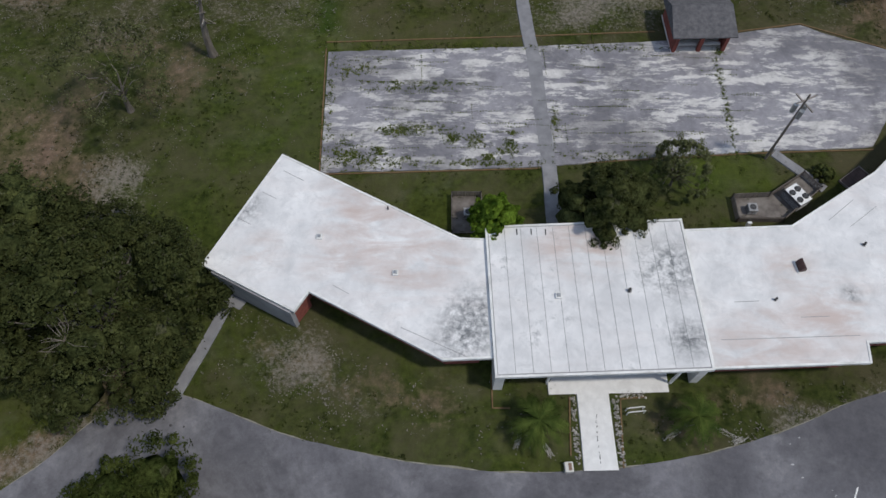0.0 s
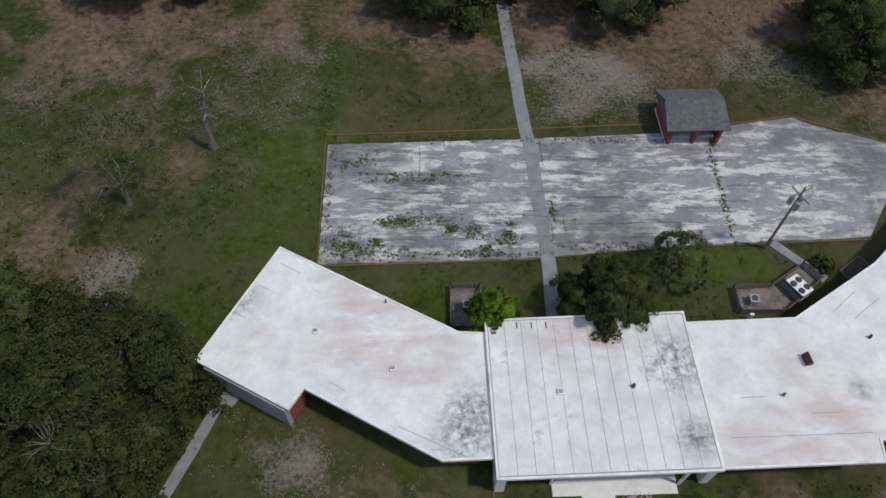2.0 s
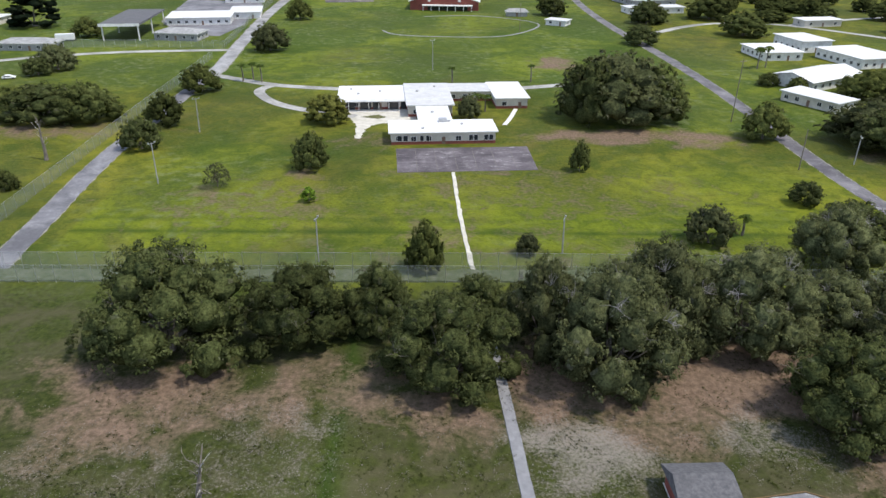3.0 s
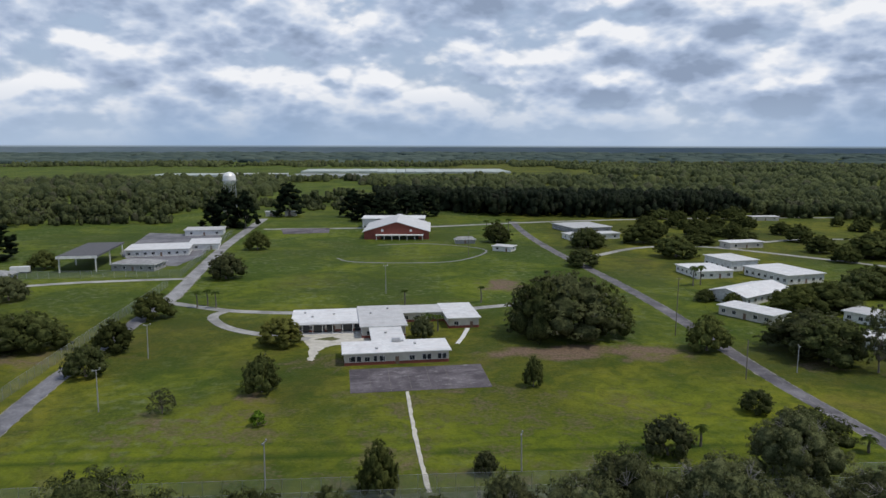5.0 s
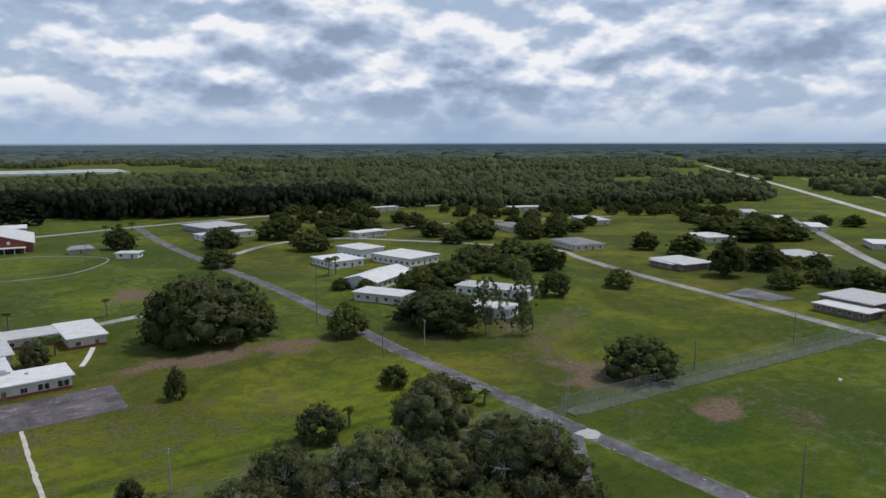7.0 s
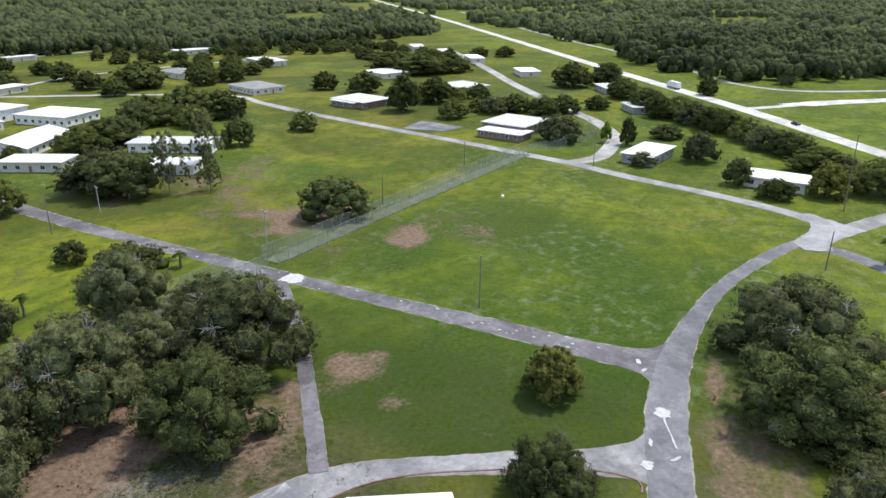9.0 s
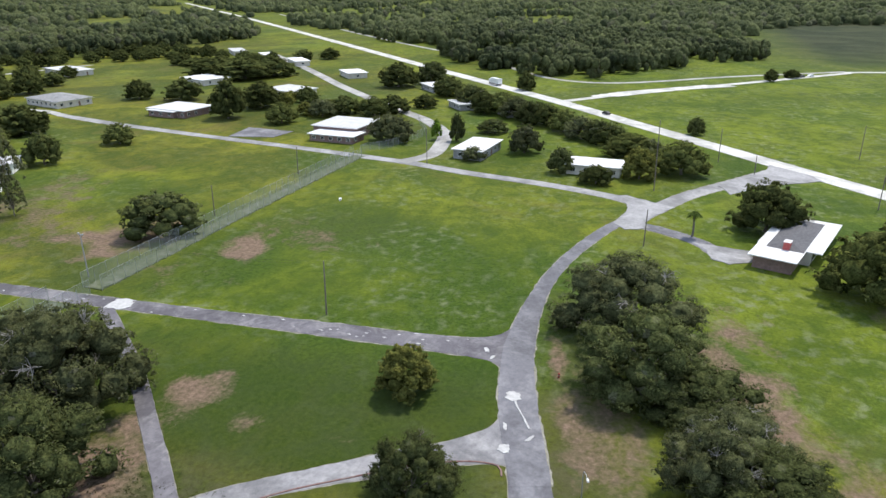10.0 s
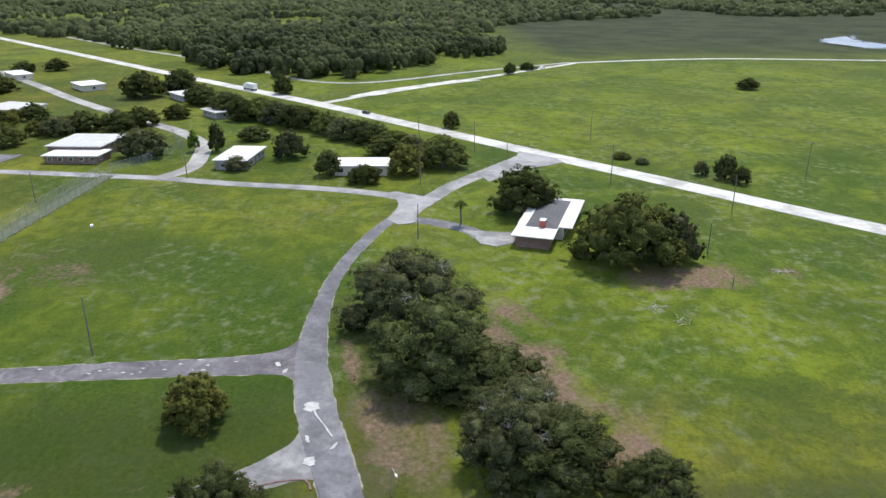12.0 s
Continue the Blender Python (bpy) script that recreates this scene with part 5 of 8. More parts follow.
for k, (x, y, h, r) in enumerate([(69.5, 83.0, 15.5, 11.5), (73.5, 94.5, 12.0, 8.5), (53.0, 72.0, 13.0, 9.0), (61.0, 94.0, 10.5, 7.5), (71.0, 113.5, 13.6, 8.2), (118.8, 5.1, 14.4, 12.5), (98.9, 1.3, 13.7, 10.8), (95.4, -6.2, 7.1, 9.0), (87.0, -10.9, 6.4, 7.8), (76.8, -14.0, 7.3, 9.4), (71.9, -25.5, 5.5, 4.8), (77.6, -7.7, 10.1, 6.6)]):
    plant('near%d' % (1, 1, 0, 1, 1, 1, 2, 0, 1, 2, 0, 1)[k], x, y, h, r, "large spreading live oak beside the road", group="eastrow trees")
for k, (x, y, h, r) in enumerate([(136.8, 118.2, 10.4, 9.5), (184.0, -23.4, 12.8, 9.4), (147.8, -41.8, 15.8, 11.9), (149.0, -52.3, 11.6, 6.3), (82.8, 128.4, 7.6, 7.4), (182.6, 201.5, 11.0, 6.4), (216.3, 200.1, 8.0, 6.2), (54.1, 215.1, 20.0, 17.6), (45.2, 210.4, 19.1, 10.1), (66.2, 213.3, 16.6, 8.6), (91.2, 194.5, 10.8, 6.3), (119.7, 189.1, 12.9, 13.6), (92.6, 339.1, 9.1, 8.3), (157.2, 243.3, 10.4, 12.1), (146.0, 243.0, 9.3, 9.3)]):
    plant('mid%d' % ((k * 7 + 1) % 4), x, y, h, r, "broad dark green oak on grass", group="mid trees")
plant('olive', 88.0, 36.1, 8.1, 4.3, "yellowish olive-green tree on grass")
for k, (x, y, h, r) in enumerate([(-79.4, 181.8, 8.5, 5.3), (-80.5, 204.1, 9.6, 6.0), (-82.8, 244.0, 9.4, 6.9), (-74.8, 316.7, 11.9, 8.6), (-117.2, 207.8, 10.8, 12.0), (-104.6, 206.9, 11.5, 9.3), (-129.5, 211.6, 9.0, 8.7), (-147.5, 276.3, 10.0, 7.5), (-150.4, 267.0, 6.8, 5.4), (-31.9, 167.5, 9.6, 4.8), (-77.7, 406.4, 10.8, 7.3), (63.7, 428.8, 11.8, 6.7), (111.3, 400.3, 11.8, 8.8), (34.6, 166.8, 8.1, 2.5), (-2.4, 113.8, 10.1, 3.5), (16.7, 120.6, 4.5, 2.3), (81.1, 146.4, 5.5, 3.5), (-98.5, 151.5, 4.7, 2.6), (-167.5, 347.3, 9.2, 7.1), (8.6, 213.2, 7.3, 3.8)]):
    plant('mid%d' % ((k * 7 + 1) % 4), x, y, h, r, "rounded green tree standing on grass", group="mid2 trees")
plant('hazy', -51.6, 154.6, 5.7, 3.0, "thin-leaved tree with a see-through crown")
plant('olive', -33.8, 207.9, 8.2, 6.4, "thin-leaved tree with a see-through crown")
plant('bright', -28.9, 145.9, 3.5, 1.7, "small fresh green tree on grass")
plant('mid2', 53.0, 126.4, 8.0, 4.8, "thin-leaved tree with a see-through crown")
for k, (x, y, h, r) in enumerate([(113.7, 404.9, 11.4, 8.6), (151.7, 418.8, 13.2, 11.3), (150.7, 365.9, 11.7, 10.1), (63.4, 429.5, 12.5, 7.5), (251.3, 420.1, 11.1, 7.8), (236.9, 375.2, 10.0, 7.8), (259.5, 358.4, 14.2, 10.5), (230.9, 344.0, 8.7, 6.6), (288.2, 340.5, 12.7, 7.7), (184.5, 414.3, 6.5, 9.1), (212.9, 429.1, 11.1, 5.4), (270.3, 546.7, 11.1, 8.8), (301.0, 332.9, 11.7, 7.0)]):
    plant('mid%d' % ((k * 7 + 1) % 4) if math.hypot(x, y) < 330 else "far", x, y, h, r * 1.12, "dark rounded tree on the camp lawn", group="farn trees")
plant('pine', -207.5, 376.2, 20.7, 13.0, "tall dark evergreen with a ragged top")
plant('pine', -106.5, 512.7, 27.0, 9.5, "tall dark evergreen with a ragged top")
plant('pine', -119.6, 514.7, 28.5, 11.0, "tall dark evergreen with a ragged top")
plant('pine', -131.0, 519.0, 20.0, 9.0, "tall dark evergreen with a ragged top")
plant('pine', 26.0, 592.0, 22.0, 13.0, "tall dark evergreen with a ragged top")
plant('pine', -34.0, 588.0, 23.0, 11.0, "tall dark evergreen with a ragged top")
plant('pine', -87.8, 596.0, 28.4, 13.5, "tall dark evergreen with a ragged top")
plant('pine', -20.8, 555.2, 21.5, 13.0, "tall dark evergreen with a ragged top")
plant('pine', 9.4, 558.6, 23.6, 14.0, "tall dark evergreen with a ragged top")
plant('pine', -8.0, 565.1, 18.9, 13.1, "tall dark evergreen with a ragged top")
for k, (x, y, h, r) in enumerate([(305.7, 265.0, 10.0, 6.6), (309.6, 240.2, 11.4, 8.3), (273.6, 190.2, 18.1, 7.2), (301.9, 191.0, 12.6, 8.9), (281.4, 335.8, 12.1, 8.0), (303.3, 334.2, 15.0, 5.8), (254.6, 356.3, 13.9, 13.2), (252.4, 103.9, 10.6, 7.8), (259.7, 79.4, 10.8, 2.6), (326.1, 115.6, 6.6, 5.4), (338.2, 78.5, 7.2, 6.7), (248.6, 50.9, 10.3, 5.6), (224.8, 34.1, 8.4, 3.9), (215.3, 21.7, 5.9, 5.0), (234.3, -3.0, 10.9, 7.8), (232.6, 65.6, 4.8, 4.2), (279.1, 70.1, 5.5, 5.6), (367.6, 116.0, 9.6, 6.6), (386.9, 152.7, 13.8, 10.3), (415.1, 140.0, 11.0, 6.8), (398.8, 80.4, 10.2, 4.3)]):
    plant('mid%d' % ((k * 7 + 1) % 4) if math.hypot(x, y) < 330 else "far", x, y, h, r * 1.12, "leafy garden tree by a house", group="easth trees")
for x, y, h, r in ((310, 182, 6.5, 4.5), (300, 153, 6.0, 5.0), (291, 161, 6.0, 4.0), (322, 186, 5.5, 3.6)):
    plant('olive', x, y, h, r, "light green young tree on a lawn", group="young trees")
plant('olive', 224.7, 9.5, 9.7, 5.5, "yellowish olive-green tree on grass")
for k, (x, y, h, r) in enumerate([(463.3, 292.8, 7.2, 11.7), (395.6, 280.9, 11.8, 16.5), (389.1, 255.1, 12.4, 16.0), (408.7, 246.1, 12.1, 12.8), (439.8, 326.3, 6.0, 10.3), (323.7, 177.5, 7.9, 5.2), (270.9, 161.9, 9.0, 6.2), (289.5, 151.9, 8.2, 5.7), (300.6, 145.7, 8.3, 6.6), (299.8, 131.0, 8.6, 7.2), (309.7, 125.2, 8.3, 6.6), (395.7, 80.8, 10.1, 4.3), (362.7, 115.6, 10.3, 7.3), (300.2, -8.0, 7.2, 3.6), (402.6, -178.9, 6.6, 5.7), (220.7, -85.7, 4.8, 2.2), (215.8, -91.4, 8.1, 3.2), (210.2, -94.1, 5.8, 2.8), (243.6, -66.0, 2.5, 3.0), (235.9, -70.8, 2.3, 2.3), (475.6, -52.9, 7.6, 3.7), (496.4, -66.8, 5.3, 4.6)]):
    plant('mid%d' % ((k * 7 + 1) % 4) if math.hypot(x, y) < 330 else "far", x, y, h, r * 1.12, "rounded green tree along the lane", group="easth2 trees")
for k, (x, y, h, r) in enumerate([(335.0, 94.5, 9.7, 5.8), (320.8, 84.6, 9.3, 5.5), (320.6, 77.0, 9.3, 5.5), (311.3, 67.6, 9.0, 5.4), (303.6, 58.9, 8.8, 5.3), (298.6, 51.0, 8.7, 5.2), (289.2, 42.7, 8.5, 5.0), (278.3, 34.6, 8.2, 4.9), (273.1, 27.6, 8.0, 4.8), (269.9, 21.9, 7.9, 4.7), (255.6, 13.8, 7.1, 7.2), (258.6, 9.8, 5.5, 5.2), (405.0, 138.9, 11.6, 6.3)]):
    plant('mid%d' % ((k * 7 + 1) % 4), x, y, h * 1.1, r * 1.4, "dense tree in a tall hedgerow", group="hedge trees")
plant('bright', 259.6, 87.6, 8.0, 2.2, "slim fresh green tree by the lodge")
for k, (x, y, h, r) in enumerate([(183.8, 262.6, 10.8, 7.6), (197.0, 260.2, 8.9, 9.1), (197.4, 243.4, 9.0, 6.7), (220.4, 246.7, 10.9, 7.1), (120.0, 181.7, 12.7, 9.1), (200.8, 276.9, 9.9, 9.6), (215.6, 269.6, 12.5, 10.9), (217.1, 250.7, 12.1, 9.1), (162.6, 244.0, 9.6, 8.3), (119.5, 259.0, 5.0, 3.6), (126.0, 250.5, 5.2, 3.4)]):
    plant('mid%d' % ((k * 7 + 1) % 4) if math.hypot(x, y) < 330 else "far", x, y, h, r * 1.12, "tree in a shady grove by a hall", group="eastm trees")
plant('close1', -19.2, 1.5, 9.4, 9.6, "broad live oak on the drive island", turn=232)
plant('close0', -29.6, 22.8, 11.5, 10.4, "huge dark live oak beside the long building")
plant('near2', -41.5, 29.0, 10.0, 8.5, "dark live oak beside the long building")
plant('near2', 66.0, 27.0, 9.0, 6.0, "dark oak on the grass island")
plant('oval', 15.9, 33.4, 8.6, 4.7, "round dark tree leaning over the flat roof")
plant('hazy', 23.6, 38.4, 7.2, 3.0, "slender thin-leaved tree behind the building")
plant('bright', 5.5, 32.3, 6.8, 2.6, "small bright green tree by the eaves")
plant('sparse', -32.6, 47.5, 11.0, 5.6, "sparse half-dead tree with a bare trunk")
plant('shrub', 39.3, 39.6, 1.6, 1.1, "low green shrub by the wall", "shrub", name="shrub")


def palm(x, y, h, r, fronds, droop, label, seed, dead=0):
    """A palm: ringed trunk and arching fronds, each with two rows of leaflets."""
    rng = np.random.RandomState(seed)
    ob = base("palm_tree", pose(x, y, 0, 0, 0, rng.rand() * 360), label, "palm tree")
    verts, faces = [], []
    steps = 7
    tube(verts, faces, [(0.1 * math.sin(k * 0.7), 0, h * k / steps - 0.1) for k in range(steps + 1)],
         [(0.20 + 0.03 * (k % 2)) * (1.3 - 0.4 * k / steps) for k in range(steps + 1)], 8)
    mesh_object("trunk", verts, faces, M_BARK, ob)
    for f in range(fronds + dead):
        a = 2 * math.pi * f / fronds + rng.rand() * 0.5
        rise = 1.0 - 1.3 * rng.rand() if f < fronds else -0.2
        pts, quads = [], []
        spine = []
        for k in range(9):
            t = k / 8
            out = r * t
            z = h + r * (rise * t - droop * (1 + rise) * t * t * 0.8)
            spine.append(Vector((out * math.cos(a), out * math.sin(a), max(z, 0.15))))
        side = Vector((-math.sin(a), math.cos(a), 0))
        for k in range(8):
            p, q = spine[k], spine[k + 1]
            for j in range(3):
                t = j / 3
                c = p.lerp(q, t)
                w = (0.19 if r > 2.5 else 0.34) * r * math.sin(math.pi * min(1, 0.12 + 0.88 * (k + t) / 8)) * (0.8 + 0.4 * rng.rand())
                fwd = (q - p).normalized() * 0.052 * r
                for s in (-1, 1):
                    tip = c + side * s * w + fwd * 3.5 - Vector((0, 0, 0.35 * w))
                    quads += [tuple(c - fwd * 0.5), tuple(c + fwd * 0.5), tuple(tip + fwd * 0.2), tuple(tip - fwd * 0.2)]
        me = quad_mesh("frond", np.array(quads), L_PALM)
        o = new("frond", me)
        o.parent = ob
    return ob


palm(8.5, 13.9, 2.8, 2.7, 15, 0.75, "bushy green palm in the front bed", 5, 1)
palm(21.5, 14.2, 3.0, 2.6, 12, 0.85, "thin palm with fallen fronds in the front bed", 6, 2)
for x, y, h, r in ((174, -6, 6.0, 2.0), (50.8 * 1.2, 107.8 * 1.2 + 0.5, 4.2, 1.6), (92.5, 124.8, 3.2, 1.7), (-69, 262, 6, 1.8), (-72, 259, 6, 1.8), (-65, 258, 6.2, 1.8), (4, 258, 6, 1.6), (33, 262, 6, 1.6),
                   (11, 219, 6, 2.6), (14, 221, 5, 2.6), (127, 288, 8, 2.4), (131, 290, 8, 2.4), (62, 470, 9, 2.4), (70, 474, 9, 2.4), (78, 478, 9, 2.4)):
    palm(x, y, h, r, 18, 0.7, "cabbage palm with a rounded head on grass", int(abs(x) * 7 + abs(y)))


def snag(x, y, h, seed, lean, label):
    """A dead standing trunk with broken, bleached limbs."""
    rng = np.random.RandomState(seed)
    ob = base("dead_tree", pose(x, y, 0, 0, 0, rng.rand() * 360), label, "dead tree")
    verts, faces = [], []
    pts = [Vector((lean * t * t + 0.12 * math.sin(5 * t), 0.1 * math.sin(7 * t), h * t - 0.1)) for t in (0, 0.15, 0.35, 0.55, 0.75, 0.9, 1.0)]
    tube(verts, faces, pts, [0.55, 0.42, 0.36, 0.30, 0.2, 0.13, 0.06], 8)
    mesh_object("trunk", verts, faces, M_BARK, ob)
    for k in range(12):
        verts, faces = [], []
        s = pts[2 + k % 4].lerp(pts[3 + k % 4], rng.rand())
        a = rng.rand() * 6.28
        d = Vector((math.cos(a), math.sin(a), 0.35 + 0.5 * rng.rand())) * (0.4 + 0.9 * rng.rand())
        curl = Vector(rng.normal(size=3)) * 0.35
        tube(verts, faces, [s, s + d * 0.5 + Vector((0, 0, 0.2)) + curl * 0.3, s + d + Vector((0.1, 0.1, 0.45)) + curl, s + d * 1.3 + Vector((0.3, 0, 0.75)), s + d * 1.4 + Vector((0.3, 0, 1.1)) - curl],
             [0.09, 0.075, 0.06, 0.04, 0.012], 5)
        mesh_object("limb", verts, faces, M_DEADWOOD if k % 3 == 0 else M_BARK, ob)
    return ob


snag(-25.0, 55.4, 9.0, 3, -0.8, "dead grey tree with bleached broken limbs")
snag(-100, 172, 10, 4, 0.5, "dead bleached tree beside the west fence")

# loose trees over the estate lawns
rng = random.Random(77)
spots = []
for _ in range(4000):
    x, y = rng.uniform(170, 520), rng.uniform(180, 590)
    if y < 430 - (x - 170) * 0.55 or len(spots) > 105:
        continue
    clear = all(math.dist((x, y), q[:2]) > 9 for q in spots)
    for line in ([(248, 235), (255, 262), (262, 286), (256, 310), (225, 355), (185, 400)], [(296, 105), (314, 123), (375, 181), (442, 239), (526, 315)], [(190, 400), (260, 430), (340, 420), (420, 400)]):
        for a, b in zip(line, line[1:]):
            u, v = Vector(b) - Vector(a), Vector((x, y)) - Vector(a)
            t = min(1, max(0, u.dot(v) / u.dot(u)))
            clear = clear and (v - u * t).length > 9
    for hx, hy in ((277, 217), (281, 292), (376, 378), (343, 198), (367, 268), (300, 375), (420, 196), (470, 262), (520, 345), (500, 305), (203, 400), (294, 545), (400, 478)):
        clear = clear and math.dist((x, y), (hx, hy)) > 20
    if clear and noise.noise(Vector((x * 0.012, y * 0.012, 9.0))) > -0.1:
        spots.append((x, y, rng.uniform(6, 9.5), rng.uniform(4.5, 8)))
for x, y, h, r in spots:
    plant("far", x, y, h, r, "rounded green tree on the estate lawn", group="estate trees")

# woods: many uneven canopies joined, thinner detail with distance


def dome_template(sides, seed, rings):
    """A rounded crown, open below: rings of points and a top."""
    rng = np.random.RandomState(seed)
    v = []
    for j, (rad, z) in enumerate(rings):
        v += [(rad * math.cos(2 * math.pi * (k + 0.5 * j) / sides), rad * math.sin(2 * math.pi * (k + 0.5 * j) / sides), z) for k in range(sides)]
    f = []
    for j in range(len(rings) - 1):
        for k in range(sides):
            n, a, b = (k + 1) % sides, j * sides, (j + 1) * sides
            f += [(a + k, a + n, b + k), (a + n, b + n, b + k)] if j % 2 == 0 else [(a + k, a + n, b + n), (a + k, b + n, b + k)]
    top = len(rings) * sides
    f += [(top - sides + k, top - sides + (k + 1) % sides, top) for k in range(sides)]
    return np.array(v + [(0, 0, 1.0)]) * (0.80 + 0.40 * rng.rand(len(v) + 1, 1)), np.array(f)


CROWN_RINGS = ((0.55, -0.9), (1.0, -0.15), (0.72, 0.62))
FAR_RINGS = ((0.9, -0.7), (0.86, 0.42))


def woods(name, spots, sides, material, label, lumps=1, seed=1, rings=FAR_RINGS):
    """spots: rows of x, y, height, radius."""
    rng = np.random.RandomState(seed)
    temps = [dome_template(sides, s, rings) for s in range(8)]
    V, F, off = [], [], 0
    for x, y, h, r in spots:
        for j in range(lumps):
            v, f = temps[rng.randint(8)]
            a = rng.rand() * 6.28
            c, s = math.cos(a), math.sin(a)
            k = 1.0 if lumps == 1 else 0.38 + 0.30 * rng.rand()
            dx, dy = (0, 0) if lumps == 1 else rng.normal(size=2) * r * 0.55
            rr = r * k
            top = h * (0.8 + 0.25 * rng.rand()) if lumps == 1 else h * (1.05 - 0.72 * rng.rand() ** 1.7)
            hz = min(top * 0.5, max(rr * 0.95, 1.5))
            w = np.empty_like(v)
            w[:, 0] = (v[:, 0] * c - v[:, 1] * s) * rr + x + dx
            w[:, 1] = (v[:, 0] * s + v[:, 1] * c) * rr + y + dy
            w[:, 2] = np.maximum(v[:, 2] * hz * np.where(v[:, 2] < -0.3, 1.3, 1.0) + top - hz, 0.0)
            V.append(w)
            F.append(f + off)
            off += len(v)
    V, F = np.concatenate(V), np.concatenate(F)
    me = bpy.data.meshes.new(name)
    me.vertices.add(len(V))
    me.vertices.foreach_set("co", V.astype(np.float32).ravel())
    me.loops.add(F.size)
    me.loops.foreach_set("vertex_index", F.astype(np.int32).ravel())
    me.polygons.add(len(F))
    me.polygons.foreach_set("loop_start", np.arange(0, F.size, 3, dtype=np.int32))
    me.materials.append(material)
    me.update(calc_edges=True)
    me.shade_smooth()
    return tagged(new(name, me), label, "woods", kind="stuff")


def is_wooded(x, y):
    """Where the far country is wooded."""
    if math.hypot(x, y - 100) < 250:
        return False
    if y > x * 0.92 + 620 - 0.0 and x > -1200 and 1230 < y < 1900 and x < 420:
        return False
    edge = float(np.interp(x, [-900, -280, -200, -110, -45, 95, 200, 300, 376, 420, 460, 535, 600, 720, 760], [420, 525, 540, 555, 590, 585, 600, 582, 522, 474, 436, 432, 424, 412, 412]))
    if x < 740:
        if y > edge:
            road_y = x * 0.94 - 290 if x > 350 else -1e9
            return y > road_y + 60 and not (-140 < x < 30 and 780 < y < 900) and not (-118 < x < -94 and y < 700)
    # east of the highway
    line = float(np.interp(x, [440, 470, 500, 590, 720, 900], [60, 120, 150, 205, 330, 520]))
    low = float(np.interp(x, [440, 470, 520, 600, 800, 1000, 1200, 1500], [52, 45, 5, -60, -60, -120, -400, -700]))
    if x > 455 and low < y < line - 4:
        return True
    if x > 720 and y > line + 60:
        return not (abs(y - (x * 0.96 - 300)) < 40)
    return x > 1150 and y < low


def scatter(r0, r1, step, seed):
    rng = np.random.RandomState(seed)
    n = int(math.pi * (r1 * r1 - r0 * r0) * 0.56 / (step * step))
    out = []
    for _ in range(n):
        rr = math.sqrt(r0 * r0 + (r1 * r1 - r0 * r0) * rng.rand())
        az = radians(-140 + 195 * rng.rand())          # measured from +y, negative to the right
        x, y = -rr * math.sin(az), rr * math.cos(az)
        if is_wooded(x, y):
            gap = noise.noise(Vector((x * 0.006, y * 0.006, 3.0)))
            if gap > (-0.30 if rr < 1000 and x > 0 else -0.12):
                out.append((x, y, rng.rand(), gap))
    return out


near_woods = [(x, y, (8.5 + 5 * q + 4 * max(g, 0)) * (0.5 if x < 0 and q < 0.8 else 1.0), (3.6 + 2.6 * q) * (0.75 if x < 0 else 1.0)) for x, y, q, g in scatter(250, 800, 9.5, 41)]
woods("woods", near_woods, 6, L_WOODS, "mixed green woodland with rounded crowns", 7, 5, CROWN_RINGS)
woods("woods", [(x, y, 9 + 6 * q, 7.5 + 6 * q) for x, y, q, g in scatter(800, 2300, 19, 42)], 5, L_WOODS, "distant unbroken woodland", 2, 6)
woods("woods", [(x, y, 10 + 6 * q, 26 + 22 * q) for x, y, q, g in scatter(2300, 4850, 62, 43)], 6, L_WOODS_HAZED, "far woodland at the horizon, haze painted in as blue-green", 1, 7)
# the tall dark pine stand behind the camp
rng = np.random.RandomState(91)
stand = []
for _ in range(900):
    x = -15 + 310 * rng.rand()
    y = float(np.interp(x, [-15, 40, 72, 127, 183, 246, 300], [640, 640, 592, 580, 568, 573, 580])) + 75 * rng.rand()
    stand.append((x, y, 15 + 6 * rng.rand(), 4.0 + 2.0 * rng.rand()))
woods("pine_stand", stand, 6, L_STAND, "tall dark pine stand behind the camp", 5, 8, CROWN_RINGS)

# added ring standing in for the last woods at the horizon, haze in its colour
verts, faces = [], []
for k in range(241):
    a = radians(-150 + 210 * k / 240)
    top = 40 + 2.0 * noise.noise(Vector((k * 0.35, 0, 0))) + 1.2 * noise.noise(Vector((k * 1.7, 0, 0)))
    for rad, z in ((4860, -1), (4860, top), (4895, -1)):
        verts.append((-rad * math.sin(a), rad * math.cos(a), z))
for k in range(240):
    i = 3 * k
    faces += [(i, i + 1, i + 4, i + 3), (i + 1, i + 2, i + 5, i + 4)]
tagged(mesh_object("backdrop", verts, faces, L_HORIZON_HAZE), "backdrop ring along the horizon, painted as hazy blue-green woods", "backdrop", kind="structure")

for x, y, h, r in ((127.6, 171.7, 18.5, 5.3), (150.1, 181.8, 19.5, 5.1), (136.5, 165.0, 11.0, 3.4)):
    plant("hazy", x, y, h, r, "tall thin tree with a grey-green crown", group="thin trees")

# ---------------------------------------------------------------- the long building below


def inset(outline, d):
    """The outline (counter-clockwise) moved inwards by d."""
    n, out = len(outline), []
    for i in range(n):
        p, a, b = (Vector(outline[k]) for k in (i, i - 1, (i + 1) % n))
        e1, e2 = (p - a).normalized(), (b - p).normalized()
        n1, n2 = Vector((-e1.y, e1.x)), Vector((-e2.y, e2.x))
        k = (n1 + n2)
        q = p + k * (d / max(0.3, 1 + n1.dot(n2)))
        out.append((q.x, q.y))
    return out


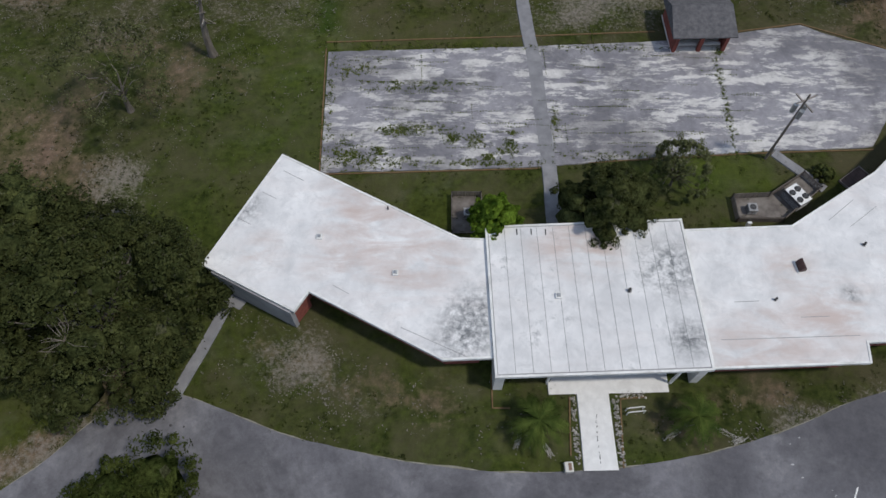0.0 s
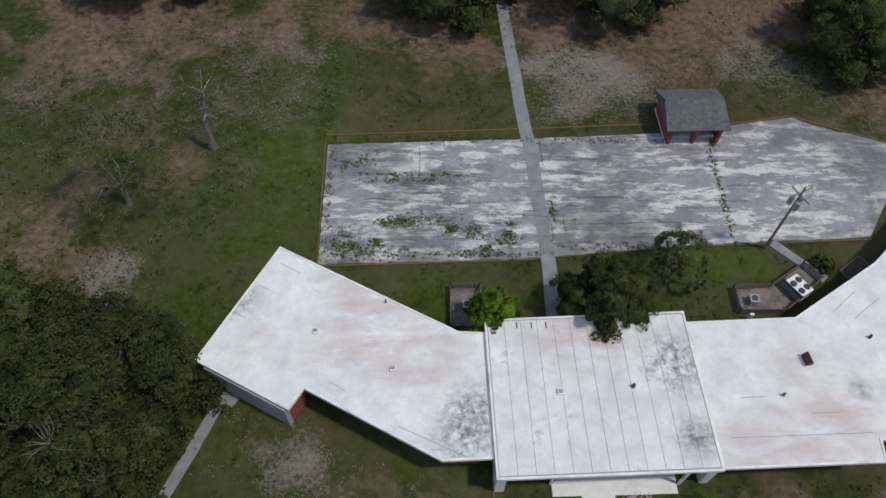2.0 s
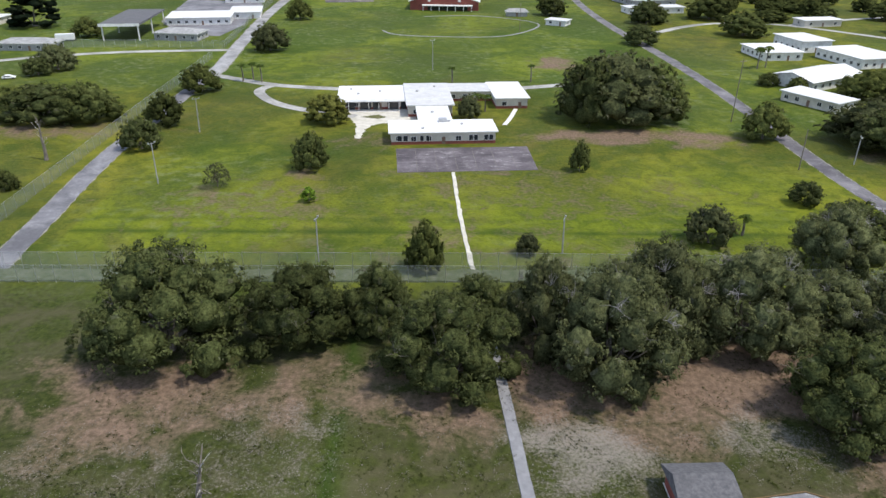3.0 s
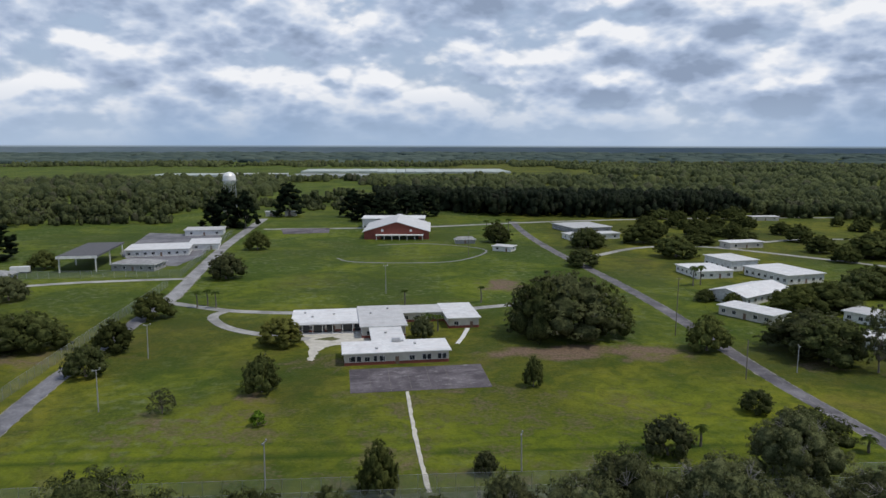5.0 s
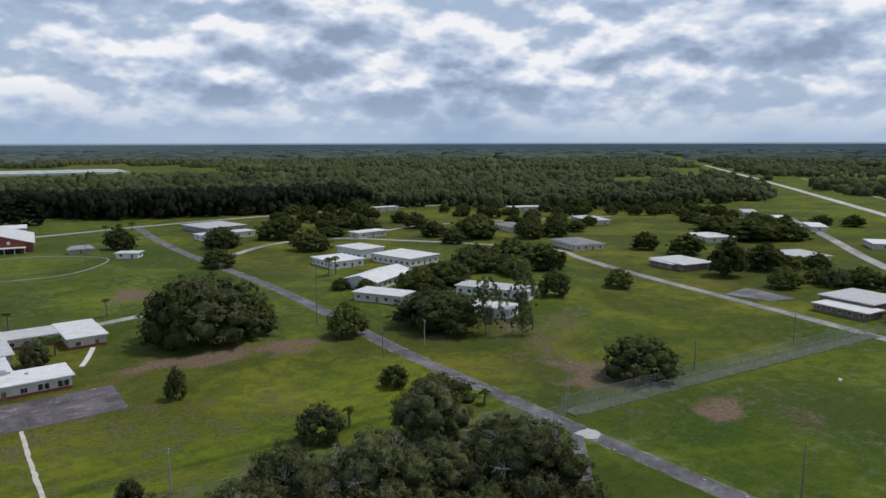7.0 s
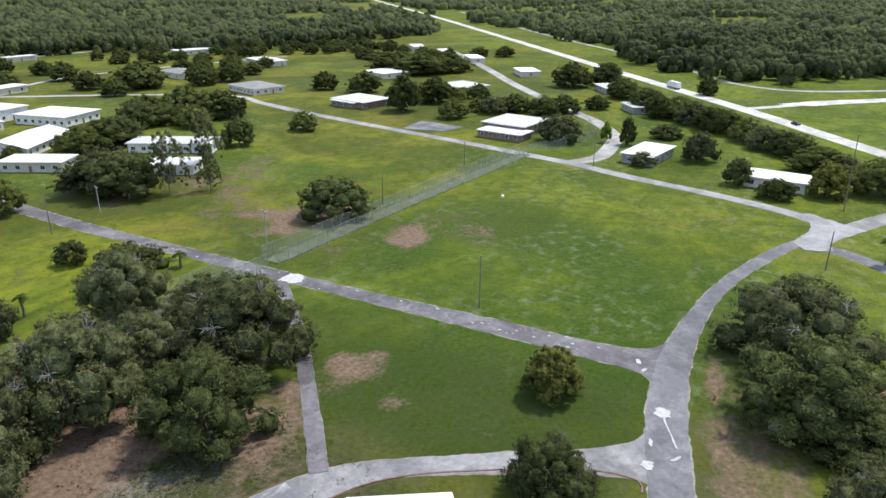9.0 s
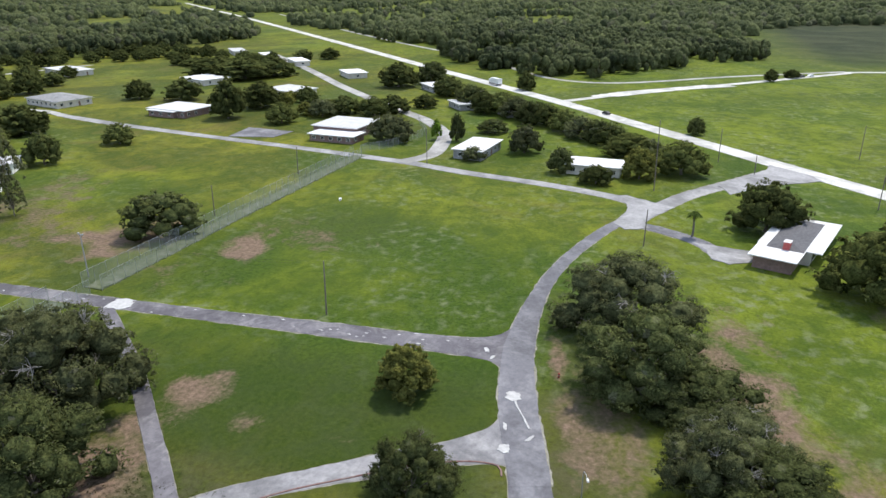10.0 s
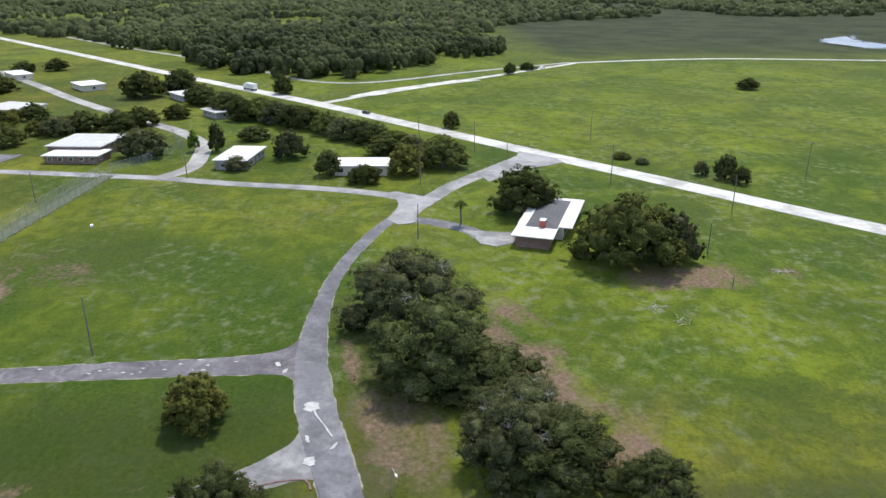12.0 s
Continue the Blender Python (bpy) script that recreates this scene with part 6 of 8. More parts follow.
WEST_ROOF = [(-20.8, 27.4), (-12.2, 22.9), (-11.1, 24.8), (0.6, 18.6), (4.75, 18.8), (4.5, 30.1), (2.1, 30.2), (-14.9, 39.3)]
MID_ROOF = [(4.9, 17.0), (23.0, 17.7), (22.5, 32.1), (4.45, 31.2)]
EAST_ROOF = [(23.1, 17.95), (36.5, 18.5), (36.7, 20.3), (41.5, 20.6), (57.6, 35.4), (50.5, 45.2), (42.2, 37.7), (32.8, 31.7), (22.65, 31.2)]

hall = base("long_hall", pose(0, 0, 0), "single-storey red-brick hall with stained white flat roofs", "building")
for outline, z, m, wall_m, nm in ((WEST_ROOF, 3.8, M_ROOF_WEST, M_BRICK, "west"), (EAST_ROOF, 3.75, M_ROOF_EAST, M_BRICK, "east"), (MID_ROOF, 4.15, M_ROOF_MID, M_FASCIA, "middle")):
    body = inset(outline, 0.9) if nm != "middle" else [(5.6, 20.6), (22.2, 21.2), (21.9, 31.4), (5.3, 30.6)]
    part("wall", prism(body, -0.05, z - 0.31), wall_m, hall)
    deck = part("roof", prism(outline, z - 0.30, z - 0.03), m if nm != "middle" else M_WALL_GREY, hall, "white-coated flat roof with rusty and mouldy stains")
    n = len(outline)
    outer, inner = inset(outline, -0.03), inset(outline, 0.16)
    verts = [(x, y, h) for ring, h in ((outer, z - 0.34), (outer, z + 0.03), (inner, z + 0.03), (inner, z - 0.03)) for x, y in ring]
    faces = [(r * n + i, r * n + (i + 1) % n, (r + 1) * n + (i + 1) % n, (r + 1) * n + i) for r in range(3) for i in range(n)]
    mesh_object("fascia", verts, faces, M_FASCIA, hall)
# west end wall in grey block, porch canopy over the front door
part("wall", prism([(-19.9, 27.25), (-12.35, 23.25), (-12.6, 22.9), (-20.0, 26.8)], -0.05, 3.4), M_WALL_GREY, hall, "grey painted end wall")
part("wall", prism([(-12.5, 23.3), (-11.4, 25.1), (-11.7, 25.3), (-12.8, 23.5)], -0.05, 3.45), M_BRICK, hall, "red brick return wall")
part("wall", a_box(4.95, 5.75, 17.2, 20.6, -0.05, 3.84), M_FASCIA, hall, "white porch side wall")
part("wall", a_box(22.2, 22.9, 17.9, 21.2, -0.05, 3.84), M_FASCIA, hall, "white porch side wall")
part("landing", prism([(-20.2, 27.0), (-17.4, 25.5), (-18.0, 24.6), (-20.6, 26.0)], -0.05, 0.12), M_PATH, hall, "grey concrete landing under the eaves")
for x in (9.6, 20.4):
    part("column", a_box(x, x + 0.2, 17.75, 17.95, 0, 3.84), M_FASCIA, hall)
for x, w in ((7.0, 2.6), (10.2, 1.0), (13.0, 2.4), (16.6, 2.6), (19.8, 1.8)):
    w0 = part("window", a_box(x - 0.08, x + w + 0.08, 20.62 + 0.035 * (x - 6), 20.74 + 0.035 * (x - 6), 0.1, 2.7), M_FASCIA, hall)
    part("pane", a_box(x, x + w, 20.56 + 0.035 * (x - 6), 20.68 + 0.035 * (x - 6), 0.15, 2.62), M_GLASS, w0)
# windows under the wing eaves
for (ax, ay), (bx, by), count in (((-10.0, 25.2), (0.4, 19.7), 5), ((24.5, 19.0), (35.4, 19.5), 5), ((-13.0, 37.2), (1.0, 29.6), 6), ((24.0, 30.4), (32.0, 30.8), 4)):
    d = Vector((bx - ax, by - ay))
    ang = math.degrees(math.atan2(d.y, d.x))
    for k in range(count):
        px, py = Vector((ax, ay)) + d * ((k + 0.5) / count)
        w0 = part("window", a_box(-0.75, 0.75, -0.10, 0.10, 1.0, 2.5), M_FASCIA, hall)
        w0.matrix_local = pose(px, py, 0, 0, 0, ang)
        part("pane", a_box(-0.66, 0.66, -0.13, 0.13, 1.08, 2.42), M_GLASS, w0)
# coated roof panels of the middle roof, in long strips with open joints
rng = random.Random(4)
cols = 12
lo_a, lo_b, hi_a, hi_b = (Vector(p) for p in ((5.1, 17.25), (22.8, 17.95), (22.3, 31.85), (4.68, 31.0)))
for i in range(cols):
    for t0, t1 in ((0.0, 1.0),):
        u0, u1 = i / cols + 0.0011, (i + 1) / cols - 0.0011
        t0, t1 = t0 + 0.0015, t1 - 0.0015
        q = []
        for u, t in ((u0, t0), (u1, t0), (u1, t1), (u0, t1)):
            p = lo_a.lerp(lo_b, u).lerp(hi_b.lerp(hi_a, u), t)
            q.append((p.x, p.y))
        part("roof_panel", prism(q, 4.10, 4.15 + 0.012 * rng.random()), M_ROOF_MID, hall)
# seams in the wing roofs
for (ax, ay), (bx, by), k in (((-14.6, 37.4), (-12.6, 36.3), 3.80), ((-16.3, 35.0), (-15.0, 34.3), 3.80), ((-18.3, 32.2), (-17.0, 31.5), 3.80), ((-3.0, 21.5), (2.6, 18.9), 3.80), ((-9.0, 25.4), (-7.6, 24.6), 3.80),
                           ((24.2, 20.5), (36.2, 20.95), 3.75), ((26.0, 24.0), (28.2, 24.1), 3.75), ((31.5, 22.6), (34.0, 22.7), 3.75), ((36.4, 32.3), (39.2, 34.5), 3.75), ((38.2, 31.6), (41.2, 33.8), 3.75)):
    d = Vector((bx - ax, by - ay))
    bm = a_box(0, d.length, -0.025, 0.025, 0, 0.02)
    s = part("roof_seam", bm, M_WALL_GREY, hall)
    s.matrix_local = pose(ax, ay, k - 0.035, 0, 0, math.degrees(math.atan2(d.y, d.x)))


def roof_vent(x, y, z, w, kind):
    if kind == "curb":
        ob = base("roof_vent", pose(x, y, z), "small square roof vent with a pale curb", "roof vent", "roof vents")
        part("curb", a_box(-w, w, -w, w, -0.05, 0.22), M_FASCIA, ob, bevel=0.02)
        part("cap", a_box(-w * 0.55, w * 0.55, -w * 0.55, w * 0.55, 0.2, 0.34), M_STEEL, ob, bevel=0.02)
    elif kind == "pipe":
        ob = base("roof_vent", pose(x, y, z), "dark vent pipe on the flat roof", "roof vent", "roof vents")
        part("flange", a_cyl(0, 0, -0.05, 0.04, w * 1.6), M_WALL_GREY, ob)
        part("pipe", a_cyl(0, 0, 0, 0.45, w), M_DARK, ob)
    else:
        ob = base("exhaust_hood", pose(x, y, z, 0, 0, 8), "rusty curved exhaust hood on the roof", "exhaust hood")
        bm = bmesh.new()
        sides = 14
        ring = [(0.30 * math.cos(math.pi * k / sides), 0.75 * math.sin(math.pi * k / sides)) for k in range(sides + 1)]
        front = [bm.verts.new((u, -0.5, v + 0.1)) for u, v in ring]
        back = [bm.verts.new((u, 0.5, v + 0.1)) for u, v in ring]
        bm.faces.new(front)
        bm.faces.new(back[::-1])
        for k in range(sides):
            bm.faces.new((front[k], back[k], back[k + 1], front[k + 1]))
        bm.faces.new((front[-1], back[-1], back[0], front[0]))
        part("hood", bm, M_HOOD, ob)
        part("curb", a_box(-0.36, 0.36, -0.55, 0.55, -0.05, 0.12), M_FASCIA, ob)
    return ob


for x, y, z, w, kind in ((10.6, 24.3, 4.15, 0.28, "curb"), (16.8, 24.8, 4.15, 0.14, "pipe"), (-10.6, 30.2, 3.78, 0.26, "curb"), (-3.6, 26.6, 3.78, 0.26, "curb"),
                         (29.6, 24.2, 3.72, 0.10, "pipe"), (38.9, 29.7, 3.72, 0.12, "pipe"), (32.5, 27.4, 3.72, 0.5, "hood"), (-4.5, 33.2, 3.78, 0.07, "pipe"), (5.5, 30.3, 4.12, 0.10, "pipe")):
    roof_vent(x, y, z, w, kind)

# fenced air-conditioning yards


def condenser(x, y, turn, w, d, h, fans, label):
    ob = base("air_conditioner", pose(x, y, 0.1, 0, 0, turn), label, "air conditioner")
    part("cabinet", a_box(-w / 2, w / 2, -d / 2, d / 2, 0, h - 0.06), M_CABINET, ob, bevel=0.03)
    part("top_panel", a_box(-w / 2 - 0.02, w / 2 + 0.02, -d / 2 - 0.02, d / 2 + 0.02, h - 0.06, h), M_WHITE_CAR, ob)
    for fx, fy, fr in fans:
        f = part("fan_guard", a_cyl(fx, fy, h, h + 0.07, fr, fr * 0.95, 18), M_DARK, ob)
        bm = bmesh.new()
        for k in range(4):
            a = k * math.pi / 2
            v = [bm.verts.new((fx + math.cos(a + o) * fr * s, fy + math.sin(a + o) * fr * s, h + 0.08 + zz)) for o, s, zz in ((0, 0.15, 0), (0, 0.8, 0), (0.6, 0.8, 0.03), (0.6, 0.15, 0.03))]
            bm.faces.new(v)
        part("fan_blade", bm, M_CABINET, f)
        part("fan_hub", a_cyl(fx, fy, h + 0.06, h + 0.11, fr * 0.16, None, 10), M_CABINET, f)
    for k in range(7):
        part("louvre", a_box(-w / 2 - 0.015, w / 2 + 0.015, -d / 2 - 0.015, d / 2 + 0.015, 0.15 + 0.11 * k, 0.18 + 0.11 * k), M_WALL_GREY, ob)
    return ob


condenser(35.65, 36.6, -58, 2.15, 1.45, 1.3, ((-0.5, 0.36, 0.33), (0.5, 0.42, 0.33), (-0.45, -0.40, 0.33), (0.55, -0.36, 0.33)), "large condenser with a white top and four black fans")
condenser(31.1, 35.4, 0, 0.85, 0.85, 0.8, ((0, 0, 0.33),), "small square condenser with one fan")
condenser(3.1, 34.7, 0, 0.8, 0.8, 0.8, ((0, 0, 0.32),), "small square condenser with one fan")


def board_fence(name, line, h, label):
    ob = base(name, pose(0, 0, 0), label, "fence")
    for (ax, ay), (bx, by) in zip(line, line[1:]):
        d = Vector((bx - ax, by - ay))
        ang = math.degrees(math.atan2(d.y, d.x))
        n = max(2, int(d.length / 0.16))
        me = None
        for k in range(n):
            p = Vector((ax, ay)) + d * ((k + 0.5) / n)
            if me is None:
                o = part("board", a_box(-0.068, 0.068, -0.012, 0.012, 0.03, h), M_WOOD, ob)
                me = o.data
            else:
                o = new("board", me)
                o.parent = ob
            o.matrix_local = pose(p.x, p.y, 0, 0, 0, ang + random.uniform(-2, 2))
        r = part("rail", a_box(0, d.length, 0.014, 0.05, h - 0.25, h - 0.16), M_WOOD, ob)
        r.matrix_local = pose(ax, ay, 0, 0, 0, ang)
        for e in (0.0, 1.0):
            p = Vector((ax, ay)) + d * e
            part("post", a_box(p.x - 0.05, p.x + 0.05, p.y - 0.05, p.y + 0.05, 0, h + 0.08), M_WOOD, ob)
    return ob


board_fence("board_fence", [(29.5, 34.2), (29.5, 36.9), (33.3, 37.1), (37.2, 39.7), (38.5, 37.8), (34.0, 34.2), (29.5, 34.2)], 0.95, "weathered board fence round the condensers")
board_fence("board_fence", [(1.5, 32.7), (1.5, 37.0), (4.4, 37.0), (4.4, 32.7)], 0.95, "weathered board fence round a condenser")
for outline, nm in (([(29.5, 34.2), (34.0, 34.2), (38.5, 37.8), (37.2, 39.7), (33.3, 37.1), (29.5, 36.9)], "equipment_pad"), ([(1.5, 32.7), (4.4, 32.7), (4.4, 37.0), (1.5, 37.0)], "equipment_pad")):
    tagged(part(nm, prism(inset(outline, 0.05), -0.03, 0.10), M_PAD), "dark stained concrete equipment pad", "concrete pad", kind="structure")
hatch = base("cellar_hatch", pose(42.6, 39.3, 0, 0, 0, 36), "dark brown planked cellar hatch with a pale rim", "hatch")
for q in ((-1.55, 1.55, 0.72, 0.78), (-1.55, 1.55, -0.78, -0.72), (-1.55, -1.49, -0.72, 0.72), (1.49, 1.55, -0.72, 0.72)):
    part("rim", a_box(*q, -0.03, 0.26), M_WOOD, hatch)
for k in range(10):
    part("plank", a_box(-1.48 + 0.297 * k, -1.20 + 0.297 * k, -0.71, 0.71, 0.05, 0.16 + 0.01 * (k % 3)), M_HATCH, hatch)
meter = base("electric_box", pose(30.3, 33.5, 0), "white electric box on a post with a grey pipe", "electric box")
part("post", a_box(-0.05, 0.05, -0.05, 0.05, -0.05, 1.0), M_STEEL, meter)
part("box", a_box(-0.22, 0.22, -0.12, 0.12, 0.55, 1.15), M_WHITE_CAR, meter, bevel=0.02)
verts, faces = [], []
tube(verts, faces, [(0, 0.1, 0.9), (0.05, 0.5, 0.9), (0.1, 1.2, 0.15), (0.5, 1.7, 0.12)], [0.035] * 4, 5)
mesh_object("pipe", verts, faces, M_DARK, meter)

# small things in front
rail = base("bike_rack", pose(17.1, 15.3, 0, 0, 0, 6), "white pipe rack in the front bed", "rack")
for y in (-0.18, 0.18):
    verts, faces = [], []
    tube(verts, faces, [(-0.75, y, -0.05), (-0.75, y, 0.72), (-0.62, y, 0.82), (0.62, y, 0.82), (0.75, y, 0.72), (0.75, y, -0.05)], [0.05] * 6, 6)
    mesh_object("pipe", verts, faces, M_FASCIA, rail)
mon = base("stone_marker", pose(11.0, 10.6, 0, 0, 0, 3), "square pale concrete marker with a slot", "marker")
part("block", a_box(-0.36, 0.36, -0.42, 0.42, 0, 0.55), M_BEIGE_METAL, mon, bevel=0.04)
part("plate", a_box(-0.05, 0.22, -0.3, 0.3, 0.55, 0.58), M_DOOR, mon)
# the broken joint down the front walk
rng = random.Random(21)
joint = base("walk_crack", pose(0, 0, 0.1), "dark broken joint along the front walk", "crack", kind="structure")
y0 = 10.95
while y0 < 15.4:
    length = rng.uniform(0.12, 0.5)
    w, x0 = rng.uniform(0.015, 0.05), 13.7 + rng.uniform(-0.05, 0.05)
    tip = rng.uniform(-0.05, 0.05)
    ring = [(x0 - w, y0), (x0 + w * 0.7, y0 + 0.02), (x0 + w + tip, y0 + length), (x0 - w * 0.6 + tip, y0 + length * 0.92)]
    part("gap", prism(ring, 0.0, 0.060), M_DARK, joint)
    y0 += length + rng.uniform(0.04, 0.4)
# bleached fronds lying in the bed
for x, y, turn, length in ((24.6, 13.5, -28, 2.2), (19.9, 13.2, 30, 1.5), (25.8, 12.9, 200, 1.3), (7.0, 13.0, 250, 1.6), (9.3, 12.2, 300, 1.4)):
    ob = base("fallen_frond", pose(x, y, 0.08, 0, 0, turn), "dry bleached palm frond lying on grass", "palm frond", "fallen fronds")
    verts, faces = [], []
    tube(verts, faces, [(-length / 2, 0, 0), (0, 0.12, 0.12), (length / 2, 0, 0.02)], [0.035, 0.025, 0.01], 5)
    mesh_object("stem", verts, faces, M_DEADWOOD, ob)
    quads = []
    for k in range(22):
        u = -length * 0.3 + length * 0.8 * k / 21
        for sg in (-1, 1):
            quads += [(u, 0.05, 0.08), (u + 0.015, 0.05, 0.08), (u + 0.2, sg * rng.uniform(0.12, 0.3), 0.03), (u + 0.19, sg * 0.2, 0.02)]
    o = new("leaflets", quad_mesh("leaflets", np.array(quads), M_DEADWOOD))
    o.parent = ob
rng = random.Random(9)
stone = None
beds = base("stone_bed", pose(0, 0, 0), "rubble stone edging beside the front walk", "stone bed")
for k in range(300):
    zone = rng.choice((0, 1, 1, 0, 2))
    x, y = ((rng.uniform(15.3, 15.8), rng.uniform(10.8, 16.4)), (rng.uniform(11.65, 12.1), rng.uniform(10.9, 16.6)), (rng.uniform(15.6, 18.2), rng.uniform(16.5, 17.2)))[zone]
    if stone is None:
        bm = bmesh.new()
        bmesh.ops.create_icosphere(bm, subdivisions=1, radius=0.14)
        for v in bm.verts:
            v.co *= 0.75 + 0.5 * rng.random()
        o = part("stone", bm, M_ROCK, beds)
        stone = o.data
    else:
        o = new("stone", stone)
        o.parent = beds
    o.matrix_local = pose(x, y, 0.05, rng.uniform(0, 360), 0, rng.uniform(0, 360)) @ Matrix.Scale(rng.uniform(0.35, 0.95), 4)

# picnic shelter beside the lot
shed = base("picnic_shelter", pose(29.3, 59.2, 0, 0, 0, 2), "open brick shelter with a grey shingle roof", "shelter")
part("floor_slab", a_box(-3.1, 3.1, -2.9, 2.9, -0.03, 0.12), M_CONCRETE, shed)
part("wall", a_box(-3.0, -2.75, -2.7, 2.7, 0.1, 2.6), M_BRICK, shed)
part("wall", a_box(2.75, 3.0, -2.7, 2.7, 0.1, 2.6), M_BRICK, shed)
part("wall", a_box(-2.75, 2.75, 2.45, 2.7, 0.1, 2.6), M_BRICK, shed)
for x in (-2.8, 0.0, 2.8):
    part("pier", a_box(x - 0.2, x + 0.2, -2.9, -2.5, 0.1, 2.6), M_BRICK, shed)
    part("pier_cap", a_box(x - 0.22, x + 0.22, -3.1, -2.45, 2.35, 2.62), M_FASCIA, shed)
bm = bmesh.new()
v = [bm.verts.new(p) for p in ((-3.6, -3.3, 2.55), (3.6, -3.3, 2.55), (3.6, 3.3, 2.55), (-3.6, 3.3, 2.55), (-3.4, 0.4, 3.9), (3.4, 0.4, 3.9),
                               (-3.6, -3.3, 2.68), (3.6, -3.3, 2.68), (3.6, 3.3, 2.68), (-3.6, 3.3, 2.68))]
for f in ((0, 3, 2, 1), (0, 1, 7, 6), (1, 2, 8, 7), (2, 3, 9, 8), (3, 0, 6, 9), (6, 7, 5, 4), (8, 9, 4, 5), (7, 8, 5), (9, 6, 4)):
    bm.faces.new([v[i] for i in f])
part("roof", bm, M_ROOF_GREY, shed, "dark grey shingle gable roof")
for x in (-1.4, 1.4):
    part("counter", a_box(x - 1.0, x + 1.0, -2.6, -2.2, 0.85, 0.93), M_CONCRETE, shed)

# ---------------------------------------------------------------- houses and halls


def add_windows(ob, x0, x1, y0, y1, h, gap, door_side, frame_m):
    w_me = p_me = None
    for side, (ax, ay, bx, by) in enumerate(((x0, y0, x1, y0), (x1, y0, x1, y1), (x1, y1, x0, y1), (x0, y1, x0, y0))):
        length = math.dist((ax, ay), (bx, by))
        n = max(1, int((length - 1.5) / gap))
        ang = math.degrees(math.atan2(by - ay, bx - ax))
        for k in range(n):
            t = (k + 0.5) / n
            px, py = ax + (bx - ax) * t, ay + (by - ay) * t
            m = pose(px, py, 0, 0, 0, ang)
            if side == door_side and k == n // 2:
                d = part("door", a_box(-0.5, 0.5, -0.06, 0.04, 0.05, 2.1), M_DOOR, ob)
                d.matrix_local = m
                continue
            if w_me is None:
                bm = bmesh.new()
                for q in ((-0.8, -0.7, 0.95, 2.35), (0.7, 0.8, 0.95, 2.35), (-0.7, 0.7, 2.25, 2.35), (-0.7, 0.7, 0.95, 1.03), (-0.03, 0.03, 1.03, 2.25)):
                    box(bm, q[0], q[1], -0.08, 0.05, q[2], q[3])
                w = part("window", bm, frame_m, ob)
                g = part("pane", a_box(-0.72, 0.72, -0.035, 0.03, 1.0, 2.28), M_GLASS, w)
                w_me, p_me = w.data, g.data
            else:
                w = new("window", w_me)
                w.parent = ob
                g = new("pane", p_me)
                g.parent = w
            w.matrix_local = m


def flat_house(x, y, turn, blocks, label, wall=M_WALL, roof=M_ROOF_WHITE, band=M_BRICK, over=0.7, gap=3.4, name="house", category="house", door_side=0):
    """A low house of flat-roofed blocks: x0, x1, y0, y1, height."""
    ob = base(name, pose(x, y, 0, 0, 0, turn), label, category)
    for k, (x0, x1, y0, y1, h) in enumerate(blocks):
        part("wall", a_box(x0, x1, y0, y1, -0.05, h - 0.28), wall, ob)
        if band:
            part("wall_base", a_box(x0 - 0.03, x1 + 0.03, y0 - 0.03, y1 + 0.03, -0.05, 0.85), band, ob)
        e = 0.004 * k
        part("roof", a_box(x0 - over, x1 + over, y0 - over, y1 + over, h - 0.28 - e, h - e), roof, ob)
        part("fascia", prism([(x0 - over - 0.02, y0 - over - 0.02), (x1 + over + 0.02, y0 - over - 0.02), (x1 + over + 0.02, y1 + over + 0.02), (x0 - over - 0.02, y1 + over + 0.02)], h - 0.30 - e, h - 0.08 - e), M_FASCIA, ob)
        if roof is M_ROOF_GREY:                        # low hipped shingle roof over the eaves
            xa, xb, ya, yb, w = x0 - over, x1 + over, y0 - over, y1 + over, min(x1 - x0, y1 - y0) / 2 + over - 0.2
            bm = bmesh.new()
            v = [bm.verts.new(q) for q in ((xa, ya, h), (xb, ya, h), (xb, yb, h), (xa, yb, h))]
            if x1 - x0 > y1 - y0:
                a, b = bm.verts.new((xa + w, (ya + yb) / 2, h + 1.7)), bm.verts.new((xb - w, (ya + yb) / 2, h + 1.7))
                rings = ((v[0], v[1], b, a), (v[1], v[2], b), (v[2], v[3], a, b), (v[3], v[0], a))
            else:
                a, b = bm.verts.new(((xa + xb) / 2, ya + w, h + 1.7)), bm.verts.new(((xa + xb) / 2, yb - w, h + 1.7))
                rings = ((v[0], v[1], a), (v[1], v[2], b, a), (v[2], v[3], b), (v[3], v[0], a, b))
            for f in rings:
                bm.faces.new(f)
            part("roof", bm, M_ROOF_OLD, ob, "weathered grey hipped shingle roof")
        add_windows(ob, x0 - 0.03, x1 + 0.03, y0 - 0.03, y1 + 0.03, h, gap, door_side, M_FASCIA)
    return ob


centre = flat_house(-14.0, 185.6, 4.8, [(0.7, 29.3, 0.7, 11.3, 3.6), (9.3, 17.8, 11, 28, 3.5), (6.5, 20.0, 28, 55, 3.9), (-15, 7, 37, 54, 3.5), (20, 36, 46, 56, 3.5), (35, 45, 36, 57, 3.6)],
                    "white-roofed centre with cream walls on red brick", name="day_centre", category="building")
hump = base("roof_unit", pose(0.6, 197.0, 3.55, 0, 0, 5), "grey rooftop fan unit", "roof unit")
part("cabinet", a_box(-1.2, 1.2, -0.8, 0.8, 0, 1.0), M_STEEL, hump, bevel=0.04)
part("duct", a_box(1.2, 2.2, -0.3, 0.3, 0, 0.5), M_STEEL, hump)

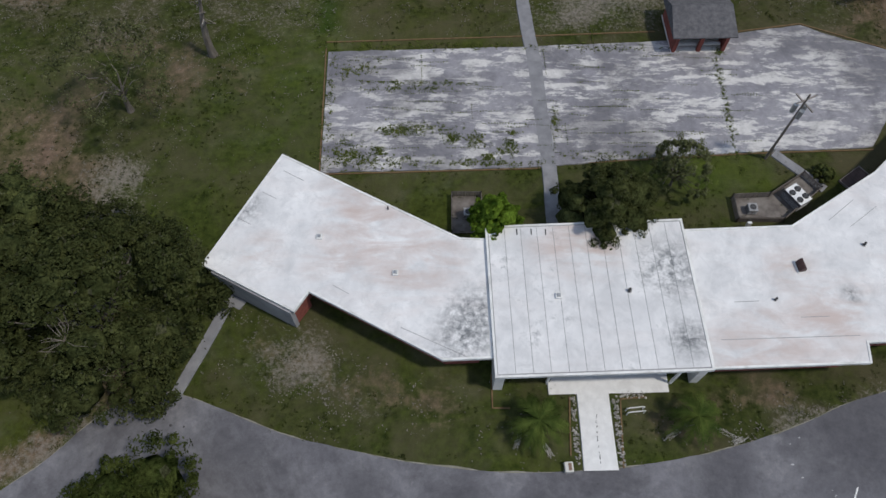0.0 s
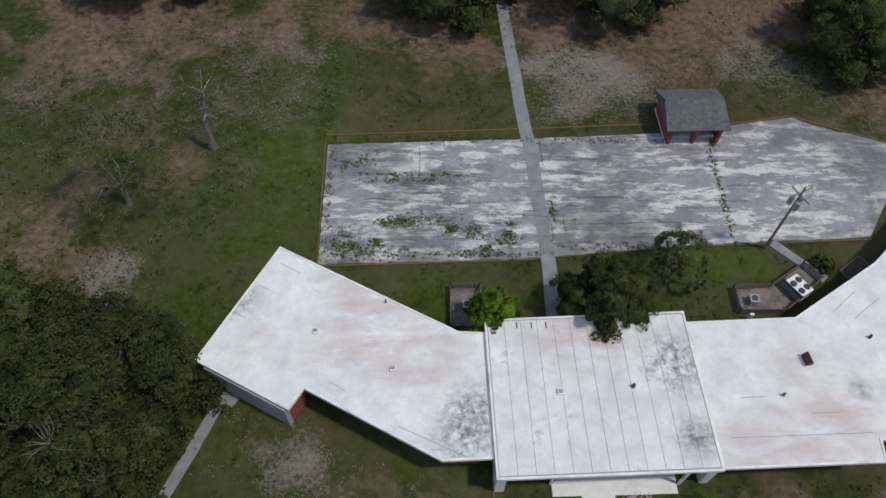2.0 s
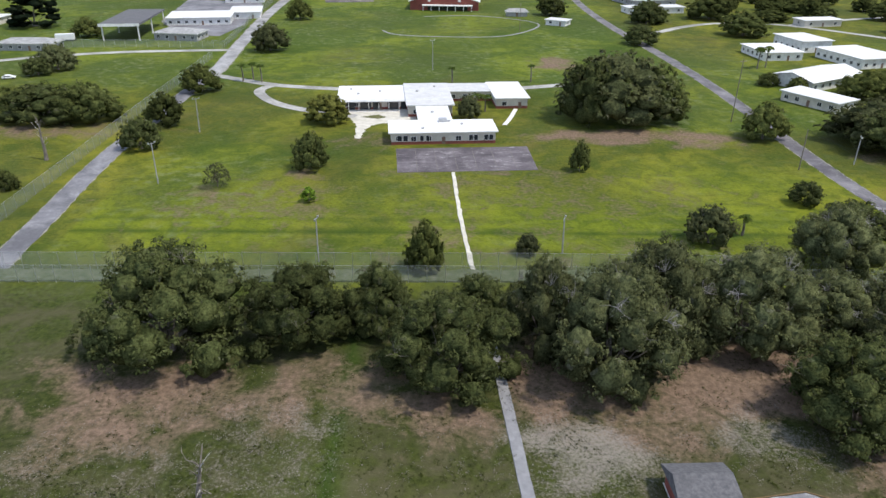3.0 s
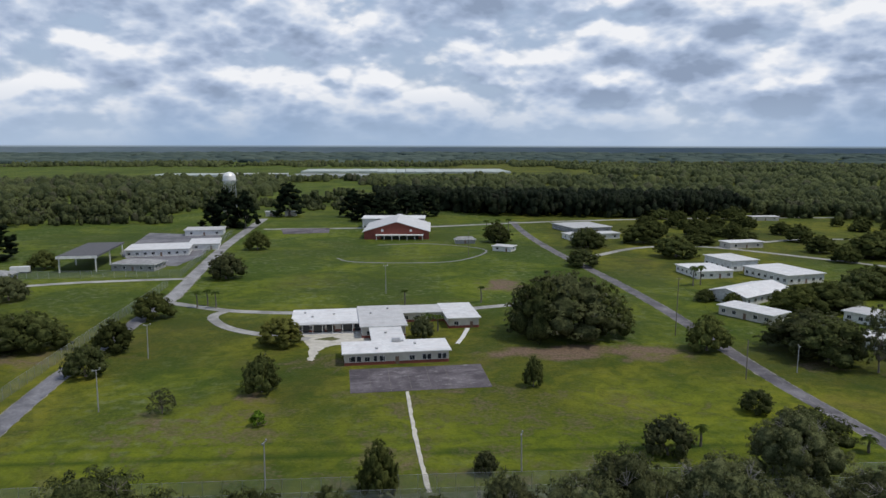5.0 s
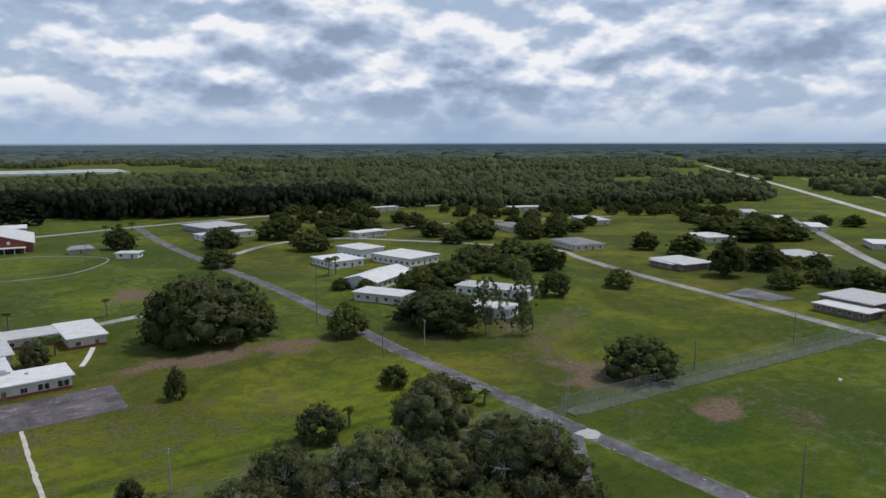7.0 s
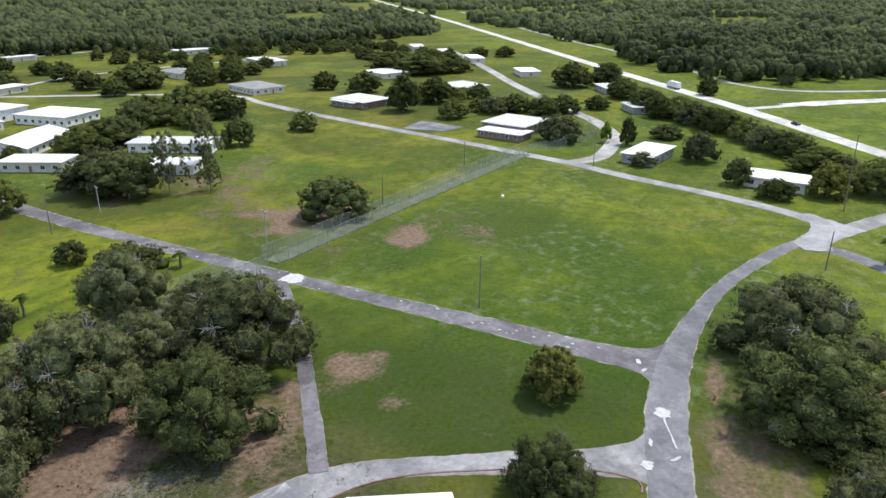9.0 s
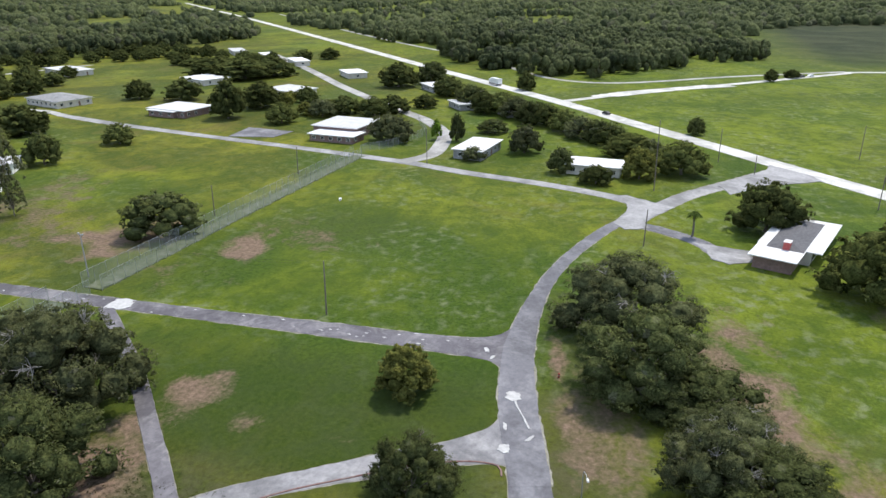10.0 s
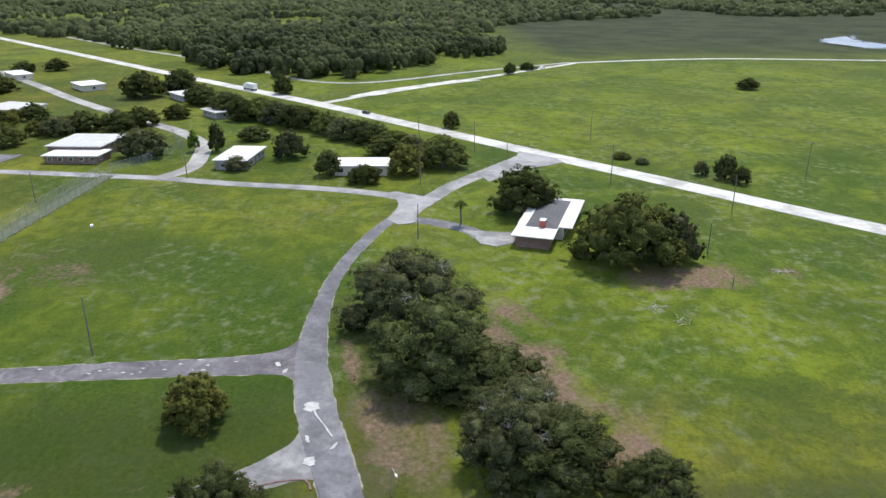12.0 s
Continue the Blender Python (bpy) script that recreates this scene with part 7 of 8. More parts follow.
part("roof", a_box(-15.7, 7.2, 34.2, 36.28, 3.16, 3.40), M_ROOF_WHITE, centre, "white porch roof")
for k in range(8):
    part("post", a_box(-15.2 + 3.15 * k, -15.04 + 3.15 * k, 34.4, 34.56, 0, 3.16), M_FASCIA, centre)
for x0, w in ((-12.6, 2.6), (-8.4, 3.4), (-4.4, 2.2), (0.2, 3.6), (4.4, 1.8)):
    part("opening", a_box(x0, x0 + w, 36.88, 36.99, 0.1, 2.7), M_GLASS, centre, "dark screened opening")
part("step_slab", a_box(-15.4, 7.0, 34.2, 36.9, -0.02, 0.12), M_CONCRETE, centre)
part("opening", a_box(9.12, 9.24, 14.0, 24.0, 0.3, 2.6), M_GLASS, centre, "dark screened opening")
for x0, w in ((2.4, 1.2), (4.0, 1.2), (8.6, 0.9), (10.2, 0.9), (22.0, 1.0), (23.4, 1.0), (26.2, 1.0), (27.6, 1.0)):
    w0 = part("window", a_box(x0 - 0.08, x0 + w + 0.08, 0.60, 0.66, 0.95, 2.6), M_FASCIA, centre)
    part("pane", a_box(x0, x0 + w, 0.57, 0.63, 1.05, 2.5), M_GLASS, w0)
for x, y, z in ((9.5, 3.4, 3.6), (20.6, 7.0, 3.6), (13.2, 20.0, 3.5), (10.0, 44.0, 3.9), (16.0, 50.0, 3.9), (-9.0, 43.0, 3.5), (-11.5, 49.0, 3.5), (-2.0, 46.0, 3.5)):
    vent = base("roof_vent", centre.matrix_world @ pose(x, y, z), "small grey vent on the white roof", "roof vent", "roof vents")
    part("curb", a_box(-0.3, 0.3, -0.3, 0.3, -0.05, 0.25), M_FASCIA, vent)
    part("cap", a_box(-0.4, 0.4, -0.4, 0.4, 0.25, 0.42), M_WALL_GREY, vent)

# bungalow with a brick end, dark shingle field and red chimney
bung = base("bungalow", pose(157.0, -19.3, 0, 0, 0, -19), "brick bungalow with white eaves and a dark shingle roof", "house")
part("wall", a_box(0.8, 8.5, -6.6, 1.4, -0.05, 2.9), M_BROWN_BRICK, bung)
part("wall", a_box(8.5, 32, -8.6, 1.6, -0.05, 2.95), M_WALL, bung)
part("roof", a_box(-0.2, 9.0, -7.6, 2.4, 2.92, 3.14), M_ROOF_WHITE, bung, "white flat eaves roof")
part("roof", a_box(8.6, 33, -10.8, 2.6, 2.93, 3.16), M_ROOF_WHITE, bung, "white flat eaves roof")
bm = bmesh.new()
v = [bm.verts.new(p) for p in ((7.0, -7.4, 3.15), (30.8, -7.4, 3.15), (30.8, 0.4, 3.15), (7.0, 0.4, 3.15), (11.2, -3.5, 4.25), (27.4, -3.5, 4.25))]
for f in ((3, 2, 1, 0), (0, 1, 5, 4), (1, 2, 5), (2, 3, 4, 5), (3, 0, 4)):
    bm.faces.new([v[i] for i in f])
part("roof", bm, M_ROOF_GREY, bung, "dark grey hipped shingle roof")
part("chimney", a_box(7.0, 8.9, -4.4, -3.1, 2.9, 4.9), M_RED_PAINT, bung, "red-painted brick chimney")
part("chimney_cap", a_box(6.9, 9.0, -4.5, -3.0, 4.86, 4.98), M_CONCRETE, bung)
add_windows(bung, 8.5, 32.03, -8.63, 1.63, 3, 3.0, 0, M_FASCIA)
part("porch_window", a_box(10.2, 15.0, -8.72, -8.6, 0.6, 2.5), M_GLASS, bung, "dark screened porch opening")

HOUSES = [
    (242.2, 66.5, -6, [(-10, 10, -5.2, 5.2, 3.5)], "low house with a bright white flat roof", M_WALL_GREY),
    (228.8, 23.6, -2, [(-5, 5, -8.4, 8.4, 3.4)], "low house with a white flat roof among shrubs", M_WALL),
    (247.0, 124.2, -4, [(-4.6, 4.6, -9.3, 9.3, 3.0)], "brown brick lodge wing with a white roof", M_BROWN_BRICK),
    (262.5, 126.5, -4, [(-11, 9, -9.6, 9.6, 4.3)], "brown brick lodge with a raised white roof", M_BROWN_BRICK),
    (277.0, 217.5, -8, [(-9, 9, -11, 11, 3.4), (-11, -3, -6, 9, 3.0)], "white-roofed ranch house with a carport", M_BROWN_BRICK),
    (281.0, 292.0, -14, [(-9, 9, -13, 13, 3.4)], "ranch house with a weathered grey roof", M_WALL),
    (376.0, 378.0, -20, [(-8, 8, -16, 16, 3.4)], "pale ranch house with a low roof", M_WALL),
    (343.0, 198.0, -20, [(-9, 9, -11, 11, 3.4)], "white-roofed ranch house on a lawn", M_WALL),
    (367.0, 268.0, -20, [(-9, 9, -11, 11, 3.4)], "ranch house half hidden by trees", M_WALL),
    (300.0, 375.0, -10, [(-8, 8, -12, 12, 3.4)], "long ranch house with a grey roof", M_WALL),
    (420.0, 196.0, 40, [(-10, 10, -6, 6, 3.4)], "low house with a white roof", M_WALL),
    (470.0, 262.0, 42, [(-13, 13, -5, 5, 3.4)], "low house with a white roof", M_WALL),
    (520.0, 345.0, 42, [(-14, 14, -5, 5, 3.4)], "low white-roofed house in a row", M_WALL),
    (500.0, 305.0, 42, [(-9, 9, -5, 5, 3.4)], "low white-roofed house in a row", M_WALL),
    (380.0, 128.0, 40, [(-9, 9, -5, 5, 3.4)], "small house behind the hedgerow", M_WALL_GREY),
    (330.0, 98.0, 40, [(-7, 7, -4, 4, 3.2)], "small house behind the hedgerow", M_WALL_GREY),
    (318.0, 72.0, 40, [(-5, 5, -3.5, 3.5, 3.0)], "small shed in the hedgerow", M_WALL_GREY),
    (166.0, 216.5, -59, [(-15, 15, -5.4, 5.4, 3.6)], "long white dormitory with a flat roof", M_FASCIA),
    (145.5, 192.5, -59, [(-8, 8, -4.6, 4.6, 3.4)], "short white dormitory with a flat roof", M_FASCIA),
    (124.6, 232.5, -59, [(-10, 10, -5, 5, 3.5)], "white hall with a pale metal roof", M_WALL),
    (175.0, 303.0, 15, [(-10, 10, -13, 13, 4.2)], "long white hall with a flat roof", M_FASCIA),
    (163.0, 333.0, 12, [(-6, 9, -11, 9, 5.2)], "white hall with blue window bands", M_FASCIA),
    (142.5, 316.0, 6, [(-8, 9, -12, 8, 3.6)], "low white workshop with a flat roof", M_FASCIA),
    (128.0, 487.0, 14, [(-11, 18, -16, 16, 3.8)], "long pale school block with flat roofs", M_WALL_GREY),
    (126.0, 443.0, 10, [(-17, 18, -4, 7, 3.6)], "pale school block with a white front", M_FASCIA),
    (62.0, 395.0, -30, [(-5, 6, -4, 4, 2.9)], "small white snack hut by the field", M_FASCIA),
    (43.0, 425.0, 0, [(-6, 6, -2, 2, 2.6)], "low grey dugout beside the field", M_WALL_GREY),
    (203.0, 400.0, 10, [(-10, 12, -5, 5, 3.6)], "long pale house with a white roof", M_WALL),
    (294.0, 545.0, 0, [(-11, 11, -4, 4, 3.4)], "white-roofed shed before the woods", M_WALL),
    (400.0, 478.0, -15, [(-18, 14, -7, 7, 3.4)], "pale ranch house with a low roof", M_WALL),
    (-130.0, 398.0, 10, [(-15, 17, -14, 10, 3.8)], "low compound of white flat roofs", M_FASCIA),
    (-112.0, 418.0, 10, [(-6, 10, -12, 12, 3.6)], "low white flat-roofed block inside the fence", M_FASCIA),
    (-123.0, 345.0, -8, [(-10, 11, -6, 6, 3.4)], "low grey-roofed guard house", M_WALL_GREY),
    (-126.0, 481.0, 8, [(-12, 12, -9, 9, 3.8)], "white flat-roofed block inside the fence", M_FASCIA),
    (-238.0, 380.0, 0, [(-24, 10, -12, 12, 3.6)], "long white shed behind a fence", M_WALL),
    (-165.0, 318.0, 0, [(-26, -2, -6, 4, 3.2)], "low grey shed by the fence", M_WALL_GREY),
    (-95.0, 600.0, 0, [(-12, -3, -3, 3, 4.0), (4, 13, -3, 3, 4.0)], "gate houses at the end of the road", M_WALL),
    (-250.0, 1290.0, 0, [(-60, 60, -12, 12, 8.0)], "long pale packing house far off", M_STEEL),
    (30.0, 880.0, 0, [(-40, -6, -8, 8, 5.0), (10, 44, -8, 8, 6.0)], "white farm buildings among trees", M_FASCIA),
]
for x, y, turn, blocks, label, wall in HOUSES:
    grey = "grey" in label and "white" not in label
    flat_house(x, y, turn, blocks, label, wall, M_ROOF_GREY if grey else M_ROOF_WHITE, None, gap=3.4 if math.hypot(x, y) < 420 else 6.0)

# gymnasium: red brick gable hall
gym = base("gymnasium", pose(1.5, 445.5, 0, 0, 0, -3), "red brick gymnasium with a low white gable roof", "gymnasium")
bm = bmesh.new()
W, D, E, R = 20.5, 50.0, 5.0, 11.0
lo = [bm.verts.new(p) for p in ((-W, 0, 0), (W, 0, 0), (W, D, 0), (-W, D, 0))]
hi = [bm.verts.new(p) for p in ((-W, 0, E), (W, 0, E), (W, D, E), (-W, D, E))]
r0, r1 = bm.verts.new((0, 0, R - 0.3)), bm.verts.new((0, D, R - 0.3))
for f in ((lo[0], lo[1], hi[1], r0, hi[0]), (lo[1], lo[2], hi[2], hi[1]), (lo[2], lo[3], hi[3], r1, hi[2]), (lo[3], lo[0], hi[0], hi[3]), lo[::-1]):
    bm.faces.new(f)
part("wall", bm, M_BRICK, gym)
for s in (-1, 1):
    bm = bmesh.new()
    p = [(s * (W + 1), -1, E - 0.25), (s * (W + 1), D + 1, E - 0.25), (0, D + 1, R), (0, -1, R)]
    a = [bm.verts.new(q) for q in p]
    b = [bm.verts.new((q[0], q[1], q[2] + 0.35)) for q in p]
    bm.faces.new(a)
    bm.faces.new(b[::-1])
    for i in range(4):
        bm.faces.new((a[i], a[(i + 1) % 4], b[(i + 1) % 4], b[i]))
    part("roof", bm, M_ROOF_WHITE, gym)
part("canopy", a_box(-13, 17, -4.5, 0.2, 2.9, 3.3), M_FASCIA, gym, "white entrance canopy")
for k in range(7):
    part("post", a_box(-12.5 + 4.8 * k, -12.2 + 4.8 * k, -4.3, -4.0, 0, 2.9), M_FASCIA, gym)
part("door", a_box(-10, 14, -0.12, 0.02, 0.1, 2.5), M_GLASS, gym)
for x in (-9, 9):
    part("round_vent", a_cyl(0, 0, -0.1, 0.1, 0.9), M_FASCIA, gym).matrix_local = pose(x, -0.05, 5.6, 90)
ghall = base("gable_hall", pose(139.0, 263.5, 0, 0, 0, 31), "white hall with a pale low gable roof", "hall")
bm = bmesh.new()
lo = [bm.verts.new(q) for q in ((-15, -8, -0.05), (15, -8, -0.05), (15, 8, -0.05), (-15, 8, -0.05))]
hi = [bm.verts.new(q) for q in ((-15, -8, 3.5), (15, -8, 3.5), (15, 8, 3.5), (-15, 8, 3.5))]
ends = bm.verts.new((-15, 0, 5.4)), bm.verts.new((15, 0, 5.4))
for f in ((lo[0], lo[1], hi[1], hi[0]), (lo[1], lo[2], hi[2], ends[1], hi[1]), (lo[2], lo[3], hi[3], hi[2]), (lo[3], lo[0], hi[0], ends[0], hi[3]), lo[::-1]):
    bm.faces.new(f)
part("wall", bm, M_FASCIA, ghall)
for sg in (-1, 1):
    bm = bmesh.new()
    q = [(-15.8, sg * 8.9, 3.35), (15.8, sg * 8.9, 3.35), (15.8, 0, 5.5), (-15.8, 0, 5.5)]
    a, b = [bm.verts.new(c) for c in q], [bm.verts.new((c[0], c[1], c[2] + 0.18)) for c in q]
    bm.faces.new(a)
    bm.faces.new(b[::-1])
    for i in range(4):
        bm.faces.new((a[i], a[(i + 1) % 4], b[(i + 1) % 4], b[i]))
    part("roof", bm, M_ROOF_WHITE, ghall)
add_windows(ghall, -15.03, 15.03, -8.03, 8.03, 3.5, 4.0, 3, M_FASCIA)
flat_house(2.0, 510.0, -3, [(-24, 20, -8, 14, 7.5)], "white flat-roofed annex behind the gymnasium", M_FASCIA, band=None, name="annex", category="building")
# open-sided canopy
cano = base("yard_canopy", pose(-150, 360, 0, 0, 0, 6), "grey open canopy on tall white posts", "canopy")
part("roof", a_box(-9, 9, -24, 24, 7.0, 7.8), M_ROOF_GREY, cano)
part("fascia", a_box(-9.1, 9.1, -24.15, -24.02, 6.6, 7.82), M_FASCIA, cano)
for x in (-8, 8):
    for y in (-23, 0, 23):
        part("post", a_box(x - 0.25, x + 0.25, y - 0.25, y + 0.25, 0, 7.0), M_FASCIA, cano)
# water tower
tow = base("water_tower", pose(-140, 617, 0), "white elevated steel water tank on legs", "water tower")
bm = bmesh.new()
prof = ((0.3, 24), (3.4, 25.2), (5.2, 27.5), (5.4, 30), (5.2, 33), (3.6, 35.2), (0.3, 36.2))
rings = [[bm.verts.new((r * math.cos(2 * math.pi * k / 20), r * math.sin(2 * math.pi * k / 20), z)) for k in range(20)] for r, z in prof]
for a, b in zip(rings, rings[1:]):
    for k in range(20):
        bm.faces.new((a[k], a[(k + 1) % 20], b[(k + 1) % 20], b[k]))
bm.faces.new(rings[0][::-1])
bm.faces.new(rings[-1])
part("tank", bm, M_WHITE_CAR, tow)
for k in range(6):
    a = math.pi * k / 3
    verts, faces = [], []
    tube(verts, faces, [(5.6 * math.cos(a), 5.6 * math.sin(a), 0), (4.9 * math.cos(a), 4.9 * math.sin(a), 28)], [0.35, 0.3], 6)
    mesh_object("leg", verts, faces, M_STEEL, tow)
part("riser", a_cyl(0, 0, 0, 25, 0.8), M_STEEL, tow)
part("catwalk", a_cyl(0, 0, 28.8, 29.1, 6.3, None, 20), M_STEEL, tow)
# shade cloth and greenhouses far to the north
for k in range(22):
    x0 = -195 + 20 * k
    y0 = 1480 if k > 7 else 1510
    tagged(part("shade_house", a_box(x0, x0 + 19, y0, 1650 + 3 * (k % 3), 0, 3.6 + 0.25 * (k % 2)), M_SHADE_CLOTH), "pale shade-cloth nursery bay far off", "nursery", "nursery bays")
for k in range(7):
    x0 = -190 + 21 * k
    tagged(part("shade_house", a_box(x0, x0 + 20, 1290, 1400, 0, 3.2 + 0.25 * (k % 2)), M_SHADE_DARK), "grey shade-cloth nursery bay far off", "nursery", "nursery bays")
for k in range(5):
    x0 = -440 + 24 * k
    tagged(part("greenhouse", a_box(x0, x0 + 22, 1320, 1400, 0, 4.0), M_SHADE_CLOTH), "long pale greenhouse far off", "greenhouse", "greenhouses")

# ---------------------------------------------------------------- fences, poles, vehicles


def chain_fence(line, h, label, every=3.2, solid=True):
    ob = base("chain_fence", pose(0, 0, 0), label, "fence")
    post_me = None
    for (ax, ay), (bx, by) in zip(line, line[1:]):
        d = Vector((bx - ax, by - ay))
        ang = math.degrees(math.atan2(d.y, d.x))
        n = max(1, int(d.length / every))
        for k in range(n + 1):
            p = Vector((ax, ay)) + d * (k / n)
            if post_me is None:
                o = part("post", a_cyl(0, 0, -0.05, h + 0.12, 0.035, None, 6), M_STEEL, ob)
                post_me = o.data
            else:
                o = new("post", post_me)
                o.parent = ob
            o.matrix_local = pose(p.x, p.y, 0)
        verts, faces = [], []
        tube(verts, faces, [(ax, ay, h), (bx, by, h)], [0.022, 0.022], 5)
        mesh_object("top_rail", verts, faces, M_STEEL, ob)
        mesh_object("mesh_panel", [(ax, ay, 0.03), (bx, by, 0.03), (bx, by, h), (ax, ay, h)], [(0, 1, 2, 3)], M_CHAIN, ob)
    return ob


for line in ([(-88, 110.9), (14, 111.9), (97, 111.0)], [(104.6, 110.0), (160, 108.2), (226, 105.6)]):
    road("perimeter_track", line, 4.4, M_TRACK, "worn grey strip between the two fences", "track", 1.0, 0.5)
chain_fence([(-86, 108.4), (14, 109.4), (102, 108.2)], 3.4, "tall grey chain-link fence on the inner line")
chain_fence([(-88, 113.4), (14, 114.4), (97, 113.6)], 3.4, "tall chain-link fence, outer line")
chain_fence([(104.5, 107.6), (160, 106.0), (224, 103.6)], 3.4, "tall grey chain-link fence on the inner line")
chain_fence([(104.5, 112.4), (160, 110.2), (226, 107.6)], 3.4, "tall chain-link fence, outer line")
chain_fence([(231, 107.0), (240, 100), (266, 94), (290, 106)], 3.0, "chain-link fence round the lodge")
chain_fence([(-90, 120), (-91, 157), (-93, 221), (-95, 300)], 3.2, "chain-link fence along the west road", 4.0)
chain_fence([(-96, 322), (-140, 322), (-230, 316)], 3.4, "tall chain-link fence round the compound", 4.5)
chain_fence([(-96, 322), (-103, 400), (-108, 480)], 3.4, "tall chain-link fence round the compound", 4.5)


def pole(x, y, h, kind, label, turn=0.0):
    ob = base("utility_pole" if kind != "lamp" else "lamp_post", pose(x, y, 0, random.uniform(-1, 1), random.uniform(-1, 1), turn), label, "pole" if kind != "lamp" else "lamp post",
              "utility poles" if kind != "lamp" else "field lamps")
    part("shaft", a_cyl(0, 0, -0.1, h, 0.15, 0.10, 8), M_POLE if kind != "lamp" else M_CONC_POLE, ob)
    if kind == "cross":
        part("crossarm", a_box(-1.2, 1.2, -0.06, 0.06, h - 0.75, h - 0.62), M_WOOD, ob)
        for k in (-1.05, 0.0, 1.05):
            part("insulator", a_cyl(k, 0, h - 0.62, h - 0.45, 0.05, 0.04, 6), M_WALL_GREY, ob)
    if kind == "transformer":
        part("crossarm", a_box(-1.2, 1.2, -0.06, 0.06, h - 0.75, h - 0.62), M_WOOD, ob)
        part("crossarm", a_box(-0.06, 0.06, -1.2, 1.2, h - 1.25, h - 1.12), M_WOOD, ob)
        for a, b in ((0.5, 0.0), (-0.3, 0.42), (-0.3, -0.42)):
            part("transformer", a_cyl(a, b, h - 2.7, h - 1.7, 0.25, None, 10), M_STEEL, ob)
        for k in (-1.05, 0.0, 1.05):
            part("insulator", a_cyl(k, 0, h - 0.62, h - 0.42, 0.05, 0.04, 6), M_WALL_GREY, ob)
        part("meter_box", a_box(0.15, 0.42, -0.15, 0.15, 1.1, 1.8), M_STEEL, ob)
    if kind == "lamp":
        part("crossarm", a_box(-0.9, 0.9, -0.05, 0.05, h - 0.25, h - 0.12), M_STEEL, ob)
        for k in (-0.85, 0.85):
            part("floodlight", a_box(k - 0.17, k + 0.17, -0.2, 0.08, h - 0.12, h + 0.18), M_STEEL, ob, bevel=0.03)
    return ob


pole(34.0, 41.8, 10.2, "transformer", "wooden pole with three grey transformers by the lot", 25)
for x, y, h, kind in ((108.5, 59.6, 10.8, "bare"), (109.4, 115.6, 9.6, "lamp"), (152.5, 114.2, 8.4, "bare"), (197.4, 114.0, 8.9, "bare"), (163.9, 4.9, 9.0, "bare"), (212.2, 4.5, 21.0, "cross"),
                      (255.4, -15.0, 11.5, "bare"), (241.5, -25.4, 6.5, "bare"), (222.3, 78.8, 11.5, "bare"), (151.9, -61.9, 7.5, "bare"), (181.4, -79.6, 10.7, "bare"), (211.9, -54.3, 12.4, "cross"),
                      (274.1, -61.7, 11.7, "bare"), (214.4, -116.5, 12.2, "cross"), (-22.3, 117.1, 8.8, "lamp"), (23.4, 121.2, 7.4, "lamp"), (-66.0, 156.2, 9.9, "lamp"), (-68.7, 196.7, 9.8, "lamp"),
                      (90.0, 168.8, 10.4, "bare"), (72.1, 126.6, 5.0, "lamp"), (106.1, 173.1, 7.3, "lamp"), (88.4, 211.1, 19.0, "cross"), (-3.3, 280.4, 11.5, "lamp"), (39.7, 372.4, 13.7, "bare"), (133.4, -60.2, 2.3, "bare")):
    pole(x, y, h, kind, {"bare": "bare wooden pole standing in grass", "lamp": "grey field lamp post with two floodlights", "cross": "tall wooden utility pole with a crossarm"}[kind], (x * 13 + y * 7) % 90)
WIRED = [(151.9, -61.9, 7.2), (181.4, -79.6, 10.2)], [(212.2, 4.5, 20.2), (222.3, 78.8, 11.2)], [(211.9, -54.3, 11.8), (241.5, -25.4, 6.3), (255.4, -15.0, 11.2)], [(214.4, -116.5, 11.6), (274.1, -61.7, 11.3)], [(88.4, 211.1, 18.3), (90.0, 168.8, 10.2), (109.4, 115.6, 9.3), (108.5, 59.6, 10.6)]
for line in WIRED:
    cable = base("overhead_line", pose(0, 0, 0), "thin dark overhead wires between the poles", "power line", "power lines", "structure")
    for (ax, ay, az), (bx, by, bz) in zip(line, line[1:]):
        for off in (-0.9, 0.9):
            pts = [(ax + (bx - ax) * k / 10 + off * 0.5, ay + (by - ay) * k / 10 + off * 0.5, az + (bz - az) * k / 10 - 1.4 * (1 - (k / 5 - 1) ** 2)) for k in range(11)]
            verts, faces = [], []
            tube(verts, faces, pts, [0.014] * 11, 3)
            mesh_object("wire", verts, faces, M_DARK, cable)
# roadside lamp with a curved arm
lp = base("street_lamp", pose(72.0, 7.4, 0, 0, 0, 200), "thin street lamp with a curved arm", "street lamp")
verts, faces = [], []
tube(verts, faces, [(0, 0, -0.1), (0, 0, 4.0), (0.3, 0, 4.6), (1.2, 0, 4.9), (1.9, 0, 4.85)], [0.08, 0.06, 0.05, 0.045, 0.04], 6)
mesh_object("arm", verts, faces, M_STEEL, lp)
part("lamp_head", a_box(1.8, 2.4, -0.12, 0.12, 4.72, 4.9), M_FASCIA, lp, bevel=0.03)
hyd = base("hydrant", pose(99.5, 14.5, 0), "small rusty hydrant in the verge", "hydrant")
part("barrel", a_cyl(0, 0, 0, 0.6, 0.16), M_RED_CURB, hyd)
part("bonnet", a_cyl(0, 0, 0.6, 0.8, 0.19, 0.08), M_RED_CURB, hyd)
part("outlet", a_box(-0.26, 0.26, -0.07, 0.07, 0.38, 0.52), M_STEEL, hyd)
truck = base("box_truck", pose(411.0, 101.5, 0.10, 0, 0, 43), "white box truck on the highway", "truck")
part("cargo_box", a_box(-5.5, 3.6, -1.25, 1.25, 1.0, 3.9), M_WHITE_CAR, truck, bevel=0.06)
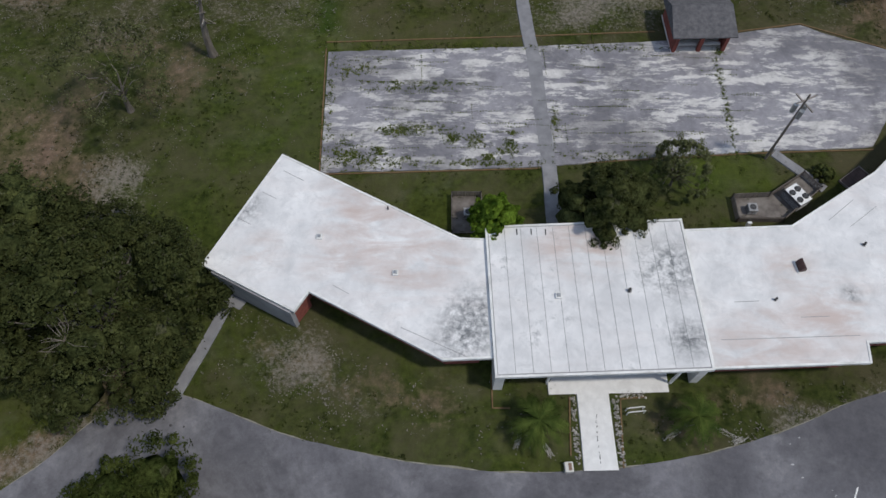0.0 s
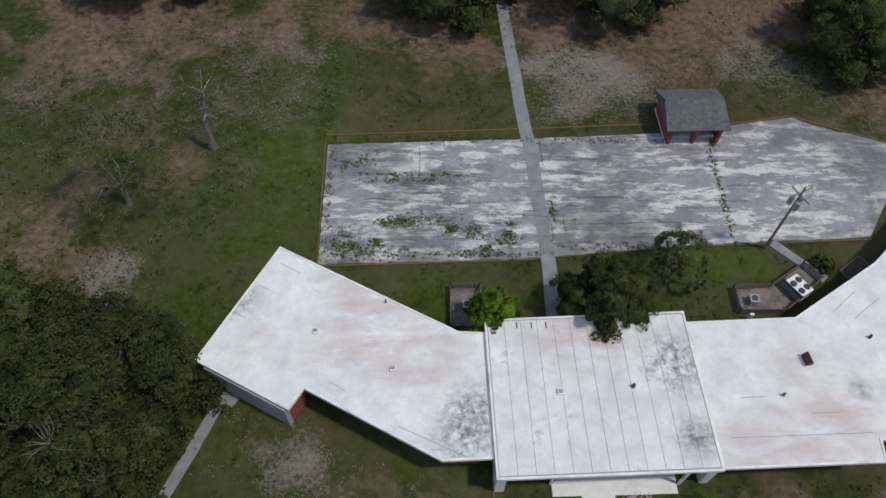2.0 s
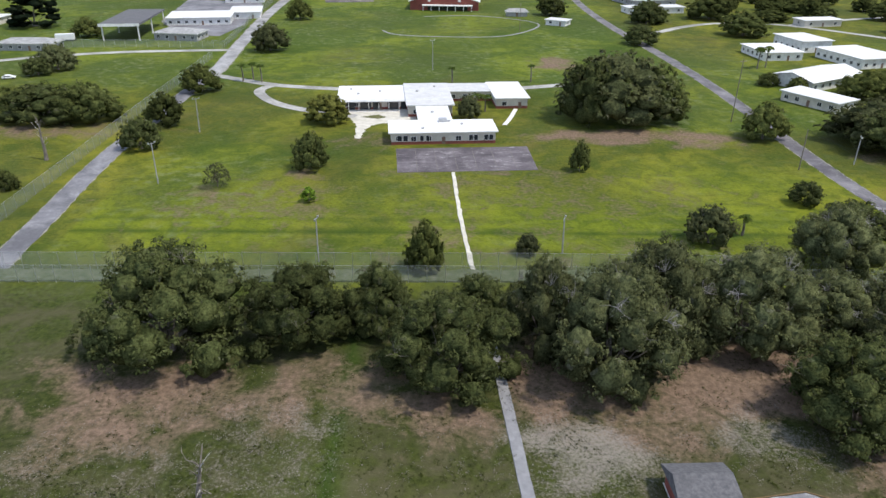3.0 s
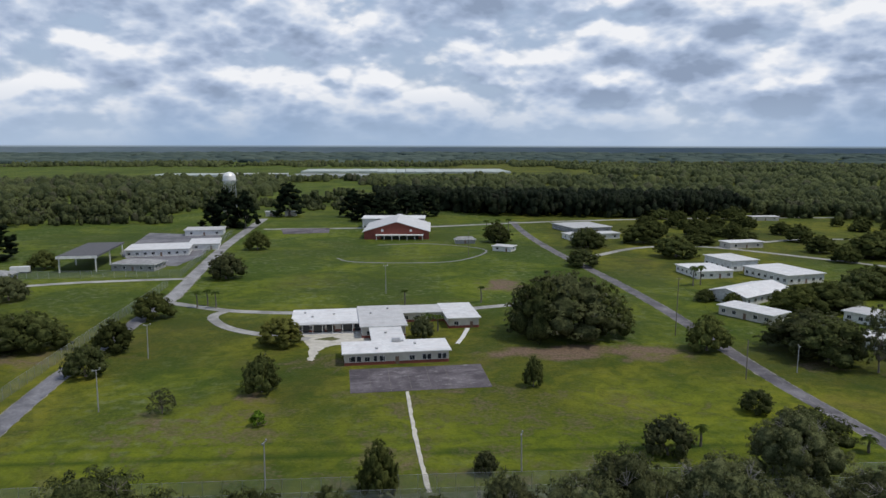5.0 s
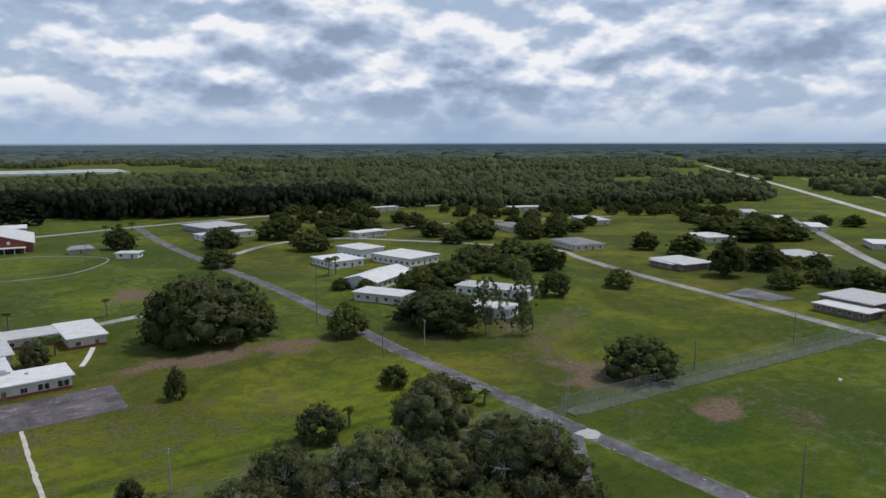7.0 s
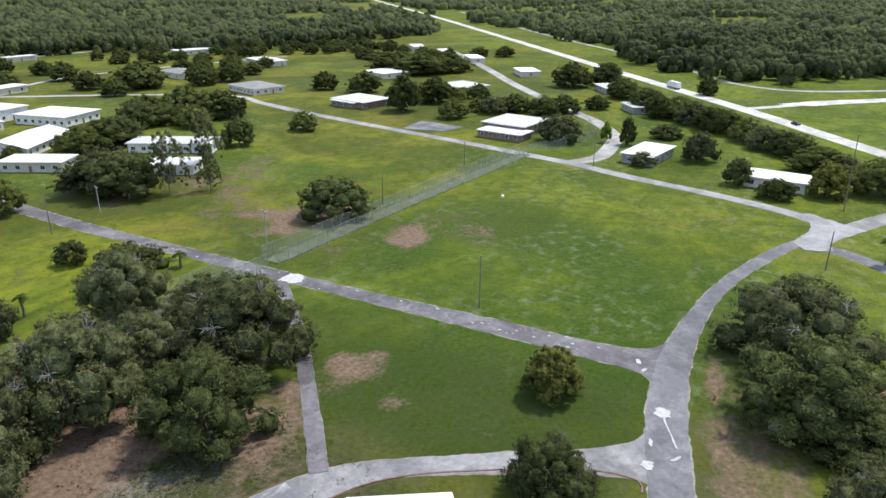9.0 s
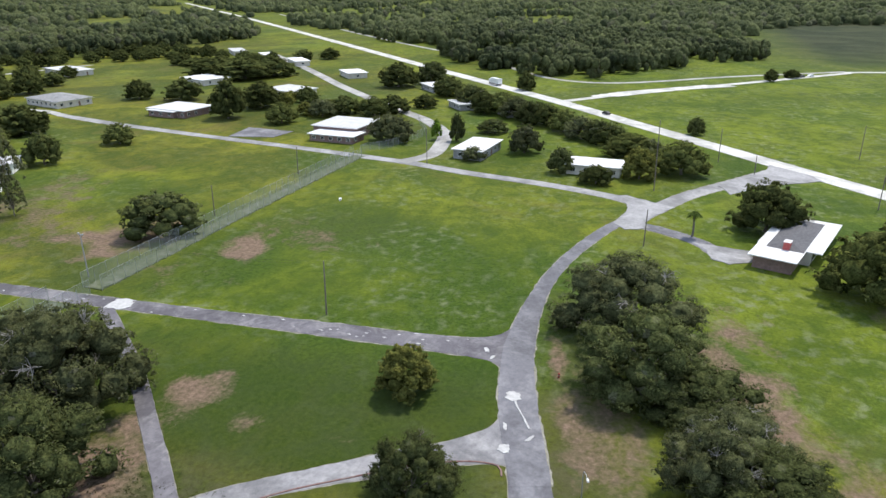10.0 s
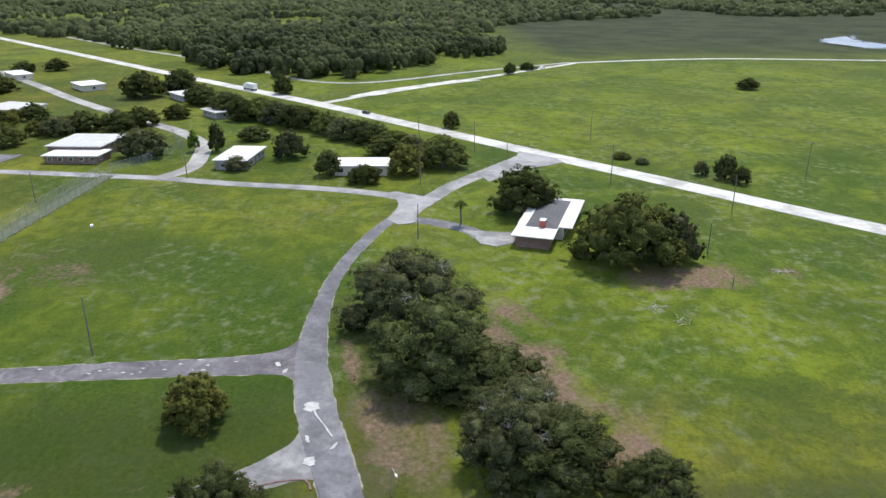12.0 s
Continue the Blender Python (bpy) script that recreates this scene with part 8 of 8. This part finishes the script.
cab = part("cab", a_box(3.8, 6.2, -1.15, 1.15, 0.7, 2.9), M_WHITE_CAR, truck, bevel=0.18)
part("windscreen", a_box(6.12, 6.23, -0.95, 0.95, 1.75, 2.6), M_GLASS, cab)
part("chassis", a_box(-5.4, 6.0, -0.9, 0.9, 0.55, 1.0), M_DARK, truck)
for wx in (-4.2, -3.0, 4.9):
    for wy in (-1.05, 1.05):
        part("wheel", a_cyl(0, 0, -0.16, 0.16, 0.5, None, 14), M_DARK, truck).matrix_local = pose(wx, wy, 0.5, 90)


def car(x, y, turn, paint, label):
    ob = base("car", pose(x, y, 0.05, 0, 0, turn), label, "car")
    bm = bmesh.new()
    prof = ((-2.2, 0.35), (2.2, 0.35), (2.25, 0.75), (1.2, 0.95), (0.55, 1.42), (-1.2, 1.45), (-1.9, 1.0), (-2.25, 0.9))
    a = [bm.verts.new((px, -0.88, pz)) for px, pz in prof]
    b = [bm.verts.new((px, 0.88, pz)) for px, pz in prof]
    bm.faces.new(a)
    bm.faces.new(b[::-1])
    for i in range(len(prof)):
        bm.faces.new((a[i], b[i], b[(i + 1) % 8], a[(i + 1) % 8]))
    part("body", bm, paint, ob, bevel=0.06)
    part("glazing", a_box(-1.5, 0.75, -0.89, 0.89, 1.0, 1.32), M_GLASS, ob)
    for wx in (-1.4, 1.4):
        for wy in (-0.82, 0.82):
            part("wheel", a_cyl(0, 0, -0.11, 0.11, 0.33, None, 12), M_DARK, ob).matrix_local = pose(wx, wy, 0.33, 90)
    return ob


car(334.5, 30.5, 43, M_DARK, "dark car on the highway")
car(500.0, -73.0, 135, M_DARK, "dark vehicle on the farm road")
car(506.0, -79.0, 135, M_WHITE_CAR, "white vehicle on the farm road")
trl = base("trailer", pose(-172.8, 335.5, 0, 0, 0, 12), "white box trailer by the compound fence", "trailer")
part("box", a_box(-4.0, 4.0, -1.25, 1.25, 0.8, 3.3), M_WHITE_CAR, trl, bevel=0.05)
part("chassis", a_box(-4.0, 4.6, -0.9, 0.9, 0.5, 0.8), M_DARK, trl)
for wy in (-1.0, 1.0):
    part("wheel", a_cyl(0, 0, -0.14, 0.14, 0.45, None, 12), M_DARK, trl).matrix_local = pose(-1.5, wy, 0.45, 90)
car(-157.5, 260.0, 20, M_WHITE_CAR, "white van parked beside the trees")

bin_ob = base("white_bin", pose(175.5, 88.7, 0, 0, 0, 20), "small white box lying on the grass", "box")
part("box", a_box(-0.5, 0.5, -0.35, 0.35, -0.02, 0.55), M_WHITE_CAR, bin_ob, bevel=0.05)
part("lid", a_box(-0.53, 0.53, -0.38, 0.38, 0.55, 0.61), M_WHITE_CAR, bin_ob)
for x, y, n, seed in ((140.8, -74.1, 14, 3), (123.8, -41.2, 16, 4), (118.0, -44.2, 8, 5)):
    heap = base("brush_pile", pose(x, y, 0), "low pile of bleached fallen branches", "brush pile", "brush piles")
    rr = np.random.RandomState(seed)
    for k in range(n):
        a, c = rr.rand() * 6.28, rr.normal(size=2) * 0.9
        d = Vector((math.cos(a), math.sin(a), 0.1 * rr.rand())) * (0.7 + 0.9 * rr.rand())
        m = Vector((c[0], c[1], 0.05 + 0.25 * rr.rand()))
        verts, faces = [], []
        tube(verts, faces, [m - d, m + Vector((0.1, -0.1, 0.12)), m + d], [0.05, 0.04, 0.015], 4)
        mesh_object("branch", verts, faces, M_DEADWOOD, heap)
tyre = base("old_tyre", pose(-0.9, -1.6, 0.02), "old black tyre lying in the weeds", "tyre")
bm = bmesh.new()
rings = [[bm.verts.new(((0.34 + 0.12 * math.cos(q)) * math.cos(a), (0.34 + 0.12 * math.cos(q)) * math.sin(a), 0.1 + 0.1 * math.sin(q))) for q in [k * math.pi / 4 for k in range(8)]] for a in [k * math.pi / 8 for k in range(16)]]
for k in range(16):
    for j in range(8):
        bm.faces.new((rings[k][j], rings[(k + 1) % 16][j], rings[(k + 1) % 16][(j + 1) % 8], rings[k][(j + 1) % 8]))
part("tread", bm, M_DARK, tyre)
for x in (7.3, 8.6, 9.9):
    part("drain_slot", a_box(x - 0.05, x + 0.05, 30.35, 30.95, 4.10, 4.185), M_DARK, hall, "short dark drain slot")

# scuffs of old paint and tar spots on the drive
rng = random.Random(31)
verts, faces = [], []
for cx, cy, n, sx, sy, size in ((25.5, 6.9, 12, 1.0, 0.45, 0.16), (30.5, 11.2, 5, 0.5, 1.1, 0.18), (21.5, 4.9, 8, 0.8, 0.25, 0.16), (15.2, 5.4, 16, 2.2, 0.22, 0.09), (11.5, 5.2, 14, 2.0, 0.25, 0.08), (24.6, 5.6, 5, 0.3, 0.3, 0.1), (32.5, 8.7, 4, 0.25, 0.4, 0.08), (22, 3, 16, 4.0, 1.0, 0.07)):
    for _ in range(n):
        x, y, s0 = rng.gauss(cx, sx), rng.gauss(cy, sy), size * rng.uniform(0.25, 0.9)
        first, sides = len(verts), 7
        for k in range(sides):
            a = 2 * math.pi * k / sides
            q = s0 * rng.uniform(0.35, 1.2)
            verts.append((x + 1.7 * q * math.cos(a), y + q * math.sin(a), 0.024 + 0.0002 * (first % 20)))
        faces.append(tuple(range(first, first + sides)))
tagged(mesh_object("paint_scuffs", verts, faces, M_SCUFF), "scuffs of old white paint on the asphalt", "paint scuffs", kind="stuff")
verts, faces = [], []
for cx, cy, n, sx, sy in ((-4, 4.6, 9, 4, 1.2), (10, 6.5, 10, 9, 2.5), (26, 4.5, 14, 5, 1.2), (-24, 14.6, 16, 2.2, 0.7)):
    for _ in range(n):
        x, y, s0 = rng.gauss(cx, sx), rng.gauss(cy, sy), rng.uniform(0.04, 0.16)
        first, sides = len(verts), 7
        for k in range(sides):
            a = 2 * math.pi * k / sides
            q = s0 * rng.uniform(0.6, 1.2)
            verts.append((x + q * math.cos(a), y + q * math.sin(a), 0.025 + 0.0002 * (first % 20)))
        faces.append(tuple(range(first, first + sides)))
tagged(mesh_object("tar_spots", verts, faces, M_DARK), "black tar and oil spots on the asphalt", "tar spots", kind="stuff")

# weeds on the old lot and along the curb


def tufts(name, spots, label, seed, size=0.16, per=7, leaves=L_WEED):
    rng = np.random.RandomState(seed)
    c = np.array([(x, y, 0.10) for x, y, s in spots])
    q, soft = leaf_quads(rng, c, np.array([0.22 * s for x, y, s in spots]), per, size, 0.9, 0.5)
    return tagged(new(name, quad_mesh(name, q, leaves)), label, "weeds", kind="stuff")


rng = random.Random(12)
spots = []
for cx, cy, a, b, n in ((-2, 45.2, 3.2, 0.7, 90), (4.0, 43.8, 0.9, 1.0, 60), (-9.5, 42, 2.6, 1.8, 110), (7.5, 42.6, 1.2, 0.7, 50), (-6, 41.2, 5, 0.8, 110), (12.6, 46.6, 0.4, 1.6, 40), (31.2, 49, 0.35, 7, 110), (4, 41.0, 6, 0.5, 90),
                        (-8, 53.5, 1.2, 0.8, 40), (-2, 51.5, 5.0, 0.25, 80), (31.8, 56.4, 0.5, 0.4, 30), (22, 42.0, 9, 0.5, 120), (-11.6, 48, 0.5, 8, 90), (0, 56.9, 11, 0.5, 120), (18, 56.8, 7, 0.5, 70)):
    spots += [(rng.gauss(cx, a * 0.6), rng.gauss(cy, b * 0.6), rng.uniform(0.6, 1.5)) for _ in range(n)]
for k in range(75):
    x0, y0, ang = rng.uniform(-11, 34), rng.uniform(42.5, 56), 0 if rng.random() < 0.9 else 1.6
    for j in range(rng.randint(5, 16)):
        x0, y0 = x0 + 0.3 * math.cos(ang), y0 + 0.3 * math.sin(ang) + rng.uniform(-0.06, 0.06)
        if x0 < 38:
            spots.append((x0, y0, rng.uniform(0.2, 0.5)))
for cx, cy, a, b, n in ((-4.3, 45.0, 1.8, 0.45, 110), (1.6, 44.0, 0.7, 0.55, 60), (-6.0, 42.4, 0.7, 0.6, 50), (-9.0, 41.8, 1.2, 0.8, 70), (5.2, 41.7, 0.8, 0.35, 40), (7.7, 43.6, 0.5, 0.4, 30), (8.0, 44.8, 0.5, 0.25, 20), (-10, 53, 1.2, 0.9, 40), (-4, 50.6, 4.5, 0.35, 60), (2, 40.9, 8, 0.3, 60)):
    spots += [(rng.gauss(cx, a * 0.55), rng.gauss(cy, b * 0.55), rng.uniform(0.6, 1.3)) for _ in range(n)]
tufts("lot_weeds", spots, "weeds growing in the lot's cracks", 51, 0.10, 7)
# short cracks and dark seams over the lot
verts, faces = [], []
for _ in range(430):
    u = rng.random()
    x, y = rng.uniform(-11.5, 40.5), rng.uniform(41.5, 56.8)
    if u < 0.5:                                        # gathered along a few old seams
        y = rng.choice((44.6, 47.6, 50.9, 53.2, 55.2, 56.4)) + rng.gauss(0, 0.25)
    if y < 40.2 + 0.055 * (x + 12) + 0.6:
        continue
    along = rng.random() < 0.72
    length, w = rng.uniform(0.08, 0.7) * (1 if along else 0.6), rng.uniform(0.02, 0.06)
    first = len(verts)
    for k in range(4):
        t = k / 3
        off = rng.uniform(-0.05, 0.05)
        h = w * (1.0 if 0 < k < 3 else 0.3)
        for sg in (-1, 1):
            verts.append((x + t * length, y + off + sg * h, 0.1045) if along else (x + off + sg * h, y + t * length, 0.1045))
    faces += [(first + 2 * k, first + 2 * k + 2, first + 2 * k + 3, first + 2 * k + 1) for k in range(3)]
tagged(mesh_object("lot_cracks", verts, faces, M_CRACK), "dark weedy cracks in the bleached lot", "cracks", kind="stuff")
spots = []
for x0, y0, many in ((24.8, 2.3, 60), (28.1, 3.2, 50), (21.4, 1.5, 50), (32.0, 3.9, 25), (35.2, 4.9, 80), (33.8, 4.5, 40), (6.5, 1.1, 50), (-1.5, 1.9, 30), (2.0, 1.3, 25), (12, 0.9, 25), (-6.0, 2.8, 20)):
    spots += [(x0 + rng.gauss(0, 0.45), y0 + rng.gauss(0, 0.18), rng.uniform(0.6, 1.5)) for _ in range(many)]
tufts("curb_weeds", spots, "dark weeds along the red curb", 52, 0.12, 7, L_CURB)

# fallen leaves and rough tufts over the weedy grounds
rng = np.random.RandomState(88)
pts = []
for cx, cy, a, b, turn, power in LITTER:
    n = int(60 * a * b * power)
    c, sn = math.cos(radians(turn)), math.sin(radians(turn))
    u, v = rng.normal(size=n) * a * 0.75, rng.normal(size=n) * b * 0.75
    x, y = cx + u * c - v * sn, cy + u * sn + v * c
    keep = value_noise(x, y, 1.7, 31) * 0.6 + value_noise(x, y, 0.6, 32) * 0.4 > 0.55
    pts.append(np.stack([x[keep], y[keep]], 1))
pts = np.concatenate(pts)
WEST = [(-21.5, 27), (-12, 22), (1, 18), (37, 18), (58, 35), (50, 46), (42, 38), (33, 32), (4, 32), (-15, 40)]


def inside(x, y, outline):
    hit = np.zeros(len(x), bool)
    for (ax, ay), (bx, by) in zip(outline, outline[1:] + outline[:1]):
        hit ^= ((ay > y) != (by > y)) & (x < (bx - ax) * (y - ay) / (by - ay + 1e-9) + ax)
    return hit


PAVED = [WEST, drive_n + drive_s[::-1], [(-12.4, 57.6), (34, 60), (42, 61.2), (52.5, 57), (50, 49), (45.5, 43), (-12, 39.4)], [(12, 9), (12, 18), (15.4, 18), (15.4, 9)]]


def on_grass(x, y):
    ok = np.ones(len(x), bool)
    for outline in PAVED:
        ok &= ~inside(x, y, outline)
    return ok


pts = pts[on_grass(pts[:, 0], pts[:, 1])]
n = len(pts)
size = 0.03 + 0.06 * rng.rand(n)
ang = rng.rand(n) * 6.28
quads = np.empty((n, 4, 3))
for k in range(4):
    reach = size * (0.6 + 0.7 * rng.rand(n))
    quads[:, k, 0] = pts[:, 0] + reach * np.cos(ang + k * 1.57)
    quads[:, k, 1] = pts[:, 1] + reach * np.sin(ang + k * 1.57)
    quads[:, k, 2] = 0.03 + 0.05 * rng.rand(n)
tagged(new("leaf_litter", quad_mesh("leaf_litter", quads.reshape(-1, 3), M_LITTER)), "pale dry leaf litter over worn grass", "leaf litter", kind="stuff")
x, y = -50 + 110 * rng.rand(26000), -12 + 118 * rng.rand(26000)
keep = (value_noise(x, y, 4.5, 41) * 0.5 + value_noise(x, y, 1.3, 42) * 0.5 > 0.52) & on_grass(x, y)
spots = [(float(a), float(b), 0.5 + 0.8 * float(q)) for a, b, q in zip(x[keep], y[keep], rng.rand(int(keep.sum())))]
tufts("grass_tufts", spots, "rough green tufts in the weedy grass", 53, 0.075, 6, L_TUFT)
